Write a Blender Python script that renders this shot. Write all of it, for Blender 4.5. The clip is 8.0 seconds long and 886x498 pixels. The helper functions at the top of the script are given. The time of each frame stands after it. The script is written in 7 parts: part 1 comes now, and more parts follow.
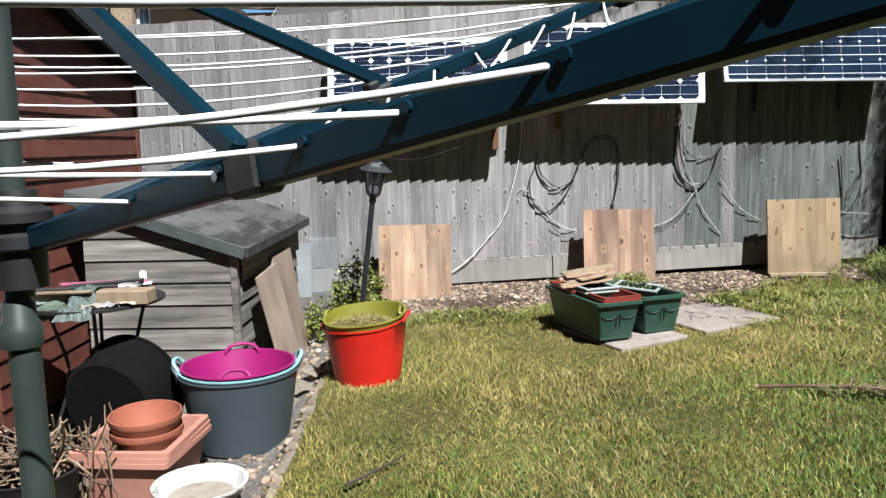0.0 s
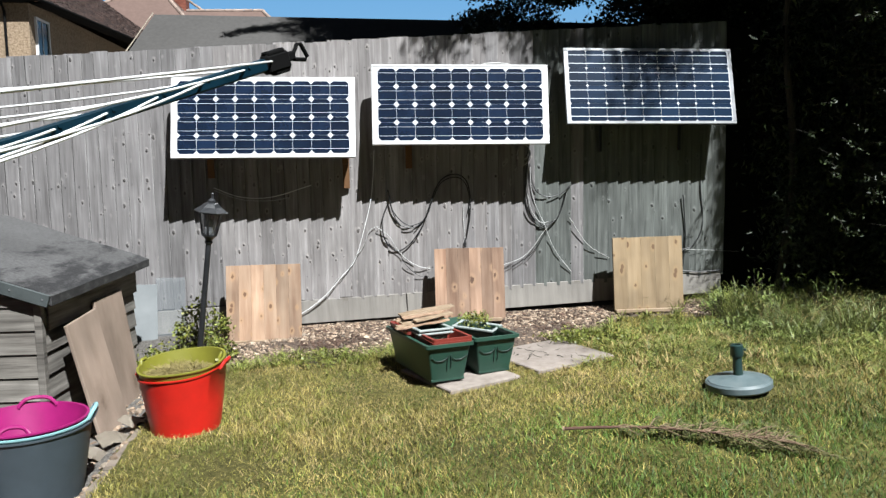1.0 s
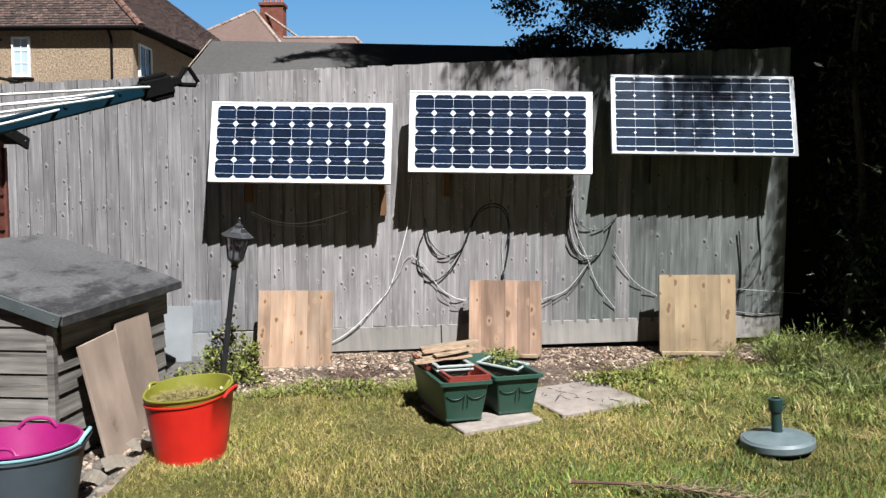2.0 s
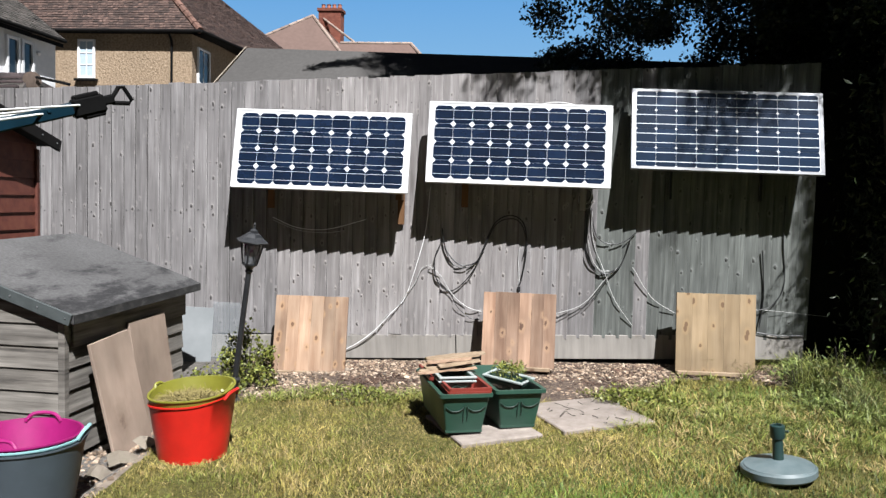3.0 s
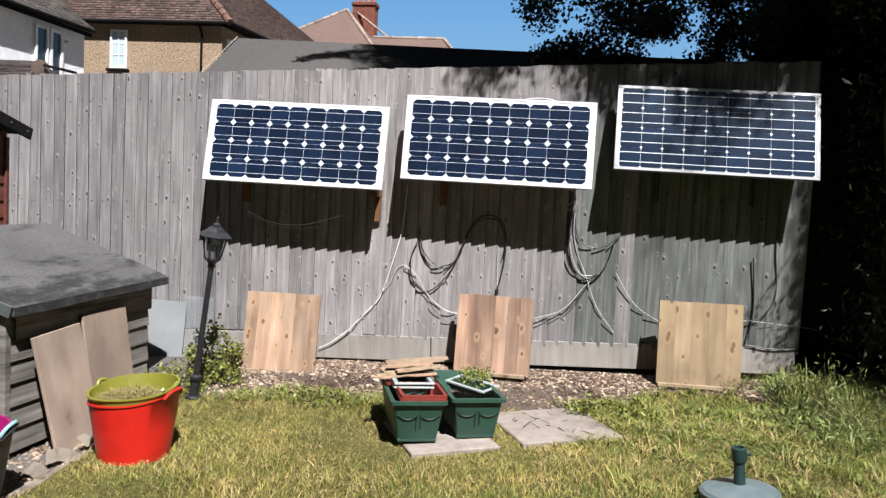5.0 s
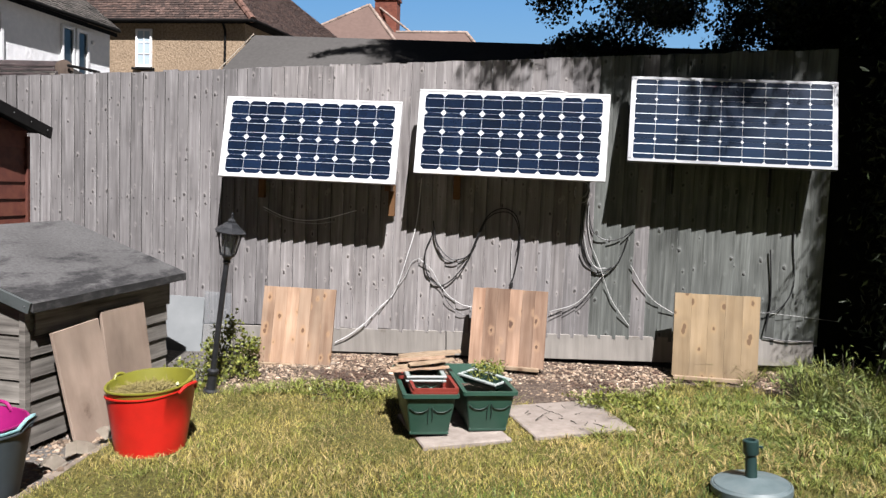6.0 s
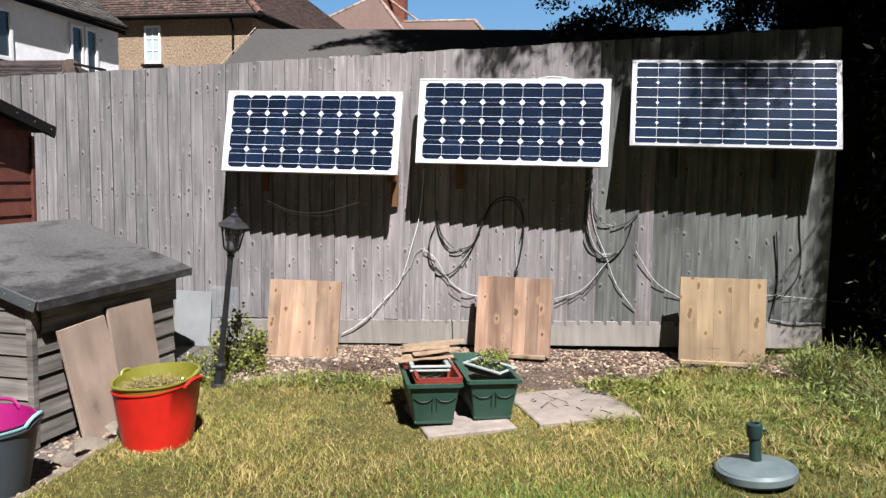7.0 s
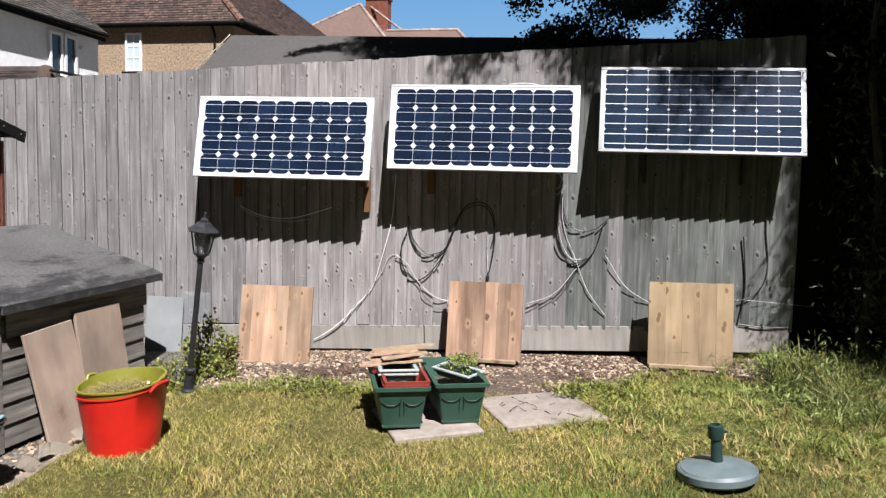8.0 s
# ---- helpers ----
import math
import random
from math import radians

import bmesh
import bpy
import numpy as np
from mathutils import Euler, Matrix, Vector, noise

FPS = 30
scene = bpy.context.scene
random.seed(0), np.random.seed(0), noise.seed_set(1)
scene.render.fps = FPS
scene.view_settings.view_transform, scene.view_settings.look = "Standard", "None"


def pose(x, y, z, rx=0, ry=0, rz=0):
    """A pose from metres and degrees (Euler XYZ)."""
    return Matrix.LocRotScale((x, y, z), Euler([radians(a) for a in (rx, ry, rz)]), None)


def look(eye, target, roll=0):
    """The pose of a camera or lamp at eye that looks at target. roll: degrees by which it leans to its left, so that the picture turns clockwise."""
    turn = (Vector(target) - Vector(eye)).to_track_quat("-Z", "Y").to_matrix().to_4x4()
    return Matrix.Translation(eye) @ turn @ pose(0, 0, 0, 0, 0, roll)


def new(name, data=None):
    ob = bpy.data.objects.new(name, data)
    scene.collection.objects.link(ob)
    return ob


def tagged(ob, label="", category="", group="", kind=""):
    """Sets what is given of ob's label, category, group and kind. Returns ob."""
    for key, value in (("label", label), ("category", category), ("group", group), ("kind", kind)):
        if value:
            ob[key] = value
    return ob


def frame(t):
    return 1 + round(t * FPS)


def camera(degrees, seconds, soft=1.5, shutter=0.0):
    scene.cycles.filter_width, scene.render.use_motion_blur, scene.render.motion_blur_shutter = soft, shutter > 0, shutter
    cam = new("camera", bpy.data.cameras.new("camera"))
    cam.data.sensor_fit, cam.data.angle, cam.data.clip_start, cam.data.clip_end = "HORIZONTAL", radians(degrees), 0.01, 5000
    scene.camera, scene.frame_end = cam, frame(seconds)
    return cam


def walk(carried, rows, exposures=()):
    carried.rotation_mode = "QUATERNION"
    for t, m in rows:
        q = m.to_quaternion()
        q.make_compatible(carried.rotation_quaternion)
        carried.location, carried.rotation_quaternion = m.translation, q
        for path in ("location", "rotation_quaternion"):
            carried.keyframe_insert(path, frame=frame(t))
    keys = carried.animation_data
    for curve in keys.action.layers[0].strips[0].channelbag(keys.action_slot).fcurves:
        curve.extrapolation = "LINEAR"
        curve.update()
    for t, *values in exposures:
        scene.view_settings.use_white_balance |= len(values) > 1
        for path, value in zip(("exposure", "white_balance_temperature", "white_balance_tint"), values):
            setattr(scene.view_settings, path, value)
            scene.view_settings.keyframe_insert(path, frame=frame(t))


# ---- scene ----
cam = camera(58.5, 8.0, soft=1.4)
PATH = [
    (0, (0.079, 0.09, 1.113), (0.075, 2.072, 0.848), -1.4),
    (0.1, (0.158, 0.063, 1.105), (0.16, 2.043, 0.825), -1.3),
    (0.3, (0.282, 0.072, 1.113), (0.335, 2.054, 0.847), 0.1),
    (0.5, (0.39, 0.055, 1.13), (0.471, 2.036, 0.872), 0.5),
    (0.7, (0.492, 0.043, 1.152), (0.652, 2.021, 0.902), 0.9),
    (1, (0.61, 0.096, 1.178), (0.789, 2.078, 0.978), -1.2),
    (1.3, (0.727, 0.161, 1.167), (0.894, 2.145, 0.98), 1.2),
    (1.5, (0.823, 0.203, 1.193), (0.865, 2.195, 1.016), 1.8),
    (1.7, (0.892, 0.25, 1.193), (0.892, 2.244, 1.04), 0.6),
    (3, (1.233, 0.256, 1.232), (1.053, 2.244, 1.11), 1.5),
    (3.5, (1.322, 0.295, 1.229), (1.113, 2.28, 1.096), 1.1),
    (4, (1.43, 0.417, 1.226), (1.158, 2.392, 1.067), 3.0),
    (4.5, (1.536, 0.482, 1.255), (1.281, 2.461, 1.121), 2.8),
    (6, (1.673, 0.484, 1.258), (1.344, 2.451, 1.106), 2.2),
    (6.5, (1.728, 0.491, 1.251), (1.368, 2.45, 1.073), 1.4),
    (7, (1.74, 0.499, 1.261), (1.376, 2.458, 1.081), 0.8),
    (7.5, (1.747, 0.504, 1.251), (1.38, 2.462, 1.078), 0.9),
    (8, (1.827, 0.493, 1.24), (1.501, 2.46, 1.083), 0.9),
]
EXPOSURES = [(0.0, 1.67, 6350, 8), (1.0, 1.65, 6350, 7), (1.7, 1.66, 6400, 9), (4.0, 1.67, 6500, 11), (6.0, 1.67, 6650, 14), (8.0, 1.67, 6650, 14)]
walk(cam, [(t, look(eye, target, roll)) for t, eye, target, roll in PATH], EXPOSURES)

# ---- light ----
SUN_WAY = Vector((0.50, -1.0, 1.60)).normalized()      # towards the sun
world = bpy.data.worlds.new("world")
scene.world = world
world.use_nodes = True
wt = world.node_tree
sky = wt.nodes.new("ShaderNodeTexSky")
sky.sky_type = "NISHITA"
sky.sun_disc = False
sky.sun_elevation = math.asin(SUN_WAY.z)
sky.sun_rotation = math.atan2(SUN_WAY.x, SUN_WAY.y)
sky.air_density, sky.dust_density, sky.ozone_density = 1.0, 0.6, 1.5
wt.links.new(sky.outputs[0], wt.nodes["Background"].inputs[0])
wt.nodes["Background"].inputs[1].default_value = 0.0055
sun_data = bpy.data.lights.new("sun", "SUN")
sun_data.energy, sun_data.angle, sun_data.color = 4.5, radians(0.5), (0.98, 0.985, 0.995)
sun = new("sun", sun_data)
sun.matrix_world = look((6, -12, 19), Vector((6, -12, 19)) - SUN_WAY)

# ---- materials ----


def node_material(name):
    m = bpy.data.materials.new(name)
    m.use_nodes = True
    return m, m.node_tree, m.node_tree.nodes["Principled BSDF"]


def surface(name, cols, scale=8.0, stretch=(1, 1, 1), rough=0.7, bump=0.15, vary=0.25, large=0.8, stain=0.25, metal=0.0, spec=0.4, island=False, detail=6.0, depth=0.004, coat=0.0, coherent=False, tight=0.2):
    """A worn surface: grain between the colours, large stains, a tone of its own for each object or island, and fine relief."""
    m, t, b = node_material(name)
    n, l = t.nodes.new, t.links.new
    tex = n("ShaderNodeTexCoord")
    info = n("ShaderNodeObjectInfo")
    rnd = info.outputs["Random"]
    if island:
        geo = n("ShaderNodeNewGeometry")
        rnd = geo.outputs["Random Per Island"]
    off = n("ShaderNodeVectorMath"); off.operation = "SCALE"
    off.inputs[0].default_value = (7.3, 11.1, 5.7)
    l(rnd, off.inputs["Scale"])
    add = n("ShaderNodeVectorMath"); add.operation = "ADD"
    l(tex.outputs["Object"], add.inputs[0]); l(off.outputs[0], add.inputs[1])
    mp = n("ShaderNodeMapping")
    mp.inputs["Scale"].default_value = stretch
    l(tex.outputs["Object"] if coherent else add.outputs[0], mp.inputs[0])
    fine = n("ShaderNodeTexNoise")
    fine.inputs["Scale"].default_value, fine.inputs["Detail"].default_value, fine.inputs["Roughness"].default_value = scale, detail, 0.62
    l(mp.outputs[0], fine.inputs["Vector"])
    ramp = n("ShaderNodeValToRGB")
    e = ramp.color_ramp.elements
    while len(e) < len(cols):
        e.new(0.5)
    for k, c in enumerate(cols):
        e[k].position = 0.5 - tight + 2 * tight * k / max(1, len(cols) - 1)
        e[k].color = (*c, 1)
    l(fine.outputs["Fac"], ramp.inputs[0])
    big = n("ShaderNodeTexNoise")
    big.inputs["Scale"].default_value, big.inputs["Detail"].default_value = large, 3
    l(tex.outputs["Object"] if coherent else add.outputs[0], big.inputs["Vector"])
    tone = n("ShaderNodeMapRange")
    tone.inputs["From Min"].default_value, tone.inputs["From Max"].default_value = 0.3, 0.7
    tone.inputs["To Min"].default_value, tone.inputs["To Max"].default_value = 1 - stain, 1 + stain
    l(big.outputs["Fac"], tone.inputs["Value"])
    own = n("ShaderNodeMapRange")
    own.inputs["To Min"].default_value, own.inputs["To Max"].default_value = 1 - vary, 1 + vary
    l(rnd, own.inputs["Value"])
    mul = n("ShaderNodeMath"); mul.operation = "MULTIPLY"
    l(tone.outputs[0], mul.inputs[0]); l(own.outputs[0], mul.inputs[1])
    out = n("ShaderNodeVectorMath"); out.operation = "SCALE"
    l(ramp.outputs[0], out.inputs[0]); l(mul.outputs[0], out.inputs["Scale"])
    l(out.outputs[0], b.inputs["Base Color"])
    b.inputs["Roughness"].default_value = rough
    b.inputs["Metallic"].default_value = metal
    b.inputs["Specular IOR Level"].default_value = spec
    b.inputs["Coat Weight"].default_value = coat
    if bump:
        bp = n("ShaderNodeBump")
        bp.inputs["Strength"].default_value, bp.inputs["Distance"].default_value = min(1.0, bump * 3), depth
        l(fine.outputs["Fac"], bp.inputs["Height"])
        l(bp.outputs[0], b.inputs["Normal"])
    return m


def knotty(name, cols, knot, vary=0.12, rough=0.75, grain=26.0, size=5.0, stretch=0.07, stain=0.18, tight=0.2, across="X", span=(0.05, 0.14), amount=0.85, halo=None, proud=0.0):
    """Sawn softwood: long grain along z, with dark round knots."""
    m = surface(name, cols, scale=grain, stretch=(1, 1, stretch), rough=rough, bump=0.2, vary=vary, stain=stain, large=2.5, tight=tight)
    t = m.node_tree
    n, l = t.nodes.new, t.links.new
    b = t.nodes["Principled BSDF"]
    old = b.inputs["Base Color"].links[0].from_socket
    tex = n("ShaderNodeTexCoord")
    info = n("ShaderNodeObjectInfo")
    off = n("ShaderNodeVectorMath"); off.operation = "SCALE"
    off.inputs[0].default_value = (3.3, 5.1, 9.7)
    l(info.outputs["Random"], off.inputs["Scale"])
    add = n("ShaderNodeVectorMath"); add.operation = "ADD"
    l(tex.outputs["Object"], add.inputs[0]); l(off.outputs[0], add.inputs[1])
    apart, face = n("ShaderNodeSeparateXYZ"), n("ShaderNodeCombineXYZ")
    l(add.outputs[0], apart.inputs[0])
    l(apart.outputs[across], face.inputs["X"]); l(apart.outputs["Z"], face.inputs["Y"])
    wob = n("ShaderNodeTexNoise"); wob.inputs["Scale"].default_value = 55
    l(add.outputs[0], wob.inputs["Vector"])
    mp = n("ShaderNodeMapping"); mp.inputs["Scale"].default_value = (1.5, 0.9, 1.0)
    l(face.outputs[0], mp.inputs[0])
    v = n("ShaderNodeTexVoronoi"); v.voronoi_dimensions = "2D"; v.inputs["Scale"].default_value = size
    l(mp.outputs[0], v.inputs["Vector"])
    dist = n("ShaderNodeMath"); dist.operation = "MULTIPLY_ADD"
    dist.inputs[1].default_value, dist.inputs[2].default_value = 0.15, -0.075
    l(wob.outputs["Fac"], dist.inputs[0])
    away = n("ShaderNodeMath"); away.operation = "ADD"
    l(v.outputs["Distance"], away.inputs[0]); l(dist.outputs[0], away.inputs[1])
    own = n("ShaderNodeMath"); own.operation = "MULTIPLY_ADD"      # knots differ in size
    apart2 = n("ShaderNodeSeparateColor")
    l(v.outputs["Color"], apart2.inputs[0])
    l(apart2.outputs[0], own.inputs[0]); own.inputs[1].default_value, own.inputs[2].default_value = 0.11, -0.045
    away2 = n("ShaderNodeMath"); away2.operation = "ADD"
    l(away.outputs[0], away2.inputs[0]); l(own.outputs[0], away2.inputs[1])
    r = n("ShaderNodeMapRange")
    r.inputs["From Min"].default_value, r.inputs["From Max"].default_value = span
    r.inputs["To Min"].default_value, r.inputs["To Max"].default_value = amount, 0.0
    l(away2.outputs[0], r.inputs["Value"])
    ring = n("ShaderNodeMapRange")                       # the grain that bends round the knot
    ring.inputs["From Min"].default_value, ring.inputs["From Max"].default_value = span[1], span[1] * 2.3
    ring.inputs["To Min"].default_value, ring.inputs["To Max"].default_value = 0.6, 0.0
    l(away2.outputs[0], ring.inputs["Value"])
    round_it = n("ShaderNodeMix"); round_it.data_type = "RGBA"
    l(ring.outputs[0], round_it.inputs["Factor"]); l(old, round_it.inputs["A"])
    round_it.inputs["B"].default_value = (*(halo or cols[0]), 1)
    mix = n("ShaderNodeMix"); mix.data_type = "RGBA"
    l(r.outputs[0], mix.inputs["Factor"]); l(round_it.outputs["Result"], mix.inputs["A"])
    mix.inputs["B"].default_value = (*knot, 1)
    l(mix.outputs["Result"], b.inputs["Base Color"])
    if proud:                                            # hard knots left standing where the wood has worn back
        kb = n("ShaderNodeBump")
        kb.inputs["Strength"].default_value, kb.inputs["Distance"].default_value = 1.0, proud
        l(r.outputs[0], kb.inputs["Height"])
        l(b.inputs["Normal"].links[0].from_socket, kb.inputs["Normal"])
        l(kb.outputs[0], b.inputs["Normal"])
    return m


def tiled(name, dark, light, scale, row, width, rough=0.8, mortar=0.02, seam=(0.03, 0.02, 0.02), bump=0.6):
    """Far tiles or bricks in courses."""
    m, t, b = node_material(name)
    n, l = t.nodes.new, t.links.new
    tex = n("ShaderNodeTexCoord")
    br = n("ShaderNodeTexBrick")
    br.inputs["Scale"].default_value = scale
    br.inputs["Color1"].default_value, br.inputs["Color2"].default_value, br.inputs["Mortar"].default_value = (*dark, 1), (*light, 1), (*seam, 1)
    br.inputs["Mortar Size"].default_value, br.inputs["Row Height"].default_value, br.inputs["Brick Width"].default_value = mortar, row, width
    l(tex.outputs["UV"], br.inputs["Vector"])
    ns = n("ShaderNodeTexNoise"); ns.inputs["Scale"].default_value, ns.inputs["Detail"].default_value = 7.0, 4
    l(tex.outputs["Object"], ns.inputs["Vector"])
    mr = n("ShaderNodeMapRange")
    mr.inputs["From Min"].default_value, mr.inputs["From Max"].default_value = 0.3, 0.7
    mr.inputs["To Min"].default_value, mr.inputs["To Max"].default_value = 0.22, 1.75
    l(ns.outputs["Fac"], mr.inputs["Value"])
    sc = n("ShaderNodeVectorMath"); sc.operation = "SCALE"
    l(br.outputs["Color"], sc.inputs[0]); l(mr.outputs[0], sc.inputs["Scale"])
    l(sc.outputs[0], b.inputs["Base Color"])
    b.inputs["Roughness"].default_value = rough
    bp = n("ShaderNodeBump"); bp.inputs["Strength"].default_value, bp.inputs["Distance"].default_value = bump, 0.03
    l(br.outputs["Fac"], bp.inputs["Height"]); bp.invert = True
    l(bp.outputs[0], b.inputs["Normal"])
    return m


def plastic(name, col, rough=0.4, vary=0.0, stain=0.08, spec=0.5, bump=0.03):
    c = Vector(col)
    return surface(name, (c * 0.88, c, c * 1.1), scale=14, rough=rough, bump=bump, vary=vary, stain=stain, spec=spec, depth=0.002)


M_fence = knotty("weathered_fence_wood", ((0.112, 0.103, 0.1), (0.174, 0.161, 0.157), (0.21, 0.197, 0.192), (0.286, 0.269, 0.264)), (0.0255, 0.0218, 0.0199), vary=0.15, grain=44, size=7.0, stretch=0.05, stain=0.2, tight=0.2, span=(0.0, 0.075), amount=0.72, halo=(0.293, 0.27, 0.257), proud=0.007)
# darker, greyer copy for planks left and right of the middle run
M_fencegrey = knotty("greyer_fence_wood", ((0.0898, 0.0838, 0.083), (0.139, 0.131, 0.13), (0.168, 0.16, 0.159), (0.229, 0.219, 0.218)), (0.0204, 0.0177, 0.0165), vary=0.15, grain=44, size=7.0, stretch=0.05, stain=0.2, tight=0.2, span=(0.0, 0.075), amount=0.72, halo=(0.234, 0.219, 0.213), proud=0.007)
# greener, darker right-hand planks; part of the darkness is tree shade in the colour
M_fencedark = knotty("dark_greenish_fence_wood", ((0.0441, 0.0471, 0.0425), (0.0758, 0.0817, 0.0752), (0.0938, 0.101, 0.0936), (0.131, 0.139, 0.129)), (0.0175, 0.0166, 0.0154), vary=0.13, grain=44, size=7.0, stretch=0.05, stain=0.2, tight=0.17, span=(0.0, 0.075), amount=0.72, halo=(0.134, 0.141, 0.133), proud=0.007)
# dark colour for the thick edge, drawing a line between planks
M_fenceedge = surface("dark_plank_edge", ((0.045, 0.043, 0.042), (0.10, 0.097, 0.095), (0.165, 0.16, 0.157)), scale=30, stretch=(1, 1, 0.10), rough=0.9, vary=0.5)
M_dust = surface("tan_dust", ((0.168, 0.135, 0.101), (0.258, 0.23, 0.191)), scale=25, rough=0.95, vary=0)
M_gravelboard = knotty("weathered_gravel_board_wood", ((0.151, 0.14, 0.126), (0.202, 0.188, 0.169), (0.237, 0.22, 0.2)), (0.0906, 0.0732, 0.0605), vary=0.08, grain=24, size=2)
M_newwood = knotty("new_softwood", ((0.185, 0.112, 0.07), (0.228, 0.149, 0.0981), (0.267, 0.187, 0.128)), (0.0742, 0.0341, 0.0178), vary=0.24, grain=26, size=6.6, tight=0.15, span=(0.045, 0.10), halo=(0.284, 0.171, 0.0889), stain=0.3)
M_brownwood = knotty("reddish_brown_softwood", ((0.14, 0.0792, 0.0497), (0.187, 0.116, 0.0763), (0.226, 0.148, 0.103)), (0.0399, 0.0159, 0.00931), vary=0.26, grain=26, size=4.8, tight=0.15, span=(0.045, 0.09), halo=(0.292, 0.186, 0.112), stain=0.3)
M_tanwood = knotty("tan_softwood", ((0.166, 0.114, 0.0626), (0.2, 0.143, 0.0821), (0.231, 0.169, 0.102)), (0.0842, 0.0457, 0.0239), vary=0.16, grain=22, size=6.4, tight=0.17, span=(0.06, 0.11), halo=(0.246, 0.165, 0.0853), stain=0.3)
M_palewood = knotty("pale_softwood", ((0.161, 0.111, 0.0691), (0.214, 0.156, 0.101), (0.25, 0.187, 0.128)), (0.0668, 0.0312, 0.0156), vary=0.1, grain=20, size=5)
M_bracket = surface("orange_softwood", ((0.0975, 0.0433, 0.013), (0.14, 0.0671, 0.0239)), scale=24, stretch=(1, 1, 0.1), vary=0.15)
M_oldboard = knotty("sun_bleached_board", across="Y", cols=((0.148, 0.108, 0.0823), (0.191, 0.144, 0.112), (0.229, 0.176, 0.137)), knot=(0.0927, 0.061, 0.0414), vary=0.16, grain=9, size=2.0, tight=0.3, stretch=0.3, stain=0.22)
M_shed = surface("weathered_grey_boards", ((0.033, 0.0294, 0.0257), (0.093, 0.0838, 0.0729), (0.132, 0.121, 0.107), (0.203, 0.185, 0.164)), scale=24, tight=0.21, stretch=(0.07, 0.07, 1.3), rough=0.88, vary=0.2, stain=0.28, large=3.2, bump=0.3)


def worn_felt():
    """Mineral felt whose pale grit has worn off in ragged black patches, most of all along the low eave."""
    m = surface("old_roofing_felt", ((0.050, 0.049, 0.049), (0.066, 0.065, 0.065), (0.082, 0.081, 0.080)), scale=60, rough=0.95, vary=0, stain=0.16, large=2.2, spec=0.12, bump=0.35, depth=0.004)
    t = m.node_tree
    n, l = t.nodes.new, t.links.new
    b = t.nodes["Principled BSDF"]
    old = b.inputs["Base Color"].links[0].from_socket
    tex, apart = n("ShaderNodeTexCoord"), n("ShaderNodeSeparateXYZ")
    l(tex.outputs["Object"], apart.inputs[0])
    mp = n("ShaderNodeMapping"); mp.inputs["Scale"].default_value = (1.7, 0.5, 1.0)
    l(tex.outputs["Object"], mp.inputs[0])
    ragged = n("ShaderNodeTexNoise")
    ragged.inputs["Scale"].default_value, ragged.inputs["Detail"].default_value, ragged.inputs["Roughness"].default_value = 4.5, 13, 0.74
    l(mp.outputs[0], ragged.inputs["Vector"])
    eave = n("ShaderNodeMapRange")
    eave.inputs["From Min"].default_value, eave.inputs["From Max"].default_value = -0.42, 0.10
    eave.inputs["To Min"].default_value, eave.inputs["To Max"].default_value = -0.03, 0.12
    l(apart.outputs["X"], eave.inputs["Value"])
    both = n("ShaderNodeMath"); both.operation = "ADD"
    l(ragged.outputs["Fac"], both.inputs[0]); l(eave.outputs[0], both.inputs[1])
    mask = n("ShaderNodeMapRange")
    mask.inputs["From Min"].default_value, mask.inputs["From Max"].default_value = 0.52, 0.64
    mask.inputs["To Max"].default_value = 0.8
    l(both.outputs[0], mask.inputs["Value"])
    mix = n("ShaderNodeMix"); mix.data_type = "RGBA"
    l(mask.outputs[0], mix.inputs["Factor"]); l(old, mix.inputs["A"])
    mix.inputs["B"].default_value = (0.012, 0.012, 0.013, 1)
    l(mix.outputs["Result"], b.inputs["Base Color"])
    return m


M_felt = worn_felt()
M_feltedge = surface("bitumen_felt_edge", ((0.006, 0.006, 0.006), (0.014, 0.014, 0.014), (0.05, 0.049, 0.048)), scale=22, stretch=(1, 0.4, 1), rough=0.9, vary=0, bump=0.3)
M_felt2 = surface("grey_mineral_felt", ((0.0446, 0.0426, 0.0406), (0.0562, 0.0534, 0.0512)), scale=30, rough=0.95, vary=0, stain=0.1, large=0.6, spec=0.2)
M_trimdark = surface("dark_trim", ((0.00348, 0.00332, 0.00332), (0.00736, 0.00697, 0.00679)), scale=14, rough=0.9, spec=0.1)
M_redboard = surface("red_brown_stained_boards", ((0.0504, 0.0124, 0.0085), (0.0835, 0.0225, 0.014), (0.101, 0.033, 0.0193)), scale=14, stretch=(1, 0.06, 1), rough=0.7, vary=0.14, stain=0.2)
M_black = plastic("black_plastic", (0.00697, 0.00697, 0.00736), 0.55, stain=0.2)
M_blackmetal = surface("black_painted_metal", ((0.00697, 0.00697, 0.00775), (0.0155, 0.0155, 0.0163)), scale=30, rough=0.5, vary=0)
M_whitepaint = surface("white_plastic", ((0.566, 0.566, 0.566), (0.643, 0.643, 0.643)), scale=10, rough=0.45, vary=0, stain=0.06, bump=0.02)
M_frame = surface("white_panel_frame", ((0.453, 0.456, 0.458), (0.507, 0.507, 0.507)), scale=9, rough=0.35, vary=0, stain=0.05, bump=0.0)
M_frame3 = surface("satin_aluminium_frame", ((0.212, 0.218, 0.228), (0.283, 0.288, 0.299)), scale=11, rough=0.35, vary=0, stain=0.08, bump=0.0, metal=0.6)
M_backsheet = surface("white_backsheet", ((0.494, 0.494, 0.501), (0.533, 0.533, 0.533)), scale=10, rough=0.3, vary=0, stain=0.03, bump=0)
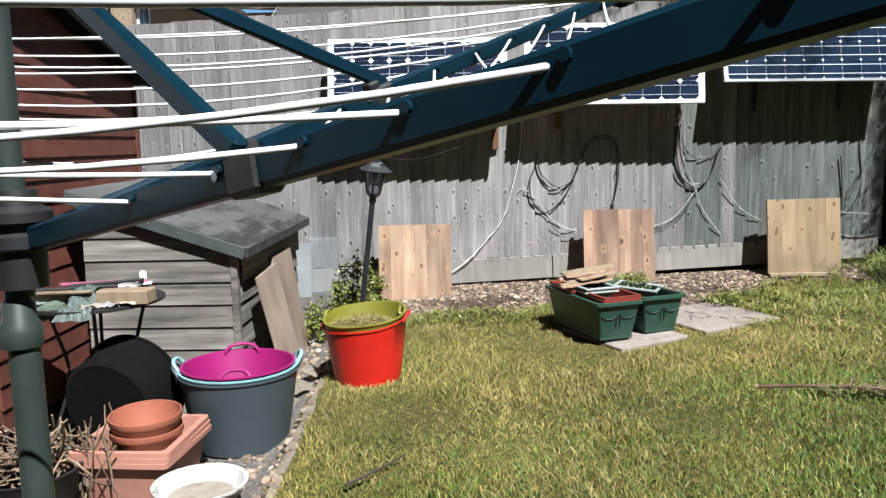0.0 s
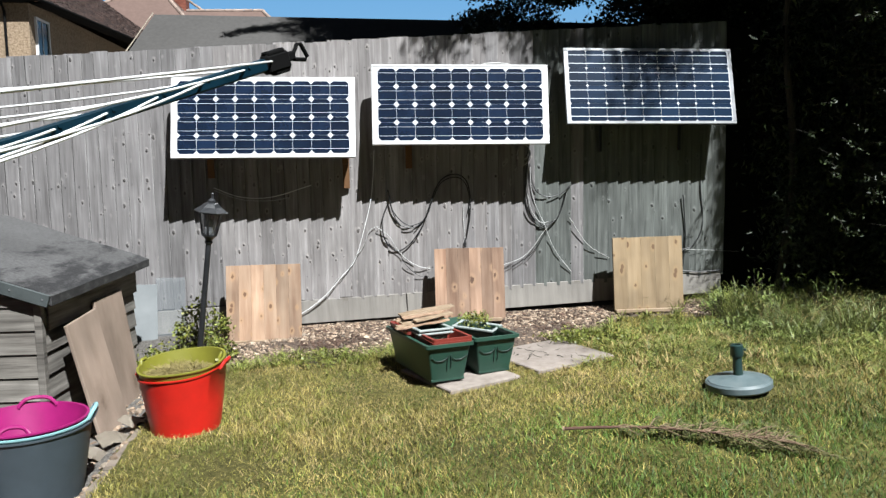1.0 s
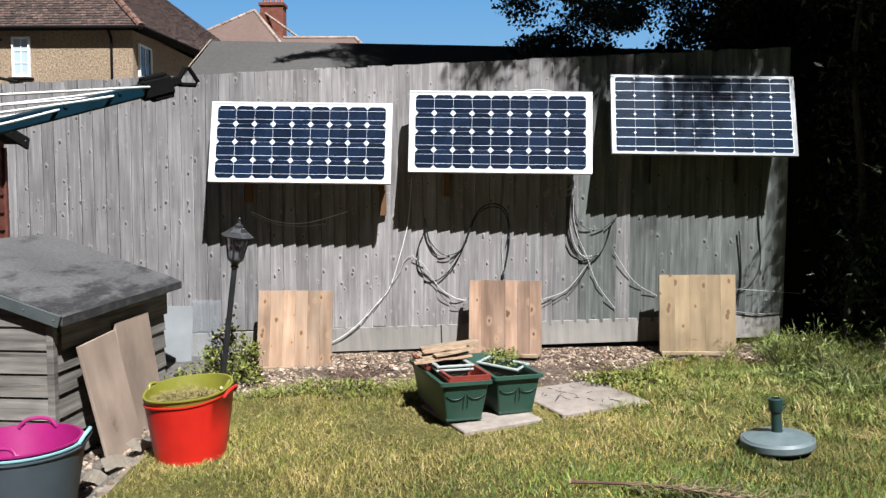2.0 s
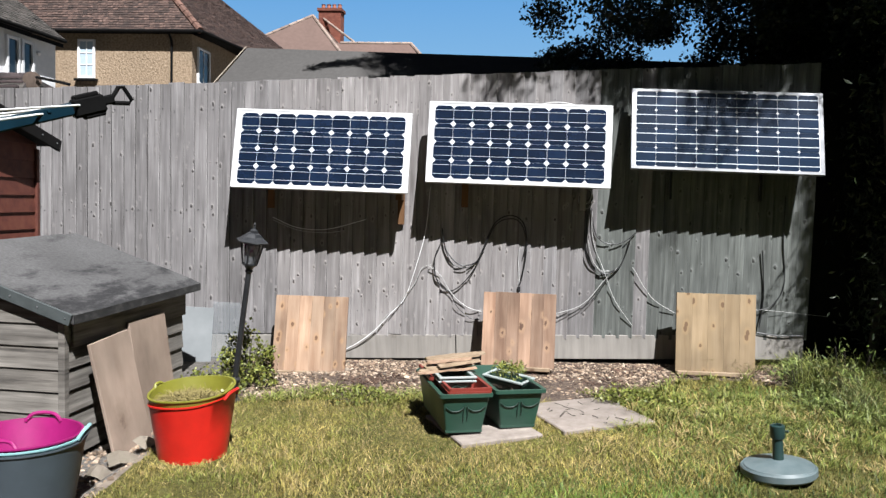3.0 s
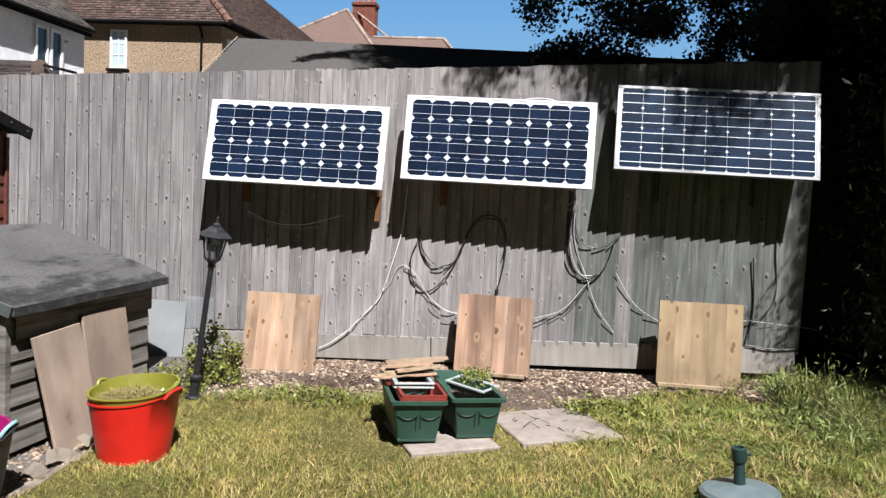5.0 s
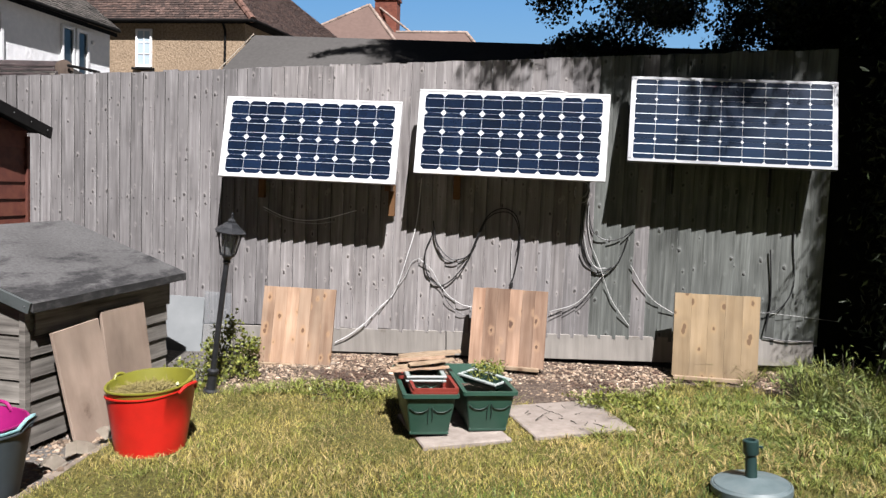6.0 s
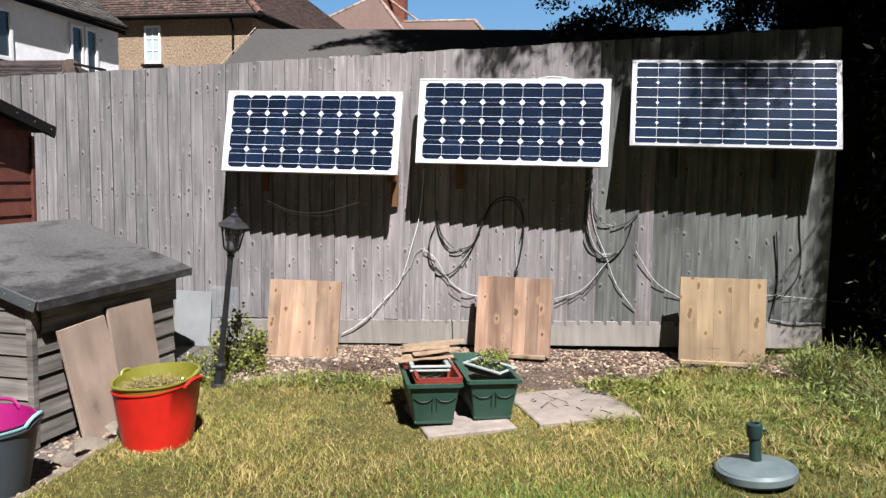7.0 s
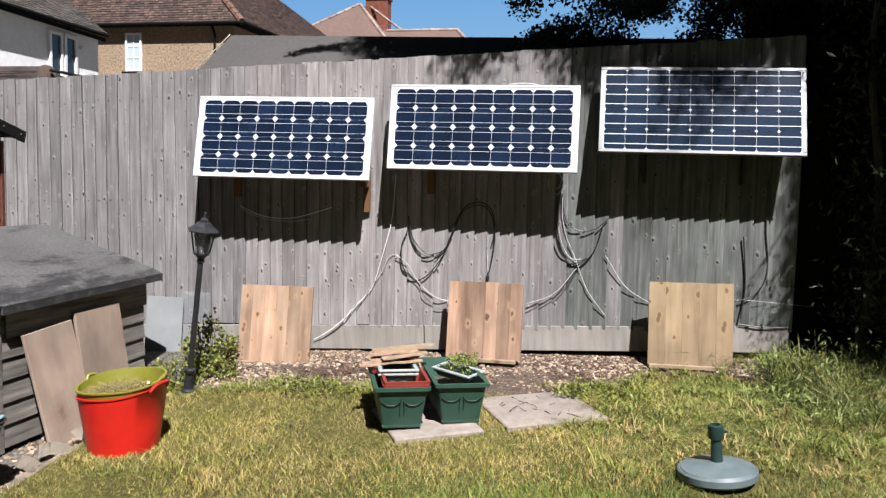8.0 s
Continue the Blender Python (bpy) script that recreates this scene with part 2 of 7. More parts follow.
M_cell = surface("dark_blue_silicon", ((0.00316, 0.00734, 0.0183), (0.0058, 0.0128, 0.0306)), scale=9, rough=0.22, vary=0.22, stain=0.1, bump=0, spec=0.5)
M_cell3 = surface("blue_silicon", ((0.00182, 0.00824, 0.0206), (0.00326, 0.0124, 0.0311)), scale=9, rough=0.22, vary=0.2, stain=0.12, bump=0, spec=0.35)
M_busbar = surface("silver_busbar", ((0.383, 0.398, 0.428), (0.474, 0.49, 0.52)), scale=10, rough=0.4, vary=0, stain=0.05, bump=0)
M_busbar3 = surface("bright_silver_busbar", ((0.445, 0.479, 0.523), (0.524, 0.556, 0.59)), scale=60, rough=0.35, vary=0, stain=0.2, bump=0)
M_cablew = plastic("grey_white_cable", (0.324, 0.324, 0.315), 0.5)
M_cableb = plastic("black_cable", (0.00775, 0.00775, 0.0085), 0.5)
M_cord = plastic("white_plastic_cord", (0.612, 0.612, 0.612), 0.4)
M_airer = surface("dark_green_painted_steel", ((0.00162, 0.0112, 0.0188), (0.00269, 0.0168, 0.0284)), scale=18, rough=0.38, spec=0.14, vary=0.1, stain=0.15, bump=0.02)
M_pole = surface("grey_green_painted_pole", ((0.0155, 0.0232, 0.0213), (0.0271, 0.0368, 0.033)), scale=20, rough=0.45, vary=0, stain=0.2, bump=0.04)
M_lamp = surface("dark_bronze_lamp_metal", ((0.00788, 0.00842, 0.00952), (0.0191, 0.0202, 0.0225)), scale=25, rough=0.38, vary=0, stain=0.2)
M_greenpl = plastic("dark_green_plastic", (0.0123, 0.0421, 0.0281), 0.5, stain=0.18)
M_red = plastic("red_rubber", (0.397, 0.0108, 0.00652), 0.42, stain=0.08)
M_olive = plastic("olive_green_rubber", (0.132, 0.128, 0.0136), 0.5, stain=0.1)
M_greytub = plastic("slate_grey_rubber", (0.0343, 0.0458, 0.0546), 0.55, stain=0.15)
M_turq = plastic("pale_turquoise_rubber", (0.168, 0.307, 0.325), 0.45)
M_magenta = plastic("magenta_rubber", (0.189, 0.00503, 0.0795), 0.42, stain=0.08)
M_terra = plastic("terracotta_plastic", (0.237, 0.0781, 0.0454), 0.55, stain=0.12)
M_terra2 = plastic("pale_terracotta_plastic", (0.307, 0.142, 0.104), 0.6, stain=0.12)
M_redpl = plastic("brick_red_plastic", (0.128, 0.0174, 0.0108), 0.5, stain=0.15)
M_bowl = surface("dusty_white_bowl", ((0.243, 0.221, 0.199), (0.387, 0.382, 0.371), (0.42, 0.417, 0.411)), scale=7, rough=0.5, vary=0, stain=0.15, bump=0.02)
M_parasol = surface("grey_green_parasol_base", ((0.0546, 0.0769, 0.0803), (0.0736, 0.0975, 0.102), (0.0889, 0.109, 0.112)), scale=12, rough=0.5, vary=0, stain=0.18)
M_parasolneck = plastic("dark_green_parasol_tube", (0.0085, 0.0252, 0.0232), 0.45, stain=0.2)
M_slab = surface("concrete_slab", ((0.13, 0.108, 0.0922), (0.176, 0.149, 0.129), (0.214, 0.184, 0.16)), scale=14, rough=0.9, vary=0.08, stain=0.16, large=3)
M_edge = surface("stone_edging", ((0.0781, 0.0631, 0.0497), (0.128, 0.104, 0.083), (0.156, 0.129, 0.103)), scale=12, rough=0.95, vary=0.15, stain=0.2)
M_stone = surface("mixed_stones", ((0.0625, 0.04, 0.0263), (0.156, 0.112, 0.0775), (0.338, 0.281, 0.219)), scale=3, rough=0.9, vary=0.75, stain=0.2, island=True)
M_mulch = surface("bark_mulch", ((0.0246, 0.0122, 0.00819), (0.0534, 0.0307, 0.0204), (0.0819, 0.0534, 0.0368)), scale=4, rough=0.95, vary=0.5, island=True)
M_soil = surface("brown_soil", ((0.028, 0.018, 0.013), (0.075, 0.052, 0.038), (0.14, 0.108, 0.084)), scale=55, rough=0.98, vary=0, stain=0.3, bump=0.5, depth=0.02)
M_gravel = surface("grey_gravel_ground", ((0.0388, 0.0349, 0.031), (0.0928, 0.0835, 0.0736), (0.163, 0.151, 0.136)), scale=60, rough=0.98, vary=0, stain=0.25, bump=0.5, depth=0.02)
M_lawn = surface("lawn_thatch", ((0.0309, 0.0319, 0.00673), (0.0655, 0.06, 0.0157), (0.118, 0.103, 0.0338)), scale=45, rough=0.95, vary=0, stain=0.35, large=1.3, bump=0.5, depth=0.02, spec=0.2)
M_grass = surface("grass_blades", ((0.08, 0.0952, 0.0165), (0.138, 0.136, 0.027), (0.205, 0.172, 0.0457), (0.278, 0.22, 0.0748)), scale=3.2, rough=0.6, vary=0.62, stain=0.38, large=0.9, tight=0.17, island=True, bump=0, spec=0.3, coherent=True, detail=4)
M_greengrass = surface("green_grass_blades", ((0.0321, 0.064, 0.00928), (0.0573, 0.101, 0.0152), (0.0909, 0.137, 0.0276)), scale=3.0, rough=0.6, vary=0.6, stain=0.3, large=0.9, island=True, bump=0, spec=0.3, coherent=True)
M_longgrass = surface("long_grass_blades", ((0.0589, 0.0825, 0.013), (0.119, 0.138, 0.0261), (0.213, 0.199, 0.0625)), scale=2.5, rough=0.55, vary=0.55, stain=0.25, island=True, bump=0, spec=0.3)
M_rankgrass = surface("rank_grass_blades", ((0.0685, 0.0896, 0.0204), (0.121, 0.143, 0.0389), (0.186, 0.198, 0.0739)), scale=2.5, rough=0.5, vary=0.45, stain=0.25, island=True, bump=0, spec=0.4)
M_hay = surface("dry_grass_clippings", ((0.0909, 0.0718, 0.019), (0.143, 0.115, 0.0358), (0.201, 0.162, 0.0673)), scale=4, rough=0.8, vary=0.4, island=True, bump=0)
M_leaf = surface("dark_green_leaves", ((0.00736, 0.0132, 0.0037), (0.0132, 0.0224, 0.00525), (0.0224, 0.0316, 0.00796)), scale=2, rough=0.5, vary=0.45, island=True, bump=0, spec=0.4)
M_bushleaf = surface("fresh_green_leaves", ((0.0521, 0.0702, 0.0119), (0.0975, 0.112, 0.019), (0.172, 0.151, 0.0326)), scale=3, rough=0.5, vary=0.4, island=True, bump=0, spec=0.4)
M_weedleaf = surface("rough_weed_leaves", ((0.0512, 0.0764, 0.0184), (0.102, 0.138, 0.0328), (0.205, 0.22, 0.0719)), scale=3, rough=0.55, vary=0.45, island=True, bump=0, spec=0.35)
M_bark = surface("bark", ((0.0193, 0.0155, 0.0116), (0.0465, 0.0388, 0.031)), scale=18, stretch=(1, 1, 0.2), rough=0.95, bump=0.5)
M_twig = surface("dead_twigs", ((0.0693, 0.0422, 0.0254), (0.139, 0.0928, 0.0584), (0.193, 0.143, 0.0976)), scale=8, rough=0.9, vary=0.45, island=True)
M_drygreen = surface("wilted_needles", ((0.0386, 0.0432, 0.0122), (0.0702, 0.0741, 0.0212), (0.133, 0.112, 0.043)), scale=3, rough=0.8, vary=0.4, island=True, bump=0)
M_pebbledash = surface("tan_pebbledash", ((0.112, 0.0788, 0.0477), (0.225, 0.165, 0.109), (0.292, 0.225, 0.158)), scale=14, rough=0.95, vary=0, stain=0.1, bump=0.4, depth=0.03)
M_render = surface("white_render", ((0.615, 0.624, 0.639), (0.704, 0.704, 0.71)), scale=7, rough=0.9, vary=0, stain=0.06, bump=0.3, depth=0.02)
M_tiles = tiled("brown_roof_tiles", (0.0145, 0.00753, 0.00599), (0.0501, 0.0254, 0.0189), 3.0, 0.4, 0.6, mortar=0.03)
M_tilesgrey = tiled("grey_roof_tiles", (0.0261, 0.0232, 0.0203), (0.0489, 0.0428, 0.0365), 3.0, 0.4, 0.6, mortar=0.03)
M_claytile = surface("mottled_clay_tiles", ((0.0136, 0.00779, 0.00656), (0.0382, 0.0221, 0.0172), (0.0892, 0.0574, 0.0459)), scale=9, rough=0.85, vary=0.55, island=True, bump=0.1)
M_greytile = surface("mottled_grey_tiles", ((0.018, 0.016, 0.014), (0.043, 0.038, 0.033), (0.082, 0.072, 0.064)), scale=9, rough=0.85, vary=0.5, island=True, bump=0.1)
M_tilespink = surface("smooth_brown_roof_tiles", ((0.0775, 0.0484, 0.0388), (0.0967, 0.062, 0.0504)), scale=5, rough=0.85, vary=0, stain=0.06)
M_hiptile = surface("red_brown_hip_tiles", ((0.0497, 0.0225, 0.0162), (0.0994, 0.0512, 0.0374), (0.139, 0.0808, 0.0624)), scale=9, rough=0.9, vary=0.3)
M_ridgebrown = surface("weathered_brown_ridge_tile", ((0.0468, 0.0328, 0.025), (0.0858, 0.0624, 0.0484)), scale=14, rough=0.95, vary=0)
M_ridge = surface("pale_ridge_tiles", ((0.163, 0.116, 0.0928), (0.232, 0.182, 0.155)), scale=3, rough=0.9, vary=0.2)
M_brick = surface("red_chimney_brick", ((0.0659, 0.0174, 0.0116), (0.116, 0.033, 0.0193), (0.147, 0.0543, 0.0349)), scale=5, stretch=(1, 1, 3), rough=0.9, vary=0.1)
M_greentrim = surface("grey_green_trim", ((0.0264, 0.0325, 0.0325), (0.0464, 0.0543, 0.0543)), scale=12, rough=0.7, vary=0)
M_straw = surface("dry_straw_blades", ((0.184, 0.131, 0.0466), (0.255, 0.19, 0.0808), (0.306, 0.237, 0.119)), scale=2.0, rough=0.7, vary=0.35, stain=0.2, island=True, bump=0, spec=0.3)
M_sheet = surface("translucent_grey_sheet", ((0.163, 0.175, 0.179), (0.213, 0.225, 0.229)), scale=5, rough=0.3, vary=0.05, stain=0.15, bump=0.02)
M_rock = surface("pale_rock", ((0.175, 0.128, 0.085), (0.264, 0.217, 0.167)), scale=14, rough=0.9, vary=0.1)
M_card = surface("brown_card", ((0.202, 0.168, 0.129), (0.27, 0.236, 0.191)), scale=8, rough=0.9, vary=0.1)
M_bluepl = plastic("blue_plastic", (0.010, 0.022, 0.14), 0.4)
M_pink = plastic("pink_plastic", (0.24, 0.062, 0.116), 0.4)
M_cloth = surface("grey_green_cloth", ((0.0388, 0.0543, 0.0388), (0.0775, 0.101, 0.0736)), scale=14, rough=0.95, vary=0)

m_glass, _t, _b = node_material("window_glass")
_b.inputs["Base Color"].default_value = (0.02, 0.028, 0.034, 1)
_b.inputs["Roughness"].default_value = 0.12
_b.inputs["Specular IOR Level"].default_value = 0.4
m_netglass, _t, _b = node_material("window_glass_with_net")
_b.inputs["Base Color"].default_value = (0.33, 0.40, 0.46, 1)
_b.inputs["Roughness"].default_value = 0.1
M_coal = surface("matt_black_plastic", ((0.00158, 0.00158, 0.00158), (0.00309, 0.00309, 0.00309)), scale=20, rough=0.9, vary=0, spec=0.1)
m_lampglass, _t, _b = node_material("smoked_lamp_glass")
_b.inputs["Base Color"].default_value = (0.5, 0.52, 0.54, 1)
_b.inputs["Roughness"].default_value = 0.15
_b.inputs["Transmission Weight"].default_value = 0.85

m_clearsheet, _t, _b = node_material("cloudy_clear_sheet")
_b.inputs["Base Color"].default_value = (0.30, 0.33, 0.35, 1)
_b.inputs["Roughness"].default_value = 0.25
_b.inputs["Alpha"].default_value = 0.16

M_palerim = plastic("pale_grey_green_plastic", (0.212, 0.239, 0.228), 0.45, stain=0.1)

M_greytray = plastic("grey_green_tray_plastic", (0.13, 0.165, 0.155), 0.5, stain=0.2)
# darker green that puts the garlands' relief shadow into their colour
M_greenshade = plastic("shade_green_plastic", (0.0055, 0.022, 0.015), 0.6)
M_redbark = surface("reddish_young_bark", ((0.0562, 0.0281, 0.0179), (0.107, 0.0562, 0.0365)), scale=30, rough=0.85)

# ---- mesh helpers ----


def finish(name, bm, material, smooth=False):
    me = bpy.data.meshes.new(name)
    bmesh.ops.recalc_face_normals(bm, faces=bm.faces)
    bm.to_mesh(me)
    bm.free()
    for mt in (material if isinstance(material, (list, tuple)) else [material]):
        me.materials.append(mt)
    if smooth:
        me.polygons.foreach_set("use_smooth", [True] * len(me.polygons))
        me.set_sharp_from_angle(angle=radians(40))
    return me


def part(name, bm, material, parent, label="", smooth=False, at=None):
    """Links a bmesh as one mesh object under a thing or part."""
    me = bm if isinstance(bm, bpy.types.Mesh) else finish(name, bm, material, smooth)
    ob = new(name, me)
    if parent is not None:
        ob.parent = parent
    if at is not None:
        ob.matrix_basis = at
    if label:
        ob["label"] = label
    return ob


def thing(name, m, label, category, group="", kind=""):
    """An Empty at the base of a thing, which parents its parts."""
    ob = new(name)
    ob.empty_display_size = 0.05
    ob.matrix_basis = m if isinstance(m, Matrix) else Matrix.Translation(m)
    return tagged(ob, label, category, group, kind)


def raw(name, verts, faces, material, smooth=False):
    me = bpy.data.meshes.new(name)
    me.from_pydata(verts, [], faces)
    me.materials.append(material)
    if smooth:
        me.polygons.foreach_set("use_smooth", [True] * len(me.polygons))
    return me


def box(bm, c, s, bevel=0.0, m=None):
    r = bmesh.ops.create_cube(bm, size=1.0)
    vs = r["verts"]
    for v in vs:
        v.co = Vector((v.co.x * s[0], v.co.y * s[1], v.co.z * s[2]))
    if bevel:
        es = {e for v in vs for e in v.link_edges}
        rb = bmesh.ops.bevel(bm, geom=list(es), offset=bevel, segments=1, affect="EDGES", clamp_overlap=True)
        vs = list({v for f in rb["faces"] for v in f.verts} | {v for v in vs if v.is_valid})
    for v in vs:
        v.co = (m @ v.co if m is not None else v.co) + Vector(c)
    return vs


def boxed(c, s, bevel=0.0, m=None):
    bm = bmesh.new()
    box(bm, c, s, bevel, m)
    return bm


def rod(bm, p0, p1, r0, r1=None, seg=12, cap=True):
    p0, p1 = Vector(p0), Vector(p1)
    r1 = r0 if r1 is None else r1
    q = (p1 - p0).to_track_quat("Z", "Y").to_matrix()
    a, b = [], []
    for k in range(seg):
        w = 2 * math.pi * k / seg
        d = q @ Vector((math.cos(w), math.sin(w), 0))
        a.append(bm.verts.new(p0 + d * r0)); b.append(bm.verts.new(p1 + d * r1))
    for k in range(seg):
        bm.faces.new((a[k], a[(k + 1) % seg], b[(k + 1) % seg], b[k]))
    if cap:
        bm.faces.new(a[::-1]); bm.faces.new(b)


def rods(p0, p1, r0, r1=None, seg=12):
    bm = bmesh.new()
    rod(bm, p0, p1, r0, r1, seg)
    return bm


def lathe(bm, profile, seg=32, c=(0, 0, 0), squash=None):
    """Turns a profile of (radius, height) round the z axis. squash(x, y, z) may bend each point."""
    rings = []
    for r, z in profile:
        ring = []
        for k in range(seg):
            w = 2 * math.pi * k / seg
            p = Vector((r * math.cos(w), r * math.sin(w), z))
            if squash:
                p = Vector(squash(*p))
            ring.append(bm.verts.new(p + Vector(c)))
        rings.append(ring)
    for a, b in zip(rings, rings[1:]):
        for k in range(seg):
            bm.faces.new((a[k], a[(k + 1) % seg], b[(k + 1) % seg], b[k]))
    for ring, ends in ((rings[0], profile[0][0]), (rings[-1], profile[-1][0])):
        if ends > 1e-4 and ring is rings[0]:
            bm.faces.new(ring[::-1])
        elif ends > 1e-4:
            bm.faces.new(ring)
    return rings


def lathed(profile, seg=32, c=(0, 0, 0), squash=None):
    bm = bmesh.new()
    lathe(bm, profile, seg, c, squash)
    return bm


def smooth_path(pts, n=6):
    """Catmull-Rom points through a few places."""
    p = [Vector(q) for q in pts]
    p = [2 * p[0] - p[1]] + p + [2 * p[-1] - p[-2]]
    out = []
    for i in range(1, len(p) - 2):
        for k in range(n):
            t = k / n
            out.append(0.5 * (2 * p[i] + (p[i + 1] - p[i - 1]) * t + (2 * p[i - 1] - 5 * p[i] + 4 * p[i + 1] - p[i + 2]) * t * t
                              + (3 * p[i] - p[i - 1] - 3 * p[i + 1] + p[i + 2]) * t ** 3))
    out.append(p[-2])
    return out


def tube(bm, pts, r, seg=6, taper=1.0):
    pts = [Vector(p) for p in pts]
    rings = []
    for i, p in enumerate(pts):
        d = (pts[min(i + 1, len(pts) - 1)] - pts[max(i - 1, 0)])
        q = d.to_track_quat("Z", "Y").to_matrix()
        rr = r * (1 + (taper - 1) * i / max(1, len(pts) - 1))
        rings.append([bm.verts.new(p + q @ Vector((math.cos(2 * math.pi * k / seg) * rr, math.sin(2 * math.pi * k / seg) * rr, 0))) for k in range(seg)])
    for a, b in zip(rings, rings[1:]):
        for k in range(seg):
            bm.faces.new((a[k], a[(k + 1) % seg], b[(k + 1) % seg], b[k]))
    bm.faces.new(rings[0][::-1]); bm.faces.new(rings[-1])


def tubed(pts, r, seg=6, taper=1.0):
    bm = bmesh.new()
    tube(bm, pts, r, seg, taper)
    return bm


def ground_z(x, y):
    """Height of the ground: a gentle rise to the right and to the fence, a raised bed along it, gravel a little lower on the left."""
    cx, cy = min(max(x, -4.0), 6.0), min(max(y, -4.0), 6.2)
    z = 0.03 * (cx - 1.2) + 0.03 * (cy - 4.2)
    bed = min(max((cy - 5.0) / 0.6, 0.0), 1.0)
    z += 0.085 * bed * bed * (3 - 2 * bed)
    side = min(max((-0.56 - x) / 0.08, 0.0), 1.0)
    return z - 0.055 * side * (1 - bed)


def bed_edge(x):
    return 5.03 + 0.05 * math.sin(3.1 * x) + 0.04 * math.sin(7.7 * x + 1) + (0.3 * min(max((x - 1.8) / 0.5, 0), 1))

# ---- ground ----
def axis_steps(lo, hi, step, far):
    fine = list(np.arange(lo, hi + 1e-6, step))
    out, d, v = [], step * 2, hi
    while v < far:
        v += d; d *= 1.6; out.append(v)
    left, d, v = [], step * 2, lo
    while v > -far:
        v -= d; d *= 1.6; left.append(v)
    return left[::-1] + fine + out


def make_ground():
    xs, ys = axis_steps(-3.0, 6.0, 0.08, 900), axis_steps(-1.0, 6.4, 0.08, 900)
    verts = []
    for y in ys:
        for x in xs:
            z = ground_z(x, y)
            if -3 < x < 6 and -1 < y < 6.4:
                z += 0.012 * noise.noise((x * 1.7, y * 1.7, 0)) + 0.006 * noise.noise((x * 6, y * 6, 3))
            verts.append((x, y, z))
    nx = len(xs)
    faces, kinds = [], []
    for j in range(len(ys) - 1):
        for i in range(nx - 1):
            faces.append((j * nx + i, j * nx + i + 1, (j + 1) * nx + i + 1, (j + 1) * nx + i))
            cx, cy = (xs[i] + xs[i + 1]) / 2, (ys[j] + ys[j + 1]) / 2
            if cy > 5.9:
                kinds.append(1)
            elif -3.5 < cx < -0.56 and cy < 5.7:
                kinds.append(1)
            elif cy > bed_edge(cx) and cx < 3.15 and cy < 6.2:
                kinds.append(2)
            else:
                kinds.append(0)
    me = raw("ground", verts, faces, M_lawn, True)
    me.materials.append(M_gravel); me.materials.append(M_soil)
    me.polygons.foreach_set("material_index", kinds)
    return tagged(new("ground", me), "sunlit dry lawn with a soil bed and a gravel strip", "ground", kind="structure")


make_ground()


def blades(name, n, area, height, width, material, label, keep=None, lean=0.5, seed=1):
    """Grass as one sheet of thin bent blades."""
    rng = np.random.default_rng(seed)
    x = rng.uniform(area[0], area[1], n); y = rng.uniform(area[2], area[3], n)
    ok = np.array([(keep is None or keep(a, b)) for a, b in zip(x, y)])
    x, y = x[ok], y[ok]
    n = len(x)
    patch = np.array([noise.noise((a * 2.2, b * 2.2, 7)) for a, b in zip(x, y)])
    h = rng.uniform(height[0], height[1], n) * (1 + 0.55 * patch)
    w = rng.uniform(width[0], width[1], n)
    az = rng.uniform(0, 2 * math.pi, n); tip = rng.uniform(0.15, 1.0, n) * lean * h * 1.6
    face = rng.uniform(0, 2 * math.pi, n)
    z = np.array([ground_z(a, b) for a, b in zip(x, y)]) - 0.004
    dx, dy = np.cos(face) * w / 2, np.sin(face) * w / 2
    tx, ty = np.cos(az) * tip, np.sin(az) * tip
    v = np.empty((n, 5, 3))
    v[:, 0] = np.stack((x - dx, y - dy, z), 1); v[:, 1] = np.stack((x + dx, y + dy, z), 1)
    v[:, 2] = np.stack((x + dx * 0.8 + tx * 0.3, y + dy * 0.8 + ty * 0.3, z + h * 0.6), 1)
    v[:, 3] = np.stack((x - dx * 0.8 + tx * 0.3, y - dy * 0.8 + ty * 0.3, z + h * 0.6), 1)
    v[:, 4] = np.stack((x + tx, y + ty, z + h), 1)
    me = bpy.data.meshes.new(name)
    me.vertices.add(n * 5); me.vertices.foreach_set("co", v.reshape(-1))
    base = (np.arange(n) * 5)[:, None]
    loops = (base + np.array([[0, 1, 2, 3, 3, 2, 4]])).reshape(-1)
    me.loops.add(n * 7); me.loops.foreach_set("vertex_index", loops.astype(np.int32))
    me.polygons.add(n * 2)
    starts = ((np.arange(n) * 7)[:, None] + np.array([[0, 4]])).reshape(-1)
    me.polygons.foreach_set("loop_start", starts.astype(np.int32))
    me.update(calc_edges=True)
    me.materials.append(material)
    return tagged(new(name, me), label, "grass", kind="stuff")


def on_lawn(x, y):
    if x < -0.53 + 0.02 * math.sin(9 * y) or y > bed_edge(x) + 0.04 * math.sin(23 * x):
        return False
    if (x - 2.45) ** 2 + (y - 3.88) ** 2 < 0.17 ** 2 or (x + 0.32) ** 2 + (y - 3.98) ** 2 < 0.165 ** 2 or (x + 0.462) ** 2 + (y - 4.88) ** 2 < 0.075 ** 2:
        return False
    for cx, cy, a, sx, sy in SLABS:
        u = (x - cx) * math.cos(a) + (y - cy) * math.sin(a); v = -(x - cx) * math.sin(a) + (y - cy) * math.cos(a)
        if abs(u) < sx / 2 - 0.02 and abs(v) < sy / 2 - 0.02:
            return False
    return True


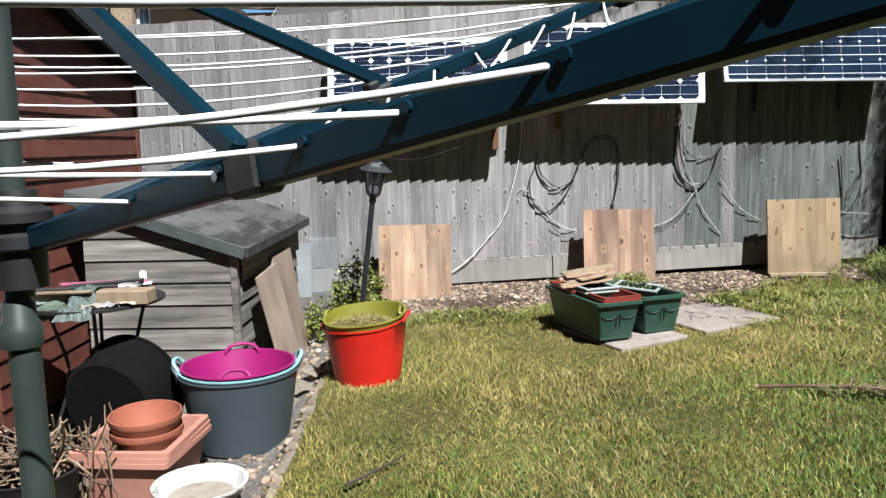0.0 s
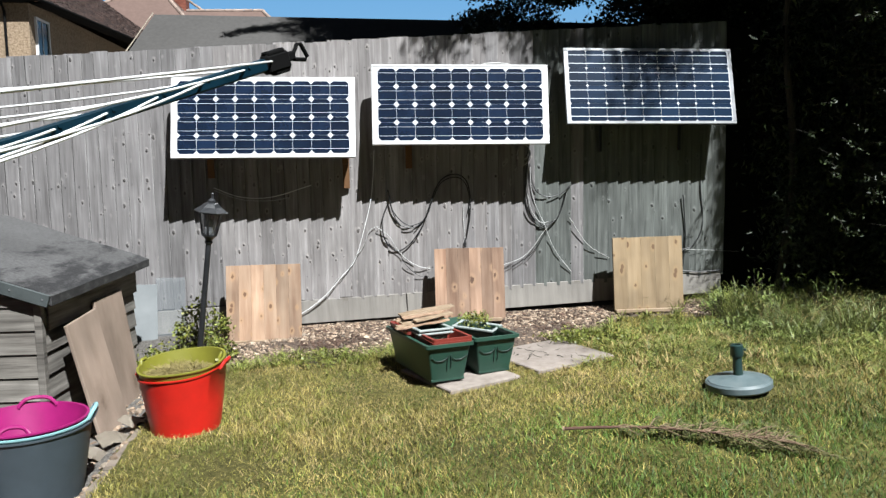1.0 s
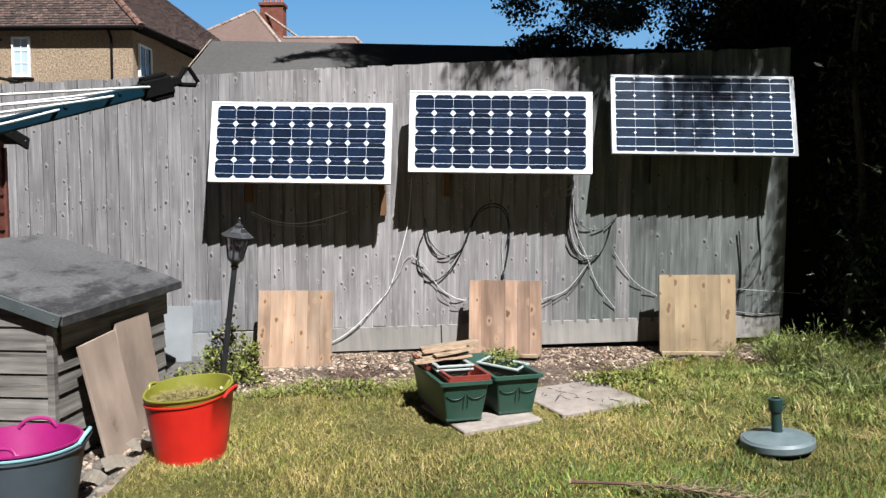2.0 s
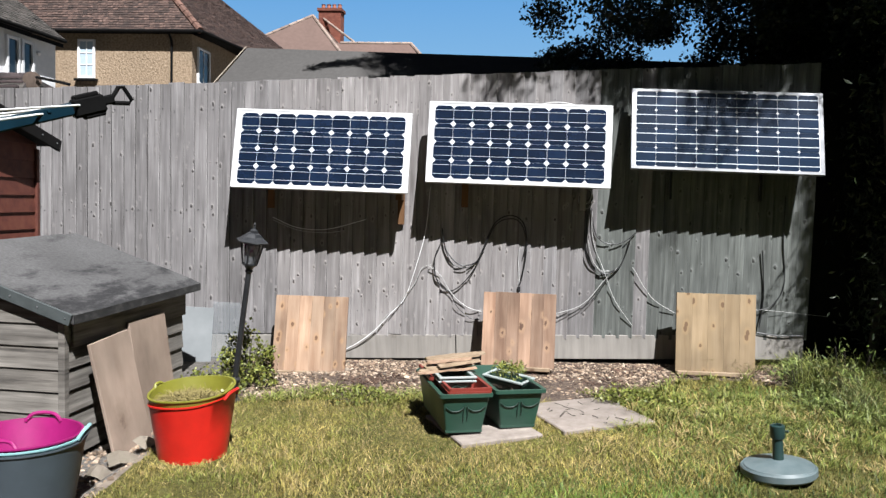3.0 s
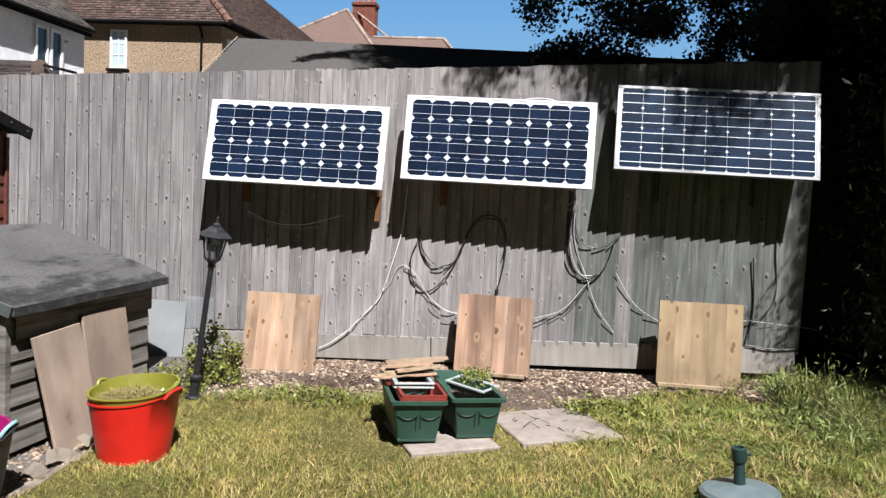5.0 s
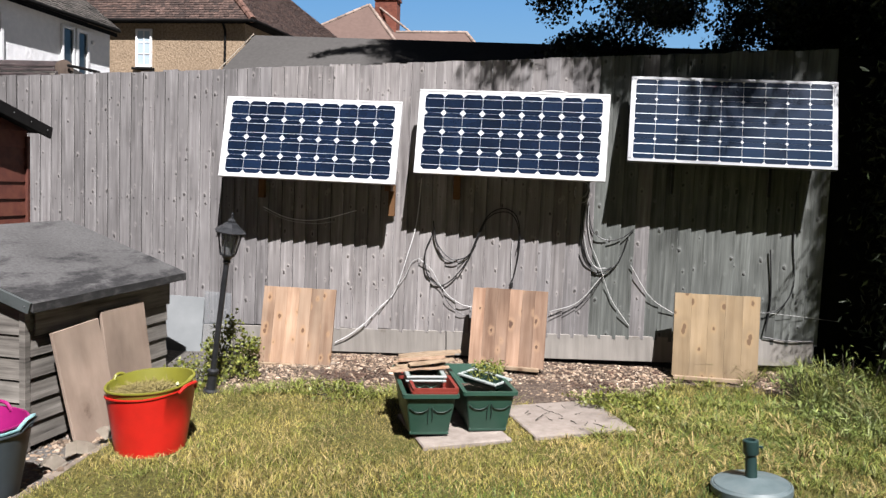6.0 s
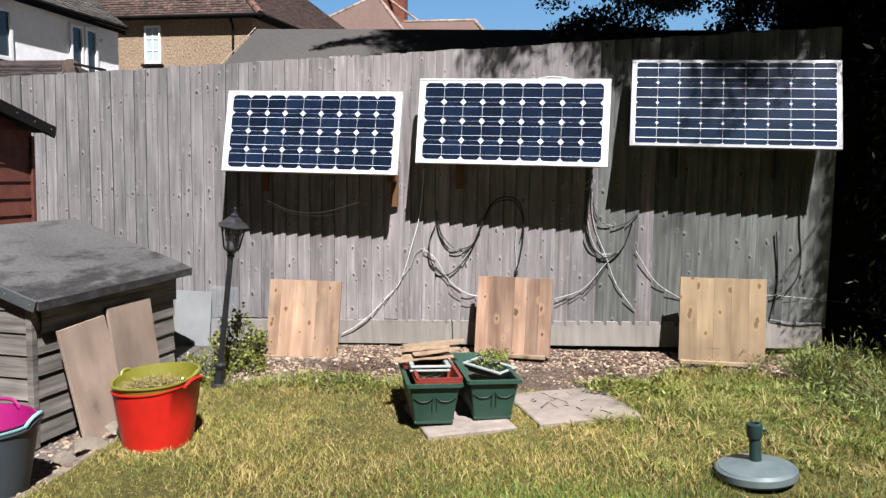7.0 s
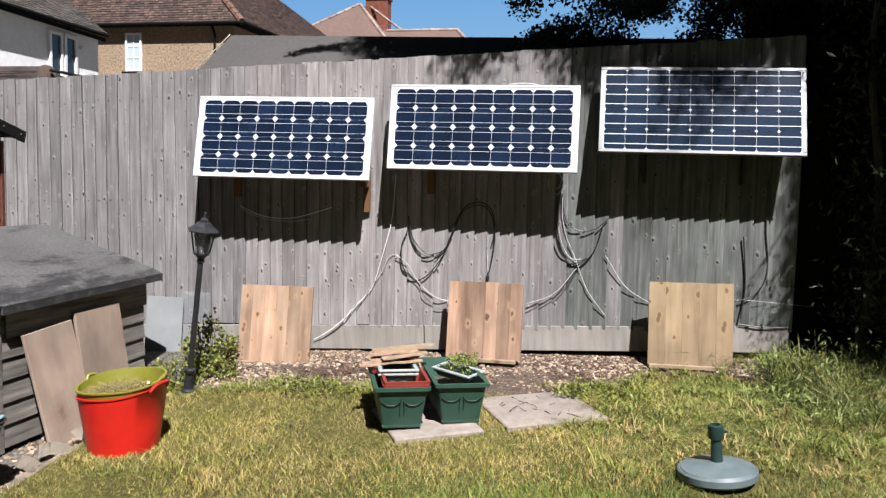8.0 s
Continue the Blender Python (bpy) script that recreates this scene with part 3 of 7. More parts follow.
rng_straw = random.Random(14)
SLABS = [(1.085, 4.50, radians(26), 0.46, 0.56), (1.665, 4.76, radians(24), 0.56, 0.56)]
near_end = lambda x, y: max(0.0, min(1.0, 0.9 * (x - 0.7))) * max(0.0, min(1.0, 1.4 * (3.8 - y)))      # the lawn is greener towards its near right end
blades("lawn_grass", 215000, (-0.56, 4.8, 1.25, 5.5), (0.012, 0.034), (0.0020, 0.0037), M_grass, "short dry yellow-green lawn grass", lambda x, y: on_lawn(x, y) and rng_straw.random() > 0.6 * near_end(x, y), 0.95, 3)
blades("green_grass", 105000, (-0.55, 4.2, 1.9, 5.3), (0.016, 0.042), (0.0024, 0.0045), M_greengrass, "greener patches of lawn grass",
       lambda x, y: on_lawn(x, y) and noise.noise((x * 1.3, y * 1.3, 21)) + 0.35 * (x - 1.0) - 0.85 * (y - 3.0) + 2.2 * max(0.0, x - 1.6) * max(0.0, y - 4.0) + 0.8 * near_end(x, y) > rng_straw.uniform(-0.8, 0.9), 0.95, 23)
blades("straw", 46000, (-0.56, 4.2, 2.2, 5.3), (0.012, 0.035), (0.002, 0.004), M_straw, "scattered dead straw-coloured grass in the lawn",
       lambda x, y: on_lawn(x, y) and noise.noise((x * 1.1, y * 1.1, 9)) + 1.5 * math.exp(-((x - 0.8) ** 2 + (y - 4.18) ** 2) / 0.3) - 0.8 * near_end(x, y) > rng_straw.uniform(-0.5, 0.6), 1.4, 4)
blades("long_grass", 26000, (2.7, 5.2, 4.1, 5.6), (0.03, 0.12), (0.0022, 0.0055), M_longgrass, "long uncut grass and weeds beside the fence",
       lambda x, y: y > 4.55 + 0.25 * math.sin(x * 2.1) + 0.35 * noise.noise((x * 3, y * 3, 1)) + (0.9 if x < 2.98 else 0), 2.0, 5)
blades("tall_weeds", 8000, (3.10, 4.7, 4.72, 5.36), (0.05, 0.20), (0.003, 0.0065), M_rankgrass, "tall rank grass and weeds at the foot of the hedge",
       lambda x, y: noise.noise((x * 3.5, y * 3.5, 14)) > -0.15, 1.15, 16)
blades("tall_stalks", 1100, (3.12, 4.8, 4.75, 5.4), (0.10, 0.26), (0.002, 0.0045), M_straw, "dry grass stalks standing among the weeds",
       lambda x, y: noise.noise((x * 2.5, y * 2.5, 4)) > -0.1, 1.0, 15)
blades("coarse_grass", 9000, (1.75, 3.6, 3.85, 5.0), (0.018, 0.05), (0.003, 0.0065), M_longgrass, "coarse green tufts at the far end of the lawn",
       lambda x, y: on_lawn(x, y) and noise.noise((x * 7, y * 7, 41)) + 0.8 * (y - 4.45) + 0.25 * (x - 2.4) > 0.05, 2.3, 26)
blades("matted_straw", 2600, (1.6, 3.6, 3.8, 5.0), (0.02, 0.05), (0.003, 0.0065), M_straw, "matted cut straw on the far end of the lawn",
       lambda x, y: on_lawn(x, y) and noise.noise((x * 6, y * 6, 47)) + 0.5 * (y - 4.4) > 0.1, 2.4, 27)
blades("lawn_tufts", 9000, (-0.5, 3.4, 2.2, 4.9), (0.014, 0.034), (0.003, 0.005), M_longgrass, "scattered coarse tufts in the lawn",
       lambda x, y: on_lawn(x, y) and noise.noise((x * 8, y * 8, 51)) > 0.28, 1.6, 28)
blades("edge_grass", 9000, (-0.5, 3.0, 4.75, 5.25), (0.022, 0.055), (0.003, 0.006), M_longgrass, "ragged green grass along the soil bed",
       lambda x, y: abs(y - bed_edge(x)) < 0.10 and on_lawn(x, y - 0.12) and (x + 0.462) ** 2 + (y - 4.86) ** 2 > 0.01, 1.7, 6)


def tufts(name, places, n, length, width, material, label, seed, droop=1.0):
    """Clumps of long blades that arch out from one root and hang over at the tip."""
    rng = np.random.default_rng(seed)
    root = np.repeat(np.array([(x, y, ground_z(x, y) - 0.005) for x, y in places]), n, 0)
    k = len(root)
    size = np.repeat(rng.uniform(0.55, 1.15, len(places)), n)
    az = rng.uniform(0, 2 * math.pi, k)
    out = np.stack((np.cos(az), np.sin(az), np.zeros(k)), 1)
    side = np.stack((-np.sin(az), np.cos(az), np.zeros(k)), 1)
    L = rng.uniform(length[0], length[1], k) * size
    w = rng.uniform(width[0], width[1], k) / 2
    spread = rng.uniform(0.35, 1.0, k)
    root += out * (rng.uniform(0, 0.03, k) * size)[:, None]
    v = np.empty((k, 9, 3))
    for j, (f, wide) in enumerate(((0.0, 0.8), (0.35, 1.0), (0.7, 0.8), (0.9, 0.45))):
        c = root + out * (L * spread * f * (0.5 + 0.5 * f))[:, None]
        c[:, 2] += L * (f - 0.55 * droop * spread * f * f)
        v[:, 2 * j] = c - side * (w * wide)[:, None]
        v[:, 2 * j + 1] = c + side * (w * wide)[:, None]
    tip = root + out * (L * spread)[:, None]
    tip[:, 2] += L * (1 - 0.68 * droop * spread)
    v[:, 8] = tip
    me = bpy.data.meshes.new(name)
    me.vertices.add(k * 9); me.vertices.foreach_set("co", v.reshape(-1))
    me.loops.add(k * 15)
    me.loops.foreach_set("vertex_index", ((np.arange(k) * 9)[:, None] + np.array([[0, 1, 3, 2, 2, 3, 5, 4, 4, 5, 7, 6, 6, 7, 8]])).reshape(-1).astype(np.int32))
    me.polygons.add(k * 4)
    me.polygons.foreach_set("loop_start", ((np.arange(k) * 15)[:, None] + np.array([[0, 4, 8, 12]])).reshape(-1).astype(np.int32))
    me.update(calc_edges=True)
    me.materials.append(material)
    return tagged(new(name, me), label, "grass", kind="stuff")


def scatter(n, area, keep, seed):
    rng = random.Random(seed)
    out = []
    for _ in range(n):
        p = (rng.uniform(area[0], area[1]), rng.uniform(area[2], area[3]))
        if keep(*p, rng):
            out.append(p)
    return out


tufts("grass_tufts", scatter(2000, (1.7, 4.6, 3.7, 5.15), lambda x, y, r: on_lawn(x, y) and noise.noise((x * 3.2, y * 3.2, 61)) + 0.75 * (y - 4.45) + 0.3 * (x - 2.5) > r.uniform(-0.1, 0.35), 61), 18, (0.04, 0.10), (0.0025, 0.005), M_longgrass, "arching uncut tufts of green and straw-coloured grass", 61)
tufts("weed_tufts", scatter(420, (3.0, 4.7, 4.6, 5.35), lambda x, y, r: noise.noise((x * 2.6, y * 2.6, 67)) + 0.5 * (y - 5.0) > r.uniform(-0.35, 0.2), 67), 22, (0.07, 0.17), (0.003, 0.006), M_rankgrass, "rank matted clumps of grass below the hedge", 67, 1.25)
tufts("hedge_foot_tufts", scatter(330, (3.0, 4.4, 5.0, 5.42), lambda x, y, r: noise.noise((x * 3.1, y * 3.1, 83)) + 1.2 * (y - 5.2) > r.uniform(-0.4, 0.1), 83), 14, (0.14, 0.34), (0.0025, 0.005), M_longgrass, "tall unkempt grass clumps at the foot of the hedge", 83, 1.0)
tufts("bed_edge_tufts", scatter(170, (-0.3, 2.9, 4.8, 5.4), lambda x, y, r: abs(y - bed_edge(x)) < 0.09 and not (0.7 < x < 1.9 and y < 5.05), 71), 16, (0.04, 0.10), (0.003, 0.006), M_longgrass, "ragged tufts along the soil bed", 71)
tufts("straw_tufts", scatter(520, (1.6, 3.9, 3.9, 5.0), lambda x, y, r: on_lawn(x, y) and noise.noise((x * 4.0, y * 4.0, 73)) > r.uniform(-0.05, 0.25), 73), 9, (0.05, 0.12), (0.003, 0.006), M_straw, "dead straw caught in the uncut grass", 73, 1.35)


def pebbles(name, n, area, size, material, label, keep, seed, flat=0.7):
    """Loose stones as one mesh of small uneven lumps."""
    rng = np.random.default_rng(seed)
    t = (1 + 5 ** 0.5) / 2
    ico = np.array([(-1, t, 0), (1, t, 0), (-1, -t, 0), (1, -t, 0), (0, -1, t), (0, 1, t), (0, -1, -t), (0, 1, -t), (t, 0, -1), (t, 0, 1), (-t, 0, -1), (-t, 0, 1)]) / 1.9
    tri = [(0, 11, 5), (0, 5, 1), (0, 1, 7), (0, 7, 10), (0, 10, 11), (1, 5, 9), (5, 11, 4), (11, 10, 2), (10, 7, 6), (7, 1, 8),
           (3, 9, 4), (3, 4, 2), (3, 2, 6), (3, 6, 8), (3, 8, 9), (4, 9, 5), (2, 4, 11), (6, 2, 10), (8, 6, 7), (9, 8, 1)]
    verts, faces = [], []
    while len(verts) < n * 12:
        x, y = rng.uniform(area[0], area[1]), rng.uniform(area[2], area[3])
        if not keep(x, y):
            n -= 1
            continue
        s = rng.uniform(*size) * (1.8 if rng.random() < 0.06 else 1)
        p = ico * rng.uniform(0.75, 1.2, (12, 1)) * s * np.array([rng.uniform(0.7, 1.4), rng.uniform(0.7, 1.2), flat])
        a = rng.uniform(0, 6.28)
        c, q = math.cos(a), math.sin(a)
        b = len(verts)
        z = ground_z(x, y) + s * 0.15
        verts += [(x + c * u - q * v, y + q * u + c * v, z + w) for u, v, w in p]
        faces += [(b + i, b + j, b + k) for i, j, k in tri]
    return tagged(new(name, raw(name, verts, faces, material)), label, "gravel", kind="stuff")


in_bed = lambda x, y: y > bed_edge(x) + 0.03 and not (0.75 < x < 1.15 and y < 5.2)
pebbles("bed_stones", 19000, (-0.6, 3.1, 4.95, 5.68), (0.002, 0.0115), M_stone, "white and tan stones on the soil bed",
        lambda x, y: in_bed(x, y) and noise.noise((x * 2.3, y * 5.0, 31)) + 0.5 * noise.noise((x * 9, y * 9, 3)) + 0.8 * (y - 5.3) > -0.42 + 0.15 * math.sin(91.7 * x + 57.3 * y), 11)
pebbles("bark_chips", 9500, (0.1, 3.1, 4.95, 5.68), (0.004, 0.012), M_mulch, "brown bark chips on the soil bed", in_bed, 12, 0.4)
pebbles("gravel_stones", 4200, (-1.7, -0.56, 2.2, 5.0), (0.005, 0.016), M_stone, "mixed gravel beside the small shed", lambda x, y: not (x < -0.95 and 3.9 < y), 13)


# ---- fence ----
FENCE_Y = 5.70
fence_top = lambda x: 2.05 + 0.043 * (x + 0.2)
plank_foot = lambda x: 0.270 + 0.033 * x
fence = thing("fence", (0, FENCE_Y, 0), "weathered grey feather-edge timber fence with a gravel board", "fence", kind="structure")


def plank_mesh(seed, material):
    """Feather-edge board: thin on its left edge, thick on its right."""
    rng = random.Random(seed)
    bm = bmesh.new()
    rows = []
    n, L = 5, 1.79
    for k in range(n + 1):
        z = L * k / n
        bow = 0.003 * math.sin(k * 1.1 + seed)
        w = 0.001 * rng.uniform(-1, 1)
        cut = rng.uniform(-0.004, 0.004) if k in (0, n) else 0
        rows.append([bm.verts.new((-0.022 + bow, 0.0, z)), bm.verts.new((-0.022 + bow, -0.005, z)),
                     bm.verts.new((0.0955 + bow + w, -0.0265, z + cut)), bm.verts.new((0.098 + bow + w, -0.0240, z + cut)), bm.verts.new((0.098 + bow + w, -0.006, z + cut))])
    for a, b in zip(rows, rows[1:]):
        for k in range(5):
            bm.faces.new((a[k], a[(k + 1) % 5], b[(k + 1) % 5], b[k])).material_index = 1 if k == 3 else 0
    bm.faces.new(rows[0][::-1]); bm.faces.new(rows[-1])
    return finish("plank", bm, (material, M_fenceedge))


PLANKS = [plank_mesh(k, M_fence) for k in range(6)]
GREY = [plank_mesh(k, M_fencegrey) for k in range(6)]
DARKER = [plank_mesh(k, M_fencedark) for k in range(6)]
rng = random.Random(4)
x, k = -5.2, 0
while x < 3.16:
    z0 = plank_foot(x) + rng.uniform(-0.012, 0.012)
    stretch = (fence_top(x) + rng.uniform(-0.006, 0.006) - z0) / 1.79
    part("plank", (DARKER if x > 1.95 + rng.uniform(-0.25, 0.25) else GREY if x > 1.45 + rng.uniform(-0.4, 0.3) or x < -0.35 + rng.uniform(-0.4, 0.4) else PLANKS)[rng.randrange(6)], None, fence, at=Matrix.Translation((x, 0.0, z0)) @ Matrix.Rotation(radians(rng.uniform(-0.25, 0.25)), 4, "Y") @ Matrix.Diagonal((1, 1, stretch, 1)))
    x += 0.0885 + rng.uniform(-0.004, 0.004)
for x0, x1 in ((-5.2, -2.78), (-2.775, -0.965), (-0.96, 0.845), (0.85, 2.655), (2.66, 3.17)):
    c = (x0 + x1) / 2
    bm = boxed((0, 0, 0), (x1 - x0, 0.022, 0.165), 0.003)
    part("gravel_board", bm, M_gravelboard, fence, at=Matrix.Translation((c, -0.012, 0.190 + 0.040 * c)) @ Matrix.Rotation(-math.atan(0.040), 4, "Y"))
for z in (0.42, 1.15, 1.85):
    part("rail", boxed((-1.0, 0.035, z), (8.3, 0.05, 0.08)), M_fence, fence, at=Matrix.Rotation(-math.atan(0.04), 4, "Y"))
for x in (-4.6, -2.77, -0.96, 0.85, 2.66):
    part("fence_post", boxed((x, 0.06, fence_top(x) / 2 - 0.1), (0.1, 0.1, fence_top(x) - 0.12), 0.005), M_fence, fence)

nails = bmesh.new()
rng = random.Random(40)
x = -5.2 + 0.045
while x < 3.2:
    for z in (0.44, 1.17, 1.87):
        zz = z + 0.04 * x + rng.uniform(-0.012, 0.012)
        xx = x + rng.uniform(-0.012, 0.012)
        rod(nails, (xx, -0.0205, zz), (xx, -0.0165, zz), 0.003, seg=6)
    x += 0.0885
part("nailing", nails, M_blackmetal, fence)

# ---- near-black sheet added behind the hedge, its colour standing for deep shade ----
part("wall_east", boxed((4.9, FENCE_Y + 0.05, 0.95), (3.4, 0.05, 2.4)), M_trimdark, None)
tagged(bpy.data.objects["wall_east"], "near-black backing sheet standing in for deep shade behind the hedge", "fence", kind="structure")

# ---- solar panels ----


def cell_mesh(s, ch, material, wide=0.0):
    bm = bmesh.new()
    h, a = s / 2, (wide or s) / 2
    pts = [(-a + ch, -h), (a - ch, -h), (a, -h + ch), (a, h - ch), (a - ch, h), (-a + ch, h), (-a, h - ch), (-a, -h + ch)]
    f = [bm.verts.new((u, -0.0012, v)) for u, v in pts]
    g = [bm.verts.new((u, 0.0, v)) for u, v in pts]
    bm.faces.new(f)
    for k in range(8):
        bm.faces.new((f[k], g[k], g[(k + 1) % 8], f[(k + 1) % 8]))
    return finish("cell", bm, material)


def solar_panel(m, label, cell, frame_mat, bus_mat, sidebar, brackets, bus_w, t=0.014, P=0.1225, PX=0.1242):
    W, H = 1.20, 0.545
    ob = thing("solar_panel", m, label, "solar panel", "solar panels on the fence")
    bm = boxed((0, 0.006, 0), (W - 0.01, 0.008, H - 0.01))
    part("backsheet", bm, M_backsheet, ob)
    bm = bmesh.new()
    for sz in (-1, 1):
        box(bm, (0, 0.0145, sz * (H / 2 - t / 2)), (W, 0.030, t), 0.002)
    for sx in (-1, 1):
        box(bm, (sx * (W / 2 - sidebar / 2), 0.0145, 0), (sidebar, 0.029, H - 2 * t), 0.002)
    part("frame", bm, frame_mat, ob)
    for i in range(9):
        for j in range(4):
            part("cell", cell, None, ob, at=Matrix.Translation(((i - 4) * PX, 0.002, (j - 1.5) * P)))
    bar = finish("busbar", boxed((0, 0, 0), (9 * PX - 0.004, 0.0012, bus_w)), bus_mat)
    for j in range(4):
        for o in (-0.0305, 0.0305):
            part("busbar", bar, None, ob, at=Matrix.Translation((0, 0.0004, (j - 1.5) * P + o)))
    for bx_, mat in brackets:
        bm = bmesh.new()
        box(bm, (bx_, 0.035, -0.08), (0.04, 0.03, 0.34), 0.003)
        part("batten", bm, mat, ob)
    return ob


CELL_A, CELL_B = cell_mesh(0.1205, 0.019, M_cell, 0.1222), cell_mesh(0.1250, 0.009, M_cell3)
P1, P2, P3 = pose(-0.074, 5.467, 1.547, -11.6, 0.7, 0.1), pose(1.238, 5.472, 1.614, -9.2, 0.7, -0.6), pose(2.561, 5.495, 1.725, -14.6, 0.83, 0.07)
LABEL_A = "white-framed solar panel with dark blue cut-corner cells"
solar_panel(P1, LABEL_A, CELL_A, M_frame, M_busbar, 0.014, ((-0.36, M_bracket), (0.56, M_bracket)), 0.0022)
solar_panel(P2, LABEL_A + ", propped on wooden brackets", CELL_A, M_frame, M_busbar, 0.014, ((-0.35, M_bracket), (0.44, M_bracket)), 0.0022)
solar_panel(P3, "aluminium-framed blue solar panel in dappled tree shade", CELL_B, M_frame3, M_busbar3, 0.024, ((-0.30, M_frame3), (0.28, M_frame3)), 0.004, 0.020, 0.1265, 0.1268)

p2 = [ob for ob in bpy.data.objects if ob.name.startswith("solar_panel")][1]
part("cable_loop", tubed(smooth_path([(0.13, 0.02, 0.262), (0.17, 0.014, 0.281), (0.25, 0.012, 0.287), (0.33, 0.014, 0.279), (0.37, 0.02, 0.262)], 6), 0.0045, 8), M_cablew, p2, "white cable looped over the top edge", smooth=True)
coil = thing("cable_coil", (1.70, 5.655, 1.30), "small grey coil of spare cable tied below a solar panel", "cable")
for k in range(4):
    rr = random.Random(90 + k)
    pts = [((0.030 + 0.006 * k) * math.cos(a), rr.uniform(-0.008, 0.004), (0.045 + 0.008 * k) * math.sin(a) - 0.01 * k) for a in [2 * math.pi * j / 20 for j in range(21)]]
    part("cable_turn", tubed(pts, 0.003, 6), M_cablew if k % 2 else M_cableb, coil, smooth=True)


def fence_bracket(x, z, reach, w, mat, label):
    """An upright batten on the fence with an arm that holds the foot of a panel off it."""
    ob = thing("panel_bracket", (x, FENCE_Y - 0.027, z), label, "bracket", "panel brackets")
    part("upright", boxed((0, -0.014, 0.26), (w, 0.028, 0.52), 0.003), mat, ob)
    part("arm", boxed((0, -0.03 - reach / 2, 0.19), (w * 0.9, reach, w), 0.003), mat, ob)


for x, z, mat in ((-0.47, 1.15, M_bracket), (0.448, 1.06, M_bracket), (0.885, 1.19, M_bracket), (1.68, 1.19, M_fence)):
    fence_bracket(x, z, 0.12, 0.045, mat, "wooden bracket holding a solar panel off the fence")
for x, z in ((2.255, 1.28), (2.835, 1.28)):
    fence_bracket(x, z, 0.12, 0.016, M_blackmetal, "thin metal bracket under a solar panel")

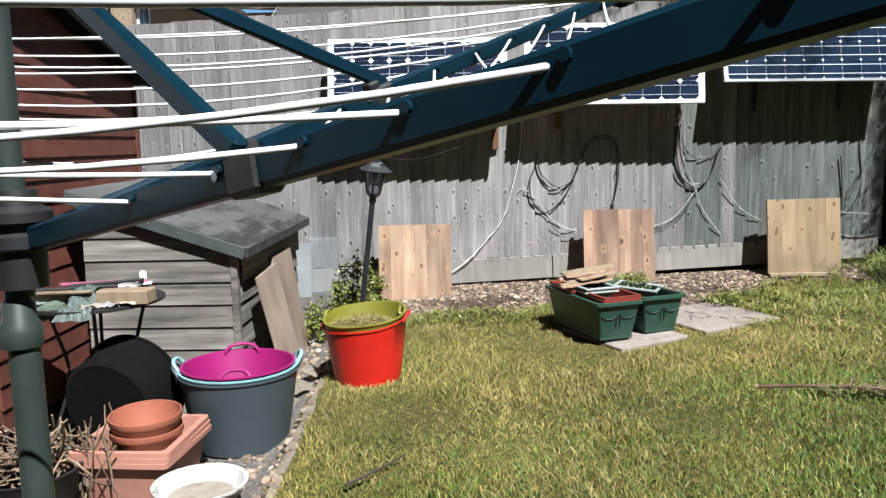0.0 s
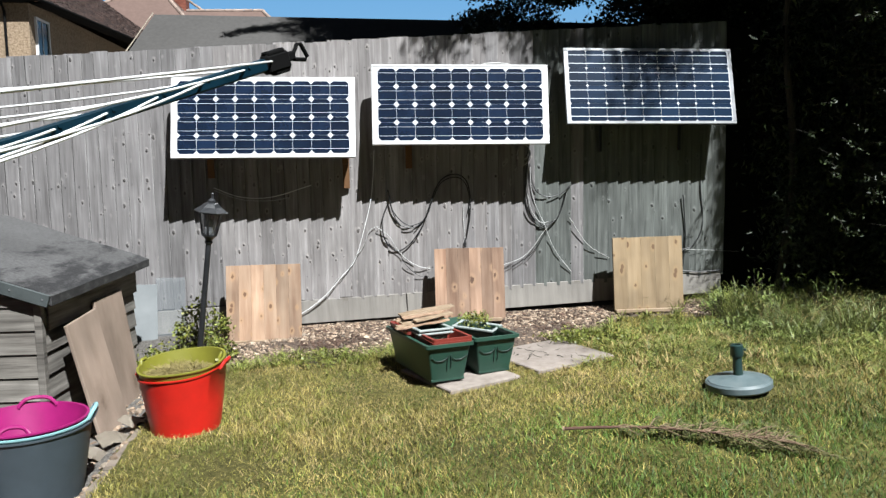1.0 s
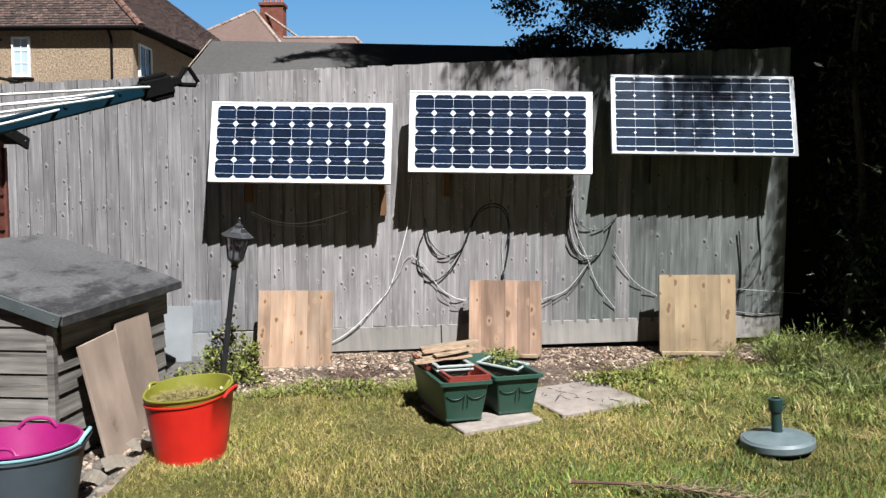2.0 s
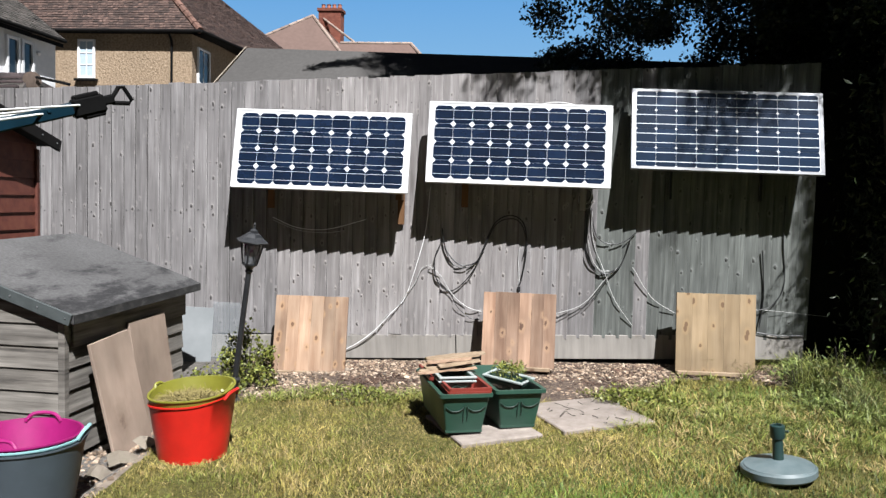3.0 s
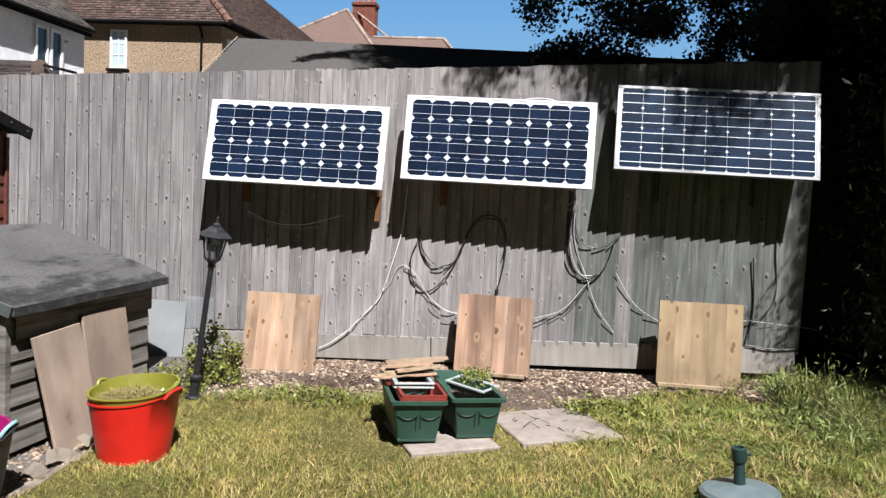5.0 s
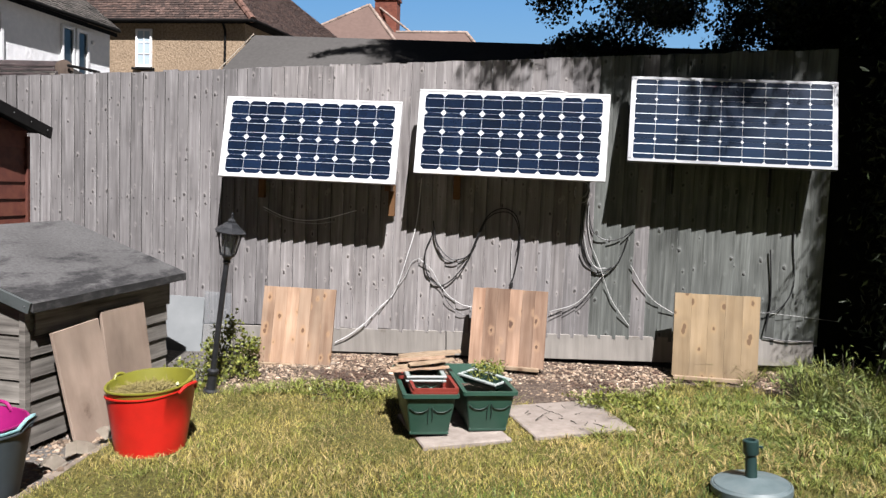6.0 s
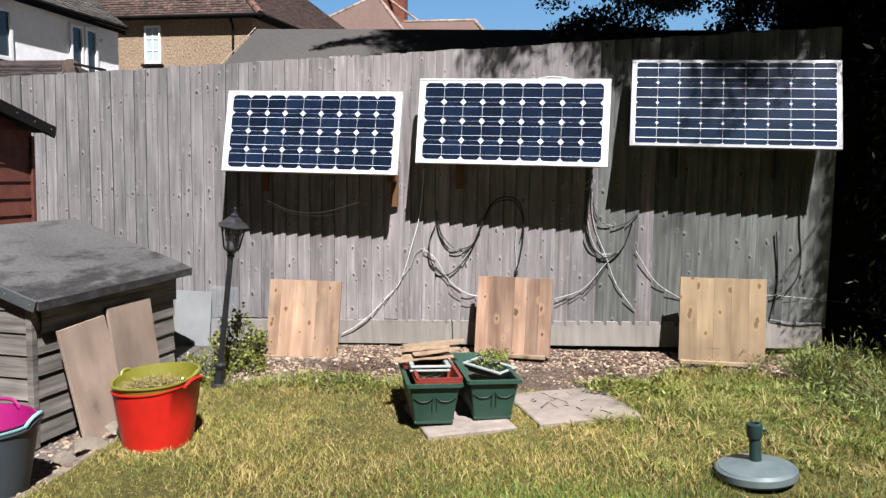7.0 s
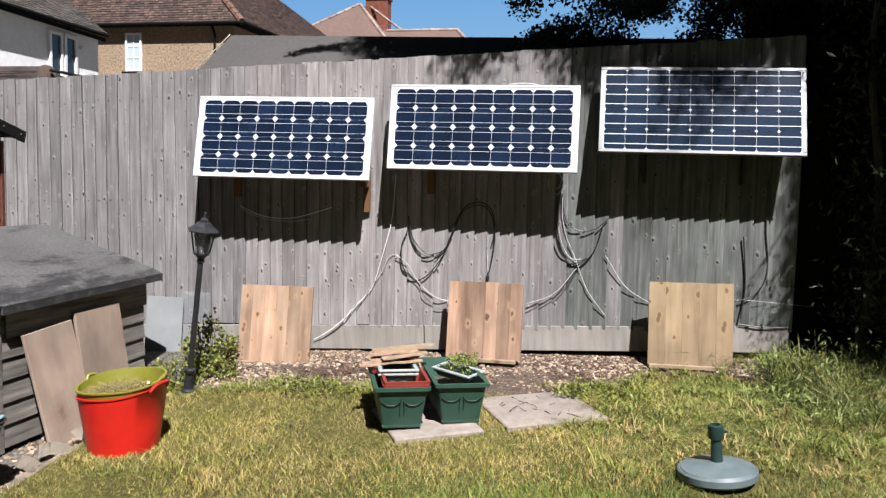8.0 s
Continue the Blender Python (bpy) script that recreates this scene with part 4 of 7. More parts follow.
# ---- cables on the fence ----
CABLES = [
    (M_cord, 0.0026, "white", [(0.641, 1.328), (0.635, 1.107), (0.604, 0.964), (0.564, 0.788), (0.514, 0.62), (0.469, 0.521), (0.393, 0.443), (0.294, 0.325), (0.177, 0.227), (0.075, 0.175)]),
    (M_cablew, 0.0022, "grey-white", [(0.661, 0.797), (0.604, 0.757), (0.546, 0.653), (0.481, 0.567), (0.442, 0.494), (0.36, 0.419), (0.278, 0.307), (0.16, 0.213)]),
    (M_cableb, 0.0042, "black", [(0.735, 0.941), (0.693, 0.837), (0.7, 0.709), (0.748, 0.624), (0.821, 0.622), (0.905, 0.687), (0.975, 0.805), (1.021, 0.901), (1.066, 1.044), (1.135, 1.126), (1.217, 1.144), (1.286, 1.091), (1.312, 0.98), (1.306, 0.843), (1.285, 0.725), (1.272, 0.672)]),
    (M_cableb, 0.0040, "black", [(0.736, 1.041), (0.745, 0.946), (0.77, 0.885), (0.82, 0.814), (0.893, 0.785), (0.974, 0.819), (1.025, 0.918)]),
    (M_cableb, 0.0036, "black", [(0.998, 0.846), (1.048, 0.978), (1.101, 1.069), (1.163, 1.112), (1.234, 1.118), (1.292, 1.054), (1.306, 0.956), (1.299, 0.862)]),
    (M_cableb, 0.0034, "black", [(0.745, 0.97), (0.756, 0.889), (0.811, 0.799), (0.889, 0.768), (0.965, 0.8), (1.009, 0.868)]),
    (M_cablew, 0.0022, "thin grey", [(1.271, 0.946), (1.264, 0.842), (1.271, 0.748), (1.277, 0.689)]),
    (M_cablew, 0.0028, "grey-white", [(0.654, 0.787), (0.729, 0.71), (0.794, 0.626), (0.859, 0.546), (0.942, 0.494), (1.019, 0.48)]),
    (M_cableb, 0.0022, "thin black", [(0.7, 0.704), (0.794, 0.597), (0.854, 0.498), (0.938, 0.426), (1.011, 0.422)]),
    (M_cableb, 0.0040, "black", [(1.72, 1.19), (1.714, 1.087), (1.723, 0.96), (1.753, 0.852), (1.801, 0.789), (1.865, 0.768), (1.935, 0.812), (1.981, 0.891), (2.004, 1.006)]),
    (M_cablew, 0.0028, "grey-white", [(1.734, 1.19), (1.728, 1.087), (1.736, 0.96), (1.767, 0.857), (1.814, 0.794), (1.873, 0.787)]),
    (M_cablew, 0.0026, "grey-white", [(1.752, 1.191), (1.751, 1.064), (1.773, 0.938), (1.808, 0.847), (1.847, 0.756), (1.886, 0.653), (1.935, 0.557), (2.034, 0.422)]),
    (M_cableb, 0.0038, "black", [(1.738, 1.202), (1.769, 1.065), (1.808, 0.992), (1.88, 0.971), (1.965, 0.992), (2.034, 1.048)]),
    (M_cableb, 0.0034, "black", [(1.706, 1.063), (1.709, 0.948), (1.74, 0.833), (1.792, 0.765), (1.847, 0.753), (1.909, 0.797)]),
    (M_cablew, 0.0028, "grey-white", [(1.926, 0.811), (1.844, 0.716), (1.757, 0.601), (1.667, 0.532), (1.53, 0.483)]),
    (M_cableb, 0.0022, "thin black", [(1.857, 0.73), (1.766, 0.583), (1.672, 0.509), (1.536, 0.451)]),
    (M_cablew, 0.0026, "grey-white", [(2.029, 0.816), (2.161, 0.622), (2.315, 0.521)]),
    (M_cableb, 0.0045, "black", [(2.867, 0.956), (2.898, 0.658), (2.87, 0.443)]),
    (M_cableb, 0.0036, "black", [(3.005, 1.32), (3.005, 1.013), (3.019, 0.734), (2.945, 0.589), (2.848, 0.549)]),
    (M_cableb, 0.004, "black", [(2.856, 0.407), (3.0, 0.392), (3.154, 0.395)]),
    (M_cablew, 0.0012, "thin grey", [(2.80, 0.56), (3.0, 0.55), (3.3, 0.53)]),
    (M_cablew, 0.0028, "thin grey", [(-0.455, 1.07), (-0.28, 0.998), (-0.08, 0.985), (0.05, 1.005)]),
    (M_cord, 0.003, "thin white", [(-0.463, 1.088), (-0.276, 1.016), (-0.072, 1.014), (0.208, 1.088)]),
]
for mat, r, col, pts in CABLES:
    rng = random.Random(len(pts) + int(pts[0][0] * 100))
    path = smooth_path([(px + rng.uniform(-0.006, 0.006), FENCE_Y - 0.030 - rng.uniform(0, 0.014), pz + rng.uniform(-0.006, 0.006)) for px, pz in pts], 7)
    tagged(part("cable", tubed(path, r, 6), mat, None, smooth=True), col + " cable hanging in loops on the fence", "cable", "cables on the fence")

plug = thing("cable_plug", (1.271, FENCE_Y - 0.034, 0.644), "black plastic plug on the end of a hanging cable", "plug")
part("plug_body", boxed((0, 0, 0), (0.020, 0.014, 0.040), 0.004), M_black, plug)
part("plug_neck", rods((0, 0, 0.018), (0.002, 0, 0.036), 0.006, 0.004, 10), M_black, plug)

# ---- plank covers leaning on the fence ----


def plank_cover(x, y, z, w, h, lean, yaw, mat, n, label):
    ob = thing("plank_cover", pose(x, y, z, -lean, 0, yaw), label, "wooden board", "plank covers along the fence")
    pw = w / n
    for k in range(n):
        rr = random.Random(int(x * 100) + k)
        bm = boxed((0, 0, h / 2), (pw - 0.0003, 0.02, h + rr.uniform(-0.005, 0.005)), 0.0007)
        part("plank", bm, mat, ob, at=Matrix.Translation(((k + 0.5) * pw - w / 2, rr.uniform(-0.0008, 0.0008), 0.012)))
    part("batten", boxed((-0.01, -0.004, 0.006), (w * 0.93, 0.05, 0.024), 0.003, Matrix.Rotation(radians(lean), 3, "X")), M_palewood, ob)
    part("batten", boxed((0, 0.026, h * 0.75), (w * 0.9, 0.03, 0.045), 0.003), M_palewood, ob)


plank_cover(-0.125, 5.419, 0.047, 0.497, 0.511, 12, 1.8, M_newwood, 6, "square cover of reddish knotty pine planks leaning on the fence")
plank_cover(1.275, 5.434, 0.138, 0.481, 0.49, 11, -3, M_brownwood, 6, "square cover of reddish-brown knotty planks leaning on the fence")
plank_cover(2.546, 5.456, 0.156, 0.502, 0.51, 6, 0.5, M_tanwood, 5, "square cover of pale knotty pine planks leaning on the fence")

# ---- paving slabs ----
for cx, cy, a, sx, sy in SLABS:
    bm = boxed((0, 0, 0), (sx, sy, 0.045), 0.006)
    tagged(part("paving_slab", bm, M_slab, None, at=Matrix.Translation((cx, cy, ground_z(cx, cy) - 0.004)) @ Matrix.Rotation(a, 4, "Z") @ Matrix.Rotation(-0.03, 4, "Y")),
           "pale grey concrete paving slab laid in the lawn", "paving slab", "paving slabs")

# ---- trough planters ----


def trough(bm, w, d, h, w0, d0, wall, rim, z0=0.0, lip=0.018):
    """An open tapered trough with a turned-out rim."""
    def ring(a, b, z):
        r = min(a, b) * 0.06
        pts = []
        for sx, sy in ((1, 1), (-1, 1), (-1, -1), (1, -1)):
            for k in range(3):
                q = math.atan2(sy, sx) + (k - 1) * radians(38)
                pts.append(bm.verts.new((sx * (a / 2 - r) + r * math.cos(q), sy * (b / 2 - r) + r * math.sin(q), z)))
        return pts
    rs = [ring(w0, d0, z0), ring(w - 2 * rim, d - 2 * rim, z0 + h - lip), ring(w, d, z0 + h - lip), ring(w, d, z0 + h), ring(w - 2 * rim - 2 * wall, d - 2 * rim - 2 * wall, z0 + h),
          ring(w0 - 2 * wall, d0 - 2 * wall, z0 + 0.01)]
    for a, b in zip(rs, rs[1:]):
        for k in range(12):
            bm.faces.new((a[k], a[(k + 1) % 12], b[(k + 1) % 12], b[k]))
    bm.faces.new(rs[0][::-1]); bm.faces.new(rs[-1])


def trough_planter(x, y, rz, label):
    z = ground_z(1.1, 4.5) + 0.026
    ob = thing("trough_planter", pose(x, y, z, 0, 0, rz), label, "planter", "green trough planters")
    bm = bmesh.new()
    trough(bm, 0.285, 0.650, 0.214, 0.192, 0.550, 0.006, 0.016, 0.0, 0.018)
    part("tub_body", bm, M_greenpl, ob, smooth=True)
    for s in (-1, 1):
        for o in (-0.055, 0.055):
            f = lambda u, v: (o + u, s * (0.276 + 0.035 * v / 0.17), v)
            part("garland", tubed(smooth_path([f(-0.05, 0.145), f(-0.025, 0.125), f(0, 0.12), f(0.025, 0.125), f(0.05, 0.145)], 4), 0.0026, 6), M_greenshade, ob, smooth=True)
        g = lambda u, v: (u, s * (0.277 + 0.035 * v / 0.17), v)
        part("garland", tubed([g(-0.008, 0.15), g(-0.012, 0.10), g(-0.01, 0.065)], 0.003, 6), M_greenshade, ob, smooth=True)
        part("garland", tubed([g(0.008, 0.15), g(0.012, 0.10), g(0.01, 0.075)], 0.003, 6), M_greenshade, ob, smooth=True)
    part("plinth", boxed((0, 0, 0.009), (0.197, 0.555, 0.018), 0.004), M_greenpl, ob)
    part("compost", boxed((0, 0, 0.10), (0.2, 0.55, 0.02)), M_soil, ob)
    return ob


trough_planter(0.914, 4.552, 18.4, "dark green plastic trough planter heaped with trays, on a paving slab")
trough_planter(1.192, 4.698, 18.4, "dark green plastic trough planter holding a grey tray and weeds")


PZ = ground_z(1.1, 4.5) + 0.240
PLANTER = pose(0.914, 4.552, PZ, 0, 0, 18.4)


def in_planter(x, y, z, rx=0, ry=0, rz=0):
    return PLANTER @ pose(x, y, z, rx, ry, rz)


def tray(m, w, d, h, mat, label):
    bm = bmesh.new()
    trough(bm, w, d, h, w * 0.82, d * 0.88, 0.005, 0.012)
    return tagged(part("plant_tray", bm, mat, None, at=m, smooth=True), label, "plant tray", "trays on the planters")


tray(in_planter(0.022, -0.165, -0.060, 0, 0, -1), 0.235, 0.29, 0.07, M_redpl, "brick-red plastic tray standing in a green planter")
tray(in_planter(0.024, -0.163, -0.044, 0, 0, 0.5), 0.232, 0.286, 0.07, M_redpl, "brick-red plastic tray nested in another")
for k in range(2):
    sp = thing("small_planter", in_planter(0.0, -0.03, -0.060 + 0.020 * k, 0, 0, -2 + 2 * k), "small green planter nested in a red tray, sun glare coloured into its rim", "planter", "small nested planters")
    bm = bmesh.new()
    trough(bm, 0.185, 0.185, 0.085, 0.14, 0.14, 0.004, 0.010)
    part("tub_body", bm, M_greenpl, sp, smooth=True)
    # sun glare on the green rim, put into a pale colour
    bm = bmesh.new()
    for s_ in (-1, 1):
        box(bm, (s_ * 0.094, 0, 0.082), (0.022, 0.212, 0.012), 0.003)
        box(bm, (0, s_ * 0.094, 0.082), (0.168, 0.022, 0.0118), 0.003)
    part("rim", bm, M_palerim, sp, "rim in a pale sunlit colour")
    for o in (-0.03, 0.03):
        part("garland", tubed(smooth_path([(o - 0.03, -0.089, 0.06), (o, -0.083, 0.042), (o + 0.03, -0.089, 0.06)], 4), 0.003, 6), M_greenpl, sp, smooth=True)
tray(in_planter(-0.015, 0.135, -0.045, 2, 2, 0), 0.24, 0.30, 0.07, M_redpl, "brick-red plastic tray under wood offcuts")
ft = thing("plant_tray", pose(1.222, 4.722, PZ - 0.044, 5, 3, -33), "shallow dark tray with a pale frame lying across a green planter", "plant tray", "trays on the planters")
bm = bmesh.new()
trough(bm, 0.255, 0.13, 0.04, 0.22, 0.10, 0.004, 0.008)
part("tray_body", bm, M_greenshade, ft, smooth=True)
bm = bmesh.new()
for s_ in (-1, 1):
    box(bm, (0, s_ * 0.063, 0.042), (0.27, 0.020, 0.012), 0.003)
    box(bm, (s_ * 0.126, 0, 0.042), (0.016, 0.105, 0.0118), 0.003)
part("rim", bm, M_palerim, ft, "rim in a pale sunlit colour")
rng = random.Random(77)
for k in range(9):
    L, w = rng.uniform(0.24, 0.36), rng.uniform(0.035, 0.065)
    m = in_planter(-0.015 + 0.006 * k + rng.uniform(-0.03, 0.03), 0.000 + 0.036 * (k % 5) + 0.02 * (k // 5), 0.052 + 0.007 * k, rng.uniform(-3, 3), -3 - rng.uniform(0, 3), 4 + rng.uniform(-7, 6))
    bm = bmesh.new()
    n_ = 6
    rows = []
    for q in range(n_ + 1):                              # a split strip: uneven edges, slightly bowed
        u = L * (q / n_ - 0.5)
        half = w / 2 * (1 + 0.22 * noise.noise((q * 0.9 + k * 3.1, k, 0))) * (0.75 if q in (0, n_) else 1)
        z = 0.006 * noise.noise((q * 0.5, k * 2.3, 4))
        rows.append([bm.verts.new((u, -half, z)), bm.verts.new((u, half, z)), bm.verts.new((u, half * 0.95, z + 0.008)), bm.verts.new((u, -half * 0.95, z + 0.008))])
    for p_, q_ in zip(rows, rows[1:]):
        for e in range(4):
            bm.faces.new((p_[e], p_[(e + 1) % 4], q_[(e + 1) % 4], q_[e]))
    bm.faces.new(rows[0][::-1]); bm.faces.new(rows[-1])
    tagged(part("wood_offcut", bm, M_palewood if k % 3 else M_newwood, None, at=m), "split strip of pale wood lying on the planters", "wood offcut", "wood offcuts")

# ---- parasol base ----
ob = thing("parasol_base", pose(2.45, 3.88, ground_z(2.45, 3.88) + 0.014, 0, -4.5, 0), "round grey-green parasol base with a dark tube, on the lawn", "parasol base")
part("weight", lathed([(0.154, 0.0), (0.163, 0.010), (0.163, 0.036), (0.156, 0.043), (0.152, 0.041), (0.148, 0.047), (0.11, 0.056), (0.05, 0.064), (0.035, 0.070), (0.0, 0.070)], 48), M_parasol, ob, smooth=True)
part("tube", lathed([(0.027, 0.064), (0.024, 0.074), (0.0225, 0.17), (0.0, 0.17)], 24), M_parasolneck, ob, smooth=True)
part("collar", lathed([(0.029, 0.165), (0.032, 0.172), (0.032, 0.222), (0.026, 0.226), (0.02, 0.226), (0.02, 0.19), (0.0, 0.19)], 24), M_parasolneck, ob, smooth=True)
part("screw", rods((0.03, 0, 0.196), (0.046, -0.01, 0.196), 0.006), M_parasolneck, ob)

# ---- flexible tubs ----


def tub_profile(r0, r1, h, wall=0.005):
    return [(r0, 0.0), (r0 + (r1 - r0) * 0.5, h * 0.48), (r1, h - 0.006), (r1 + 0.006, h - 0.003), (r1 + 0.006, h + 0.003), (r1 - wall, h + 0.003), (r0 + (r1 - r0) * 0.5 - wall, h * 0.48), (r0 - wall, 0.008), (0.0, 0.008)]


def tub_handle(r, z, side, mat, parent, up=0.055, half=0.075, out=0.01):
    pts = []
    for u, v in ((-1, -0.02), (-0.92, 0.3), (-0.6, 0.85), (0, 1.0), (0.6, 0.85), (0.92, 0.3), (1, -0.02)):
        a = side + math.asin(min(0.95, half * u / r))
        rr = r + out * v
        pts.append((rr * math.cos(a), rr * math.sin(a), z + up * v))
    part("handle", tubed(smooth_path(pts, 4), 0.0085, 8), mat, parent, smooth=True)


zt = ground_z(-0.32, 3.98) - 0.005
ob = thing("tub", (-0.325, 3.985, zt), "red flexible rubber tub standing on the lawn", "tub", "garden tubs")
# both rims lean: the red one up on the side away from the shed, the olive one up at the back
back = lambda x, y: (-0.44 * x + 0.90 * y) / 0.21
bend = lambda x, y, z: (x, y, z + ((0.024 + 0.012 * x / 0.21 + 0.030 * max(0.0, x / 0.21) ** 3 - 0.008 * back(x, y)) * (z / 0.25) if z > 0.10 else 0))
ripple = lambda x, y, z: (x * (1 + 0.02 * math.sin(2 * math.atan2(y, x) + 0.6)), y, z + ((0.006 + 0.026 * x / 0.2 + 0.026 * back(x, y) + 0.004 * math.sin(3 * math.atan2(y, x))) * (z / 0.26) if z > 0.10 else 0))
part("tub_wall", lathed(tub_profile(0.165, 0.206, 0.252), 48, squash=bend), M_red, ob, smooth=True)
tub_handle(0.209, 0.305, radians(-4), M_red, ob, 0.034, 0.07, 0.012)
tub_handle(0.207, 0.262, radians(172), M_red, ob, 0.018, 0.05, 0.014)
ob = thing("tub", (-0.330, 3.985, zt + 0.068), "olive-green rubber tub full of dry grass, nested in a red one", "tub", "garden tubs")
part("tub_wall", lathed(tub_profile(0.148, 0.2, 0.256), 48, squash=ripple), M_olive, ob, smooth=True)
tub_handle(0.196, 0.280, radians(2), M_olive, ob, -0.022, 0.08, -0.022)
tub_handle(0.20, 0.244, radians(165), M_olive, ob, 0.026, 0.035, 0.004)


def straw(name, c, r, n, z, mat, label, seed, size=(0.05, 0.12), thick=0.0016, mound=0.03):
    rng = random.Random(seed)
    verts, faces = [], []
    for _ in range(n):
        a, q = rng.uniform(0, 6.283), r * math.sqrt(rng.random())
        p = Vector((c[0] + q * math.cos(a), c[1] + q * math.sin(a), z + mound * (1 - (q / r) ** 2) + rng.uniform(-0.015, 0.008)))
        d = Vector((rng.uniform(-1, 1), rng.uniform(-1, 1), rng.uniform(-0.35, 0.35))).normalized() * rng.uniform(*size) / 2
        s = d.cross(Vector((0, 0, 1))).normalized() * thick
        u = Vector((0, 0, thick))
        mid = p + Vector((rng.uniform(-1, 1), rng.uniform(-1, 1), 1)) * 0.006
        b = len(verts)
        for e in (p - d, mid, p + d):
            verts += [e - s, e + s, e + u]
        for k in (0, 3):
            for i in range(3):
                faces.append((b + k + i, b + k + (i + 1) % 3, b + k + 3 + (i + 1) % 3, b + k + 3 + i))
    return tagged(new(name, raw(name, verts, faces, mat)), label, "grass clippings", kind="stuff")


tagged(part("clippings_bed", lathed([(0.190, 0.0), (0.17, 0.012), (0.09, 0.030), (0.0, 0.036)], 32, (-0.33, 3.985, zt + 0.250)), M_hay, None, smooth=True), "packed dry grass filling a tub", "grass clippings")
straw("dry_grass", (-0.33, 3.985), 0.150, 3200, zt + 0.264, M_hay, "loose dry grass clippings heaped in the olive tub", 5, (0.05, 0.12), 0.0012)

GT = (-0.81, 3.365)
zg = ground_z(*GT) + 0.004
ob = thing("tub", (*GT, zg), "slate-grey flexible rubber tub on gravel", "tub", "garden tubs")
part("tub_wall", lathed(tub_profile(0.195, 0.247, 0.315), 56), M_greytub, ob, smooth=True)
tub_handle(0.245, 0.315, radians(20), M_greytub, ob, 0.035, 0.07, 0.02)
tub_handle(0.245, 0.315, radians(190), M_greytub, ob, 0.035, 0.07, 0.02)
ob = thing("tub", (*GT, zg + 0.03), "pale turquoise rubber tub nested in a grey one", "tub", "garden tubs")
part("tub_wall", lathed(tub_profile(0.185, 0.243, 0.30), 56), M_turq, ob, smooth=True)
tub_handle(0.246, 0.30, radians(14), M_turq, ob, 0.04, 0.06, 0.02)
tub_handle(0.246, 0.30, radians(184), M_turq, ob, 0.04, 0.06, 0.02)
ob = thing("tub", (*GT, zg + 0.118), "magenta rubber tub nested in the top of two others", "tub", "garden tubs")
part("tub_wall", lathed(tub_profile(0.165, 0.233, 0.225), 56), M_magenta, ob, smooth=True)
tub_handle(0.226, 0.215, radians(100), M_magenta, ob, 0.038, 0.075, 0.0)
tub_handle(0.226, 0.20, radians(280), M_magenta, ob, 0.045, 0.075, -0.05)

# ---- nested square pots, round pots, bowl ----
for k in range(3):
    bm = bmesh.new()
    trough(bm, 0.375 - 0.004 * k, 0.41 - 0.004 * k, 0.20, 0.27, 0.31, 0.006, 0.02)
    tagged(part("square_pot", bm, M_terra2, None, at=pose(-1.055, 2.90, ground_z(-1.0, 2.9) + 0.004 + 0.018 * k, 0, 0, -6 + k), smooth=True),
           "pale terracotta plastic pot in a nested stack", "plant pot", "nested square pots")
for k, (z, r) in enumerate(((0.178, 0.128), (0.232, 0.128))):
    tagged(part("round_pot", lathed([(r * 0.8, 0), (r * 0.97, 0.075), (r, 0.08), (r, 0.10), (r - 0.005, 0.10), (r * 0.94, 0.075), (r * 0.78, 0.008), (0, 0.008)], 40), M_terra, None,
                at=pose(-1.02, 2.86, ground_z(-1.0, 2.9) + z, 3 * k, 0, 0), smooth=True), "shallow round terracotta plastic pot stacked in another", "plant pot", "round pots")
tagged(part("bowl_stand", lathed([(0.10, 0), (0.125, 0.12), (0.125, 0.13), (0.0, 0.13)], 32), M_greytub, None, at=Matrix.Translation((-0.735, 2.545, ground_z(-0.735, 2.545))), smooth=True),
       "upturned grey plastic pot under a bowl", "plant pot")
bowl = thing("bowl", (-0.735, 2.545, ground_z(-0.735, 2.545) + 0.132), "dusty white plastic bowl standing on a pot", "bowl")
part("bowl_wall", lathed([(0.08, 0), (0.13, 0.03), (0.146, 0.06), (0.154, 0.064), (0.154, 0.07), (0.14, 0.068), (0.125, 0.036), (0.075, 0.01), (0.0, 0.008)], 48), M_bowl, bowl, smooth=True)
part("residue", lathed([(0.112, 0.026), (0.09, 0.024), (0.06, 0.027), (0.03, 0.024), (0.0, 0.026)], 32, squash=lambda x, y, z: (x * (1 + 0.08 * math.sin(5 * math.atan2(y, x))), y, z)), M_dust, bowl, "dried tan dust", smooth=True)

# ---- small grey shed ----
def clipped_board(z0, z1, x0, x1, top, t, y):
    """A board in the plane y, cut by a sloping line top(x) above."""
    pts = []
    steps = [x0 + (x1 - x0) * k / 10 for k in range(11)]
    up = [(u, min(z1, top(u))) for u in steps if top(u) > z0 + 0.004]
    if len(up) < 2:
        return None
    bm = bmesh.new()
    prof = [(up[0][0], z0)] + up + [(up[-1][0], z0)]
    f = [bm.verts.new((a, y - (t if c <= z0 + 1e-6 else t * 0.55), c)) for a, c in prof]
    g = [bm.verts.new((a, y, c)) for a, c in prof]
    bm.faces.new(f); bm.faces.new(g[::-1])
    for k in range(len(f)):
        bm.faces.new((f[k], g[k], g[(k + 1) % len(f)], f[(k + 1) % len(f)]))
    return bm


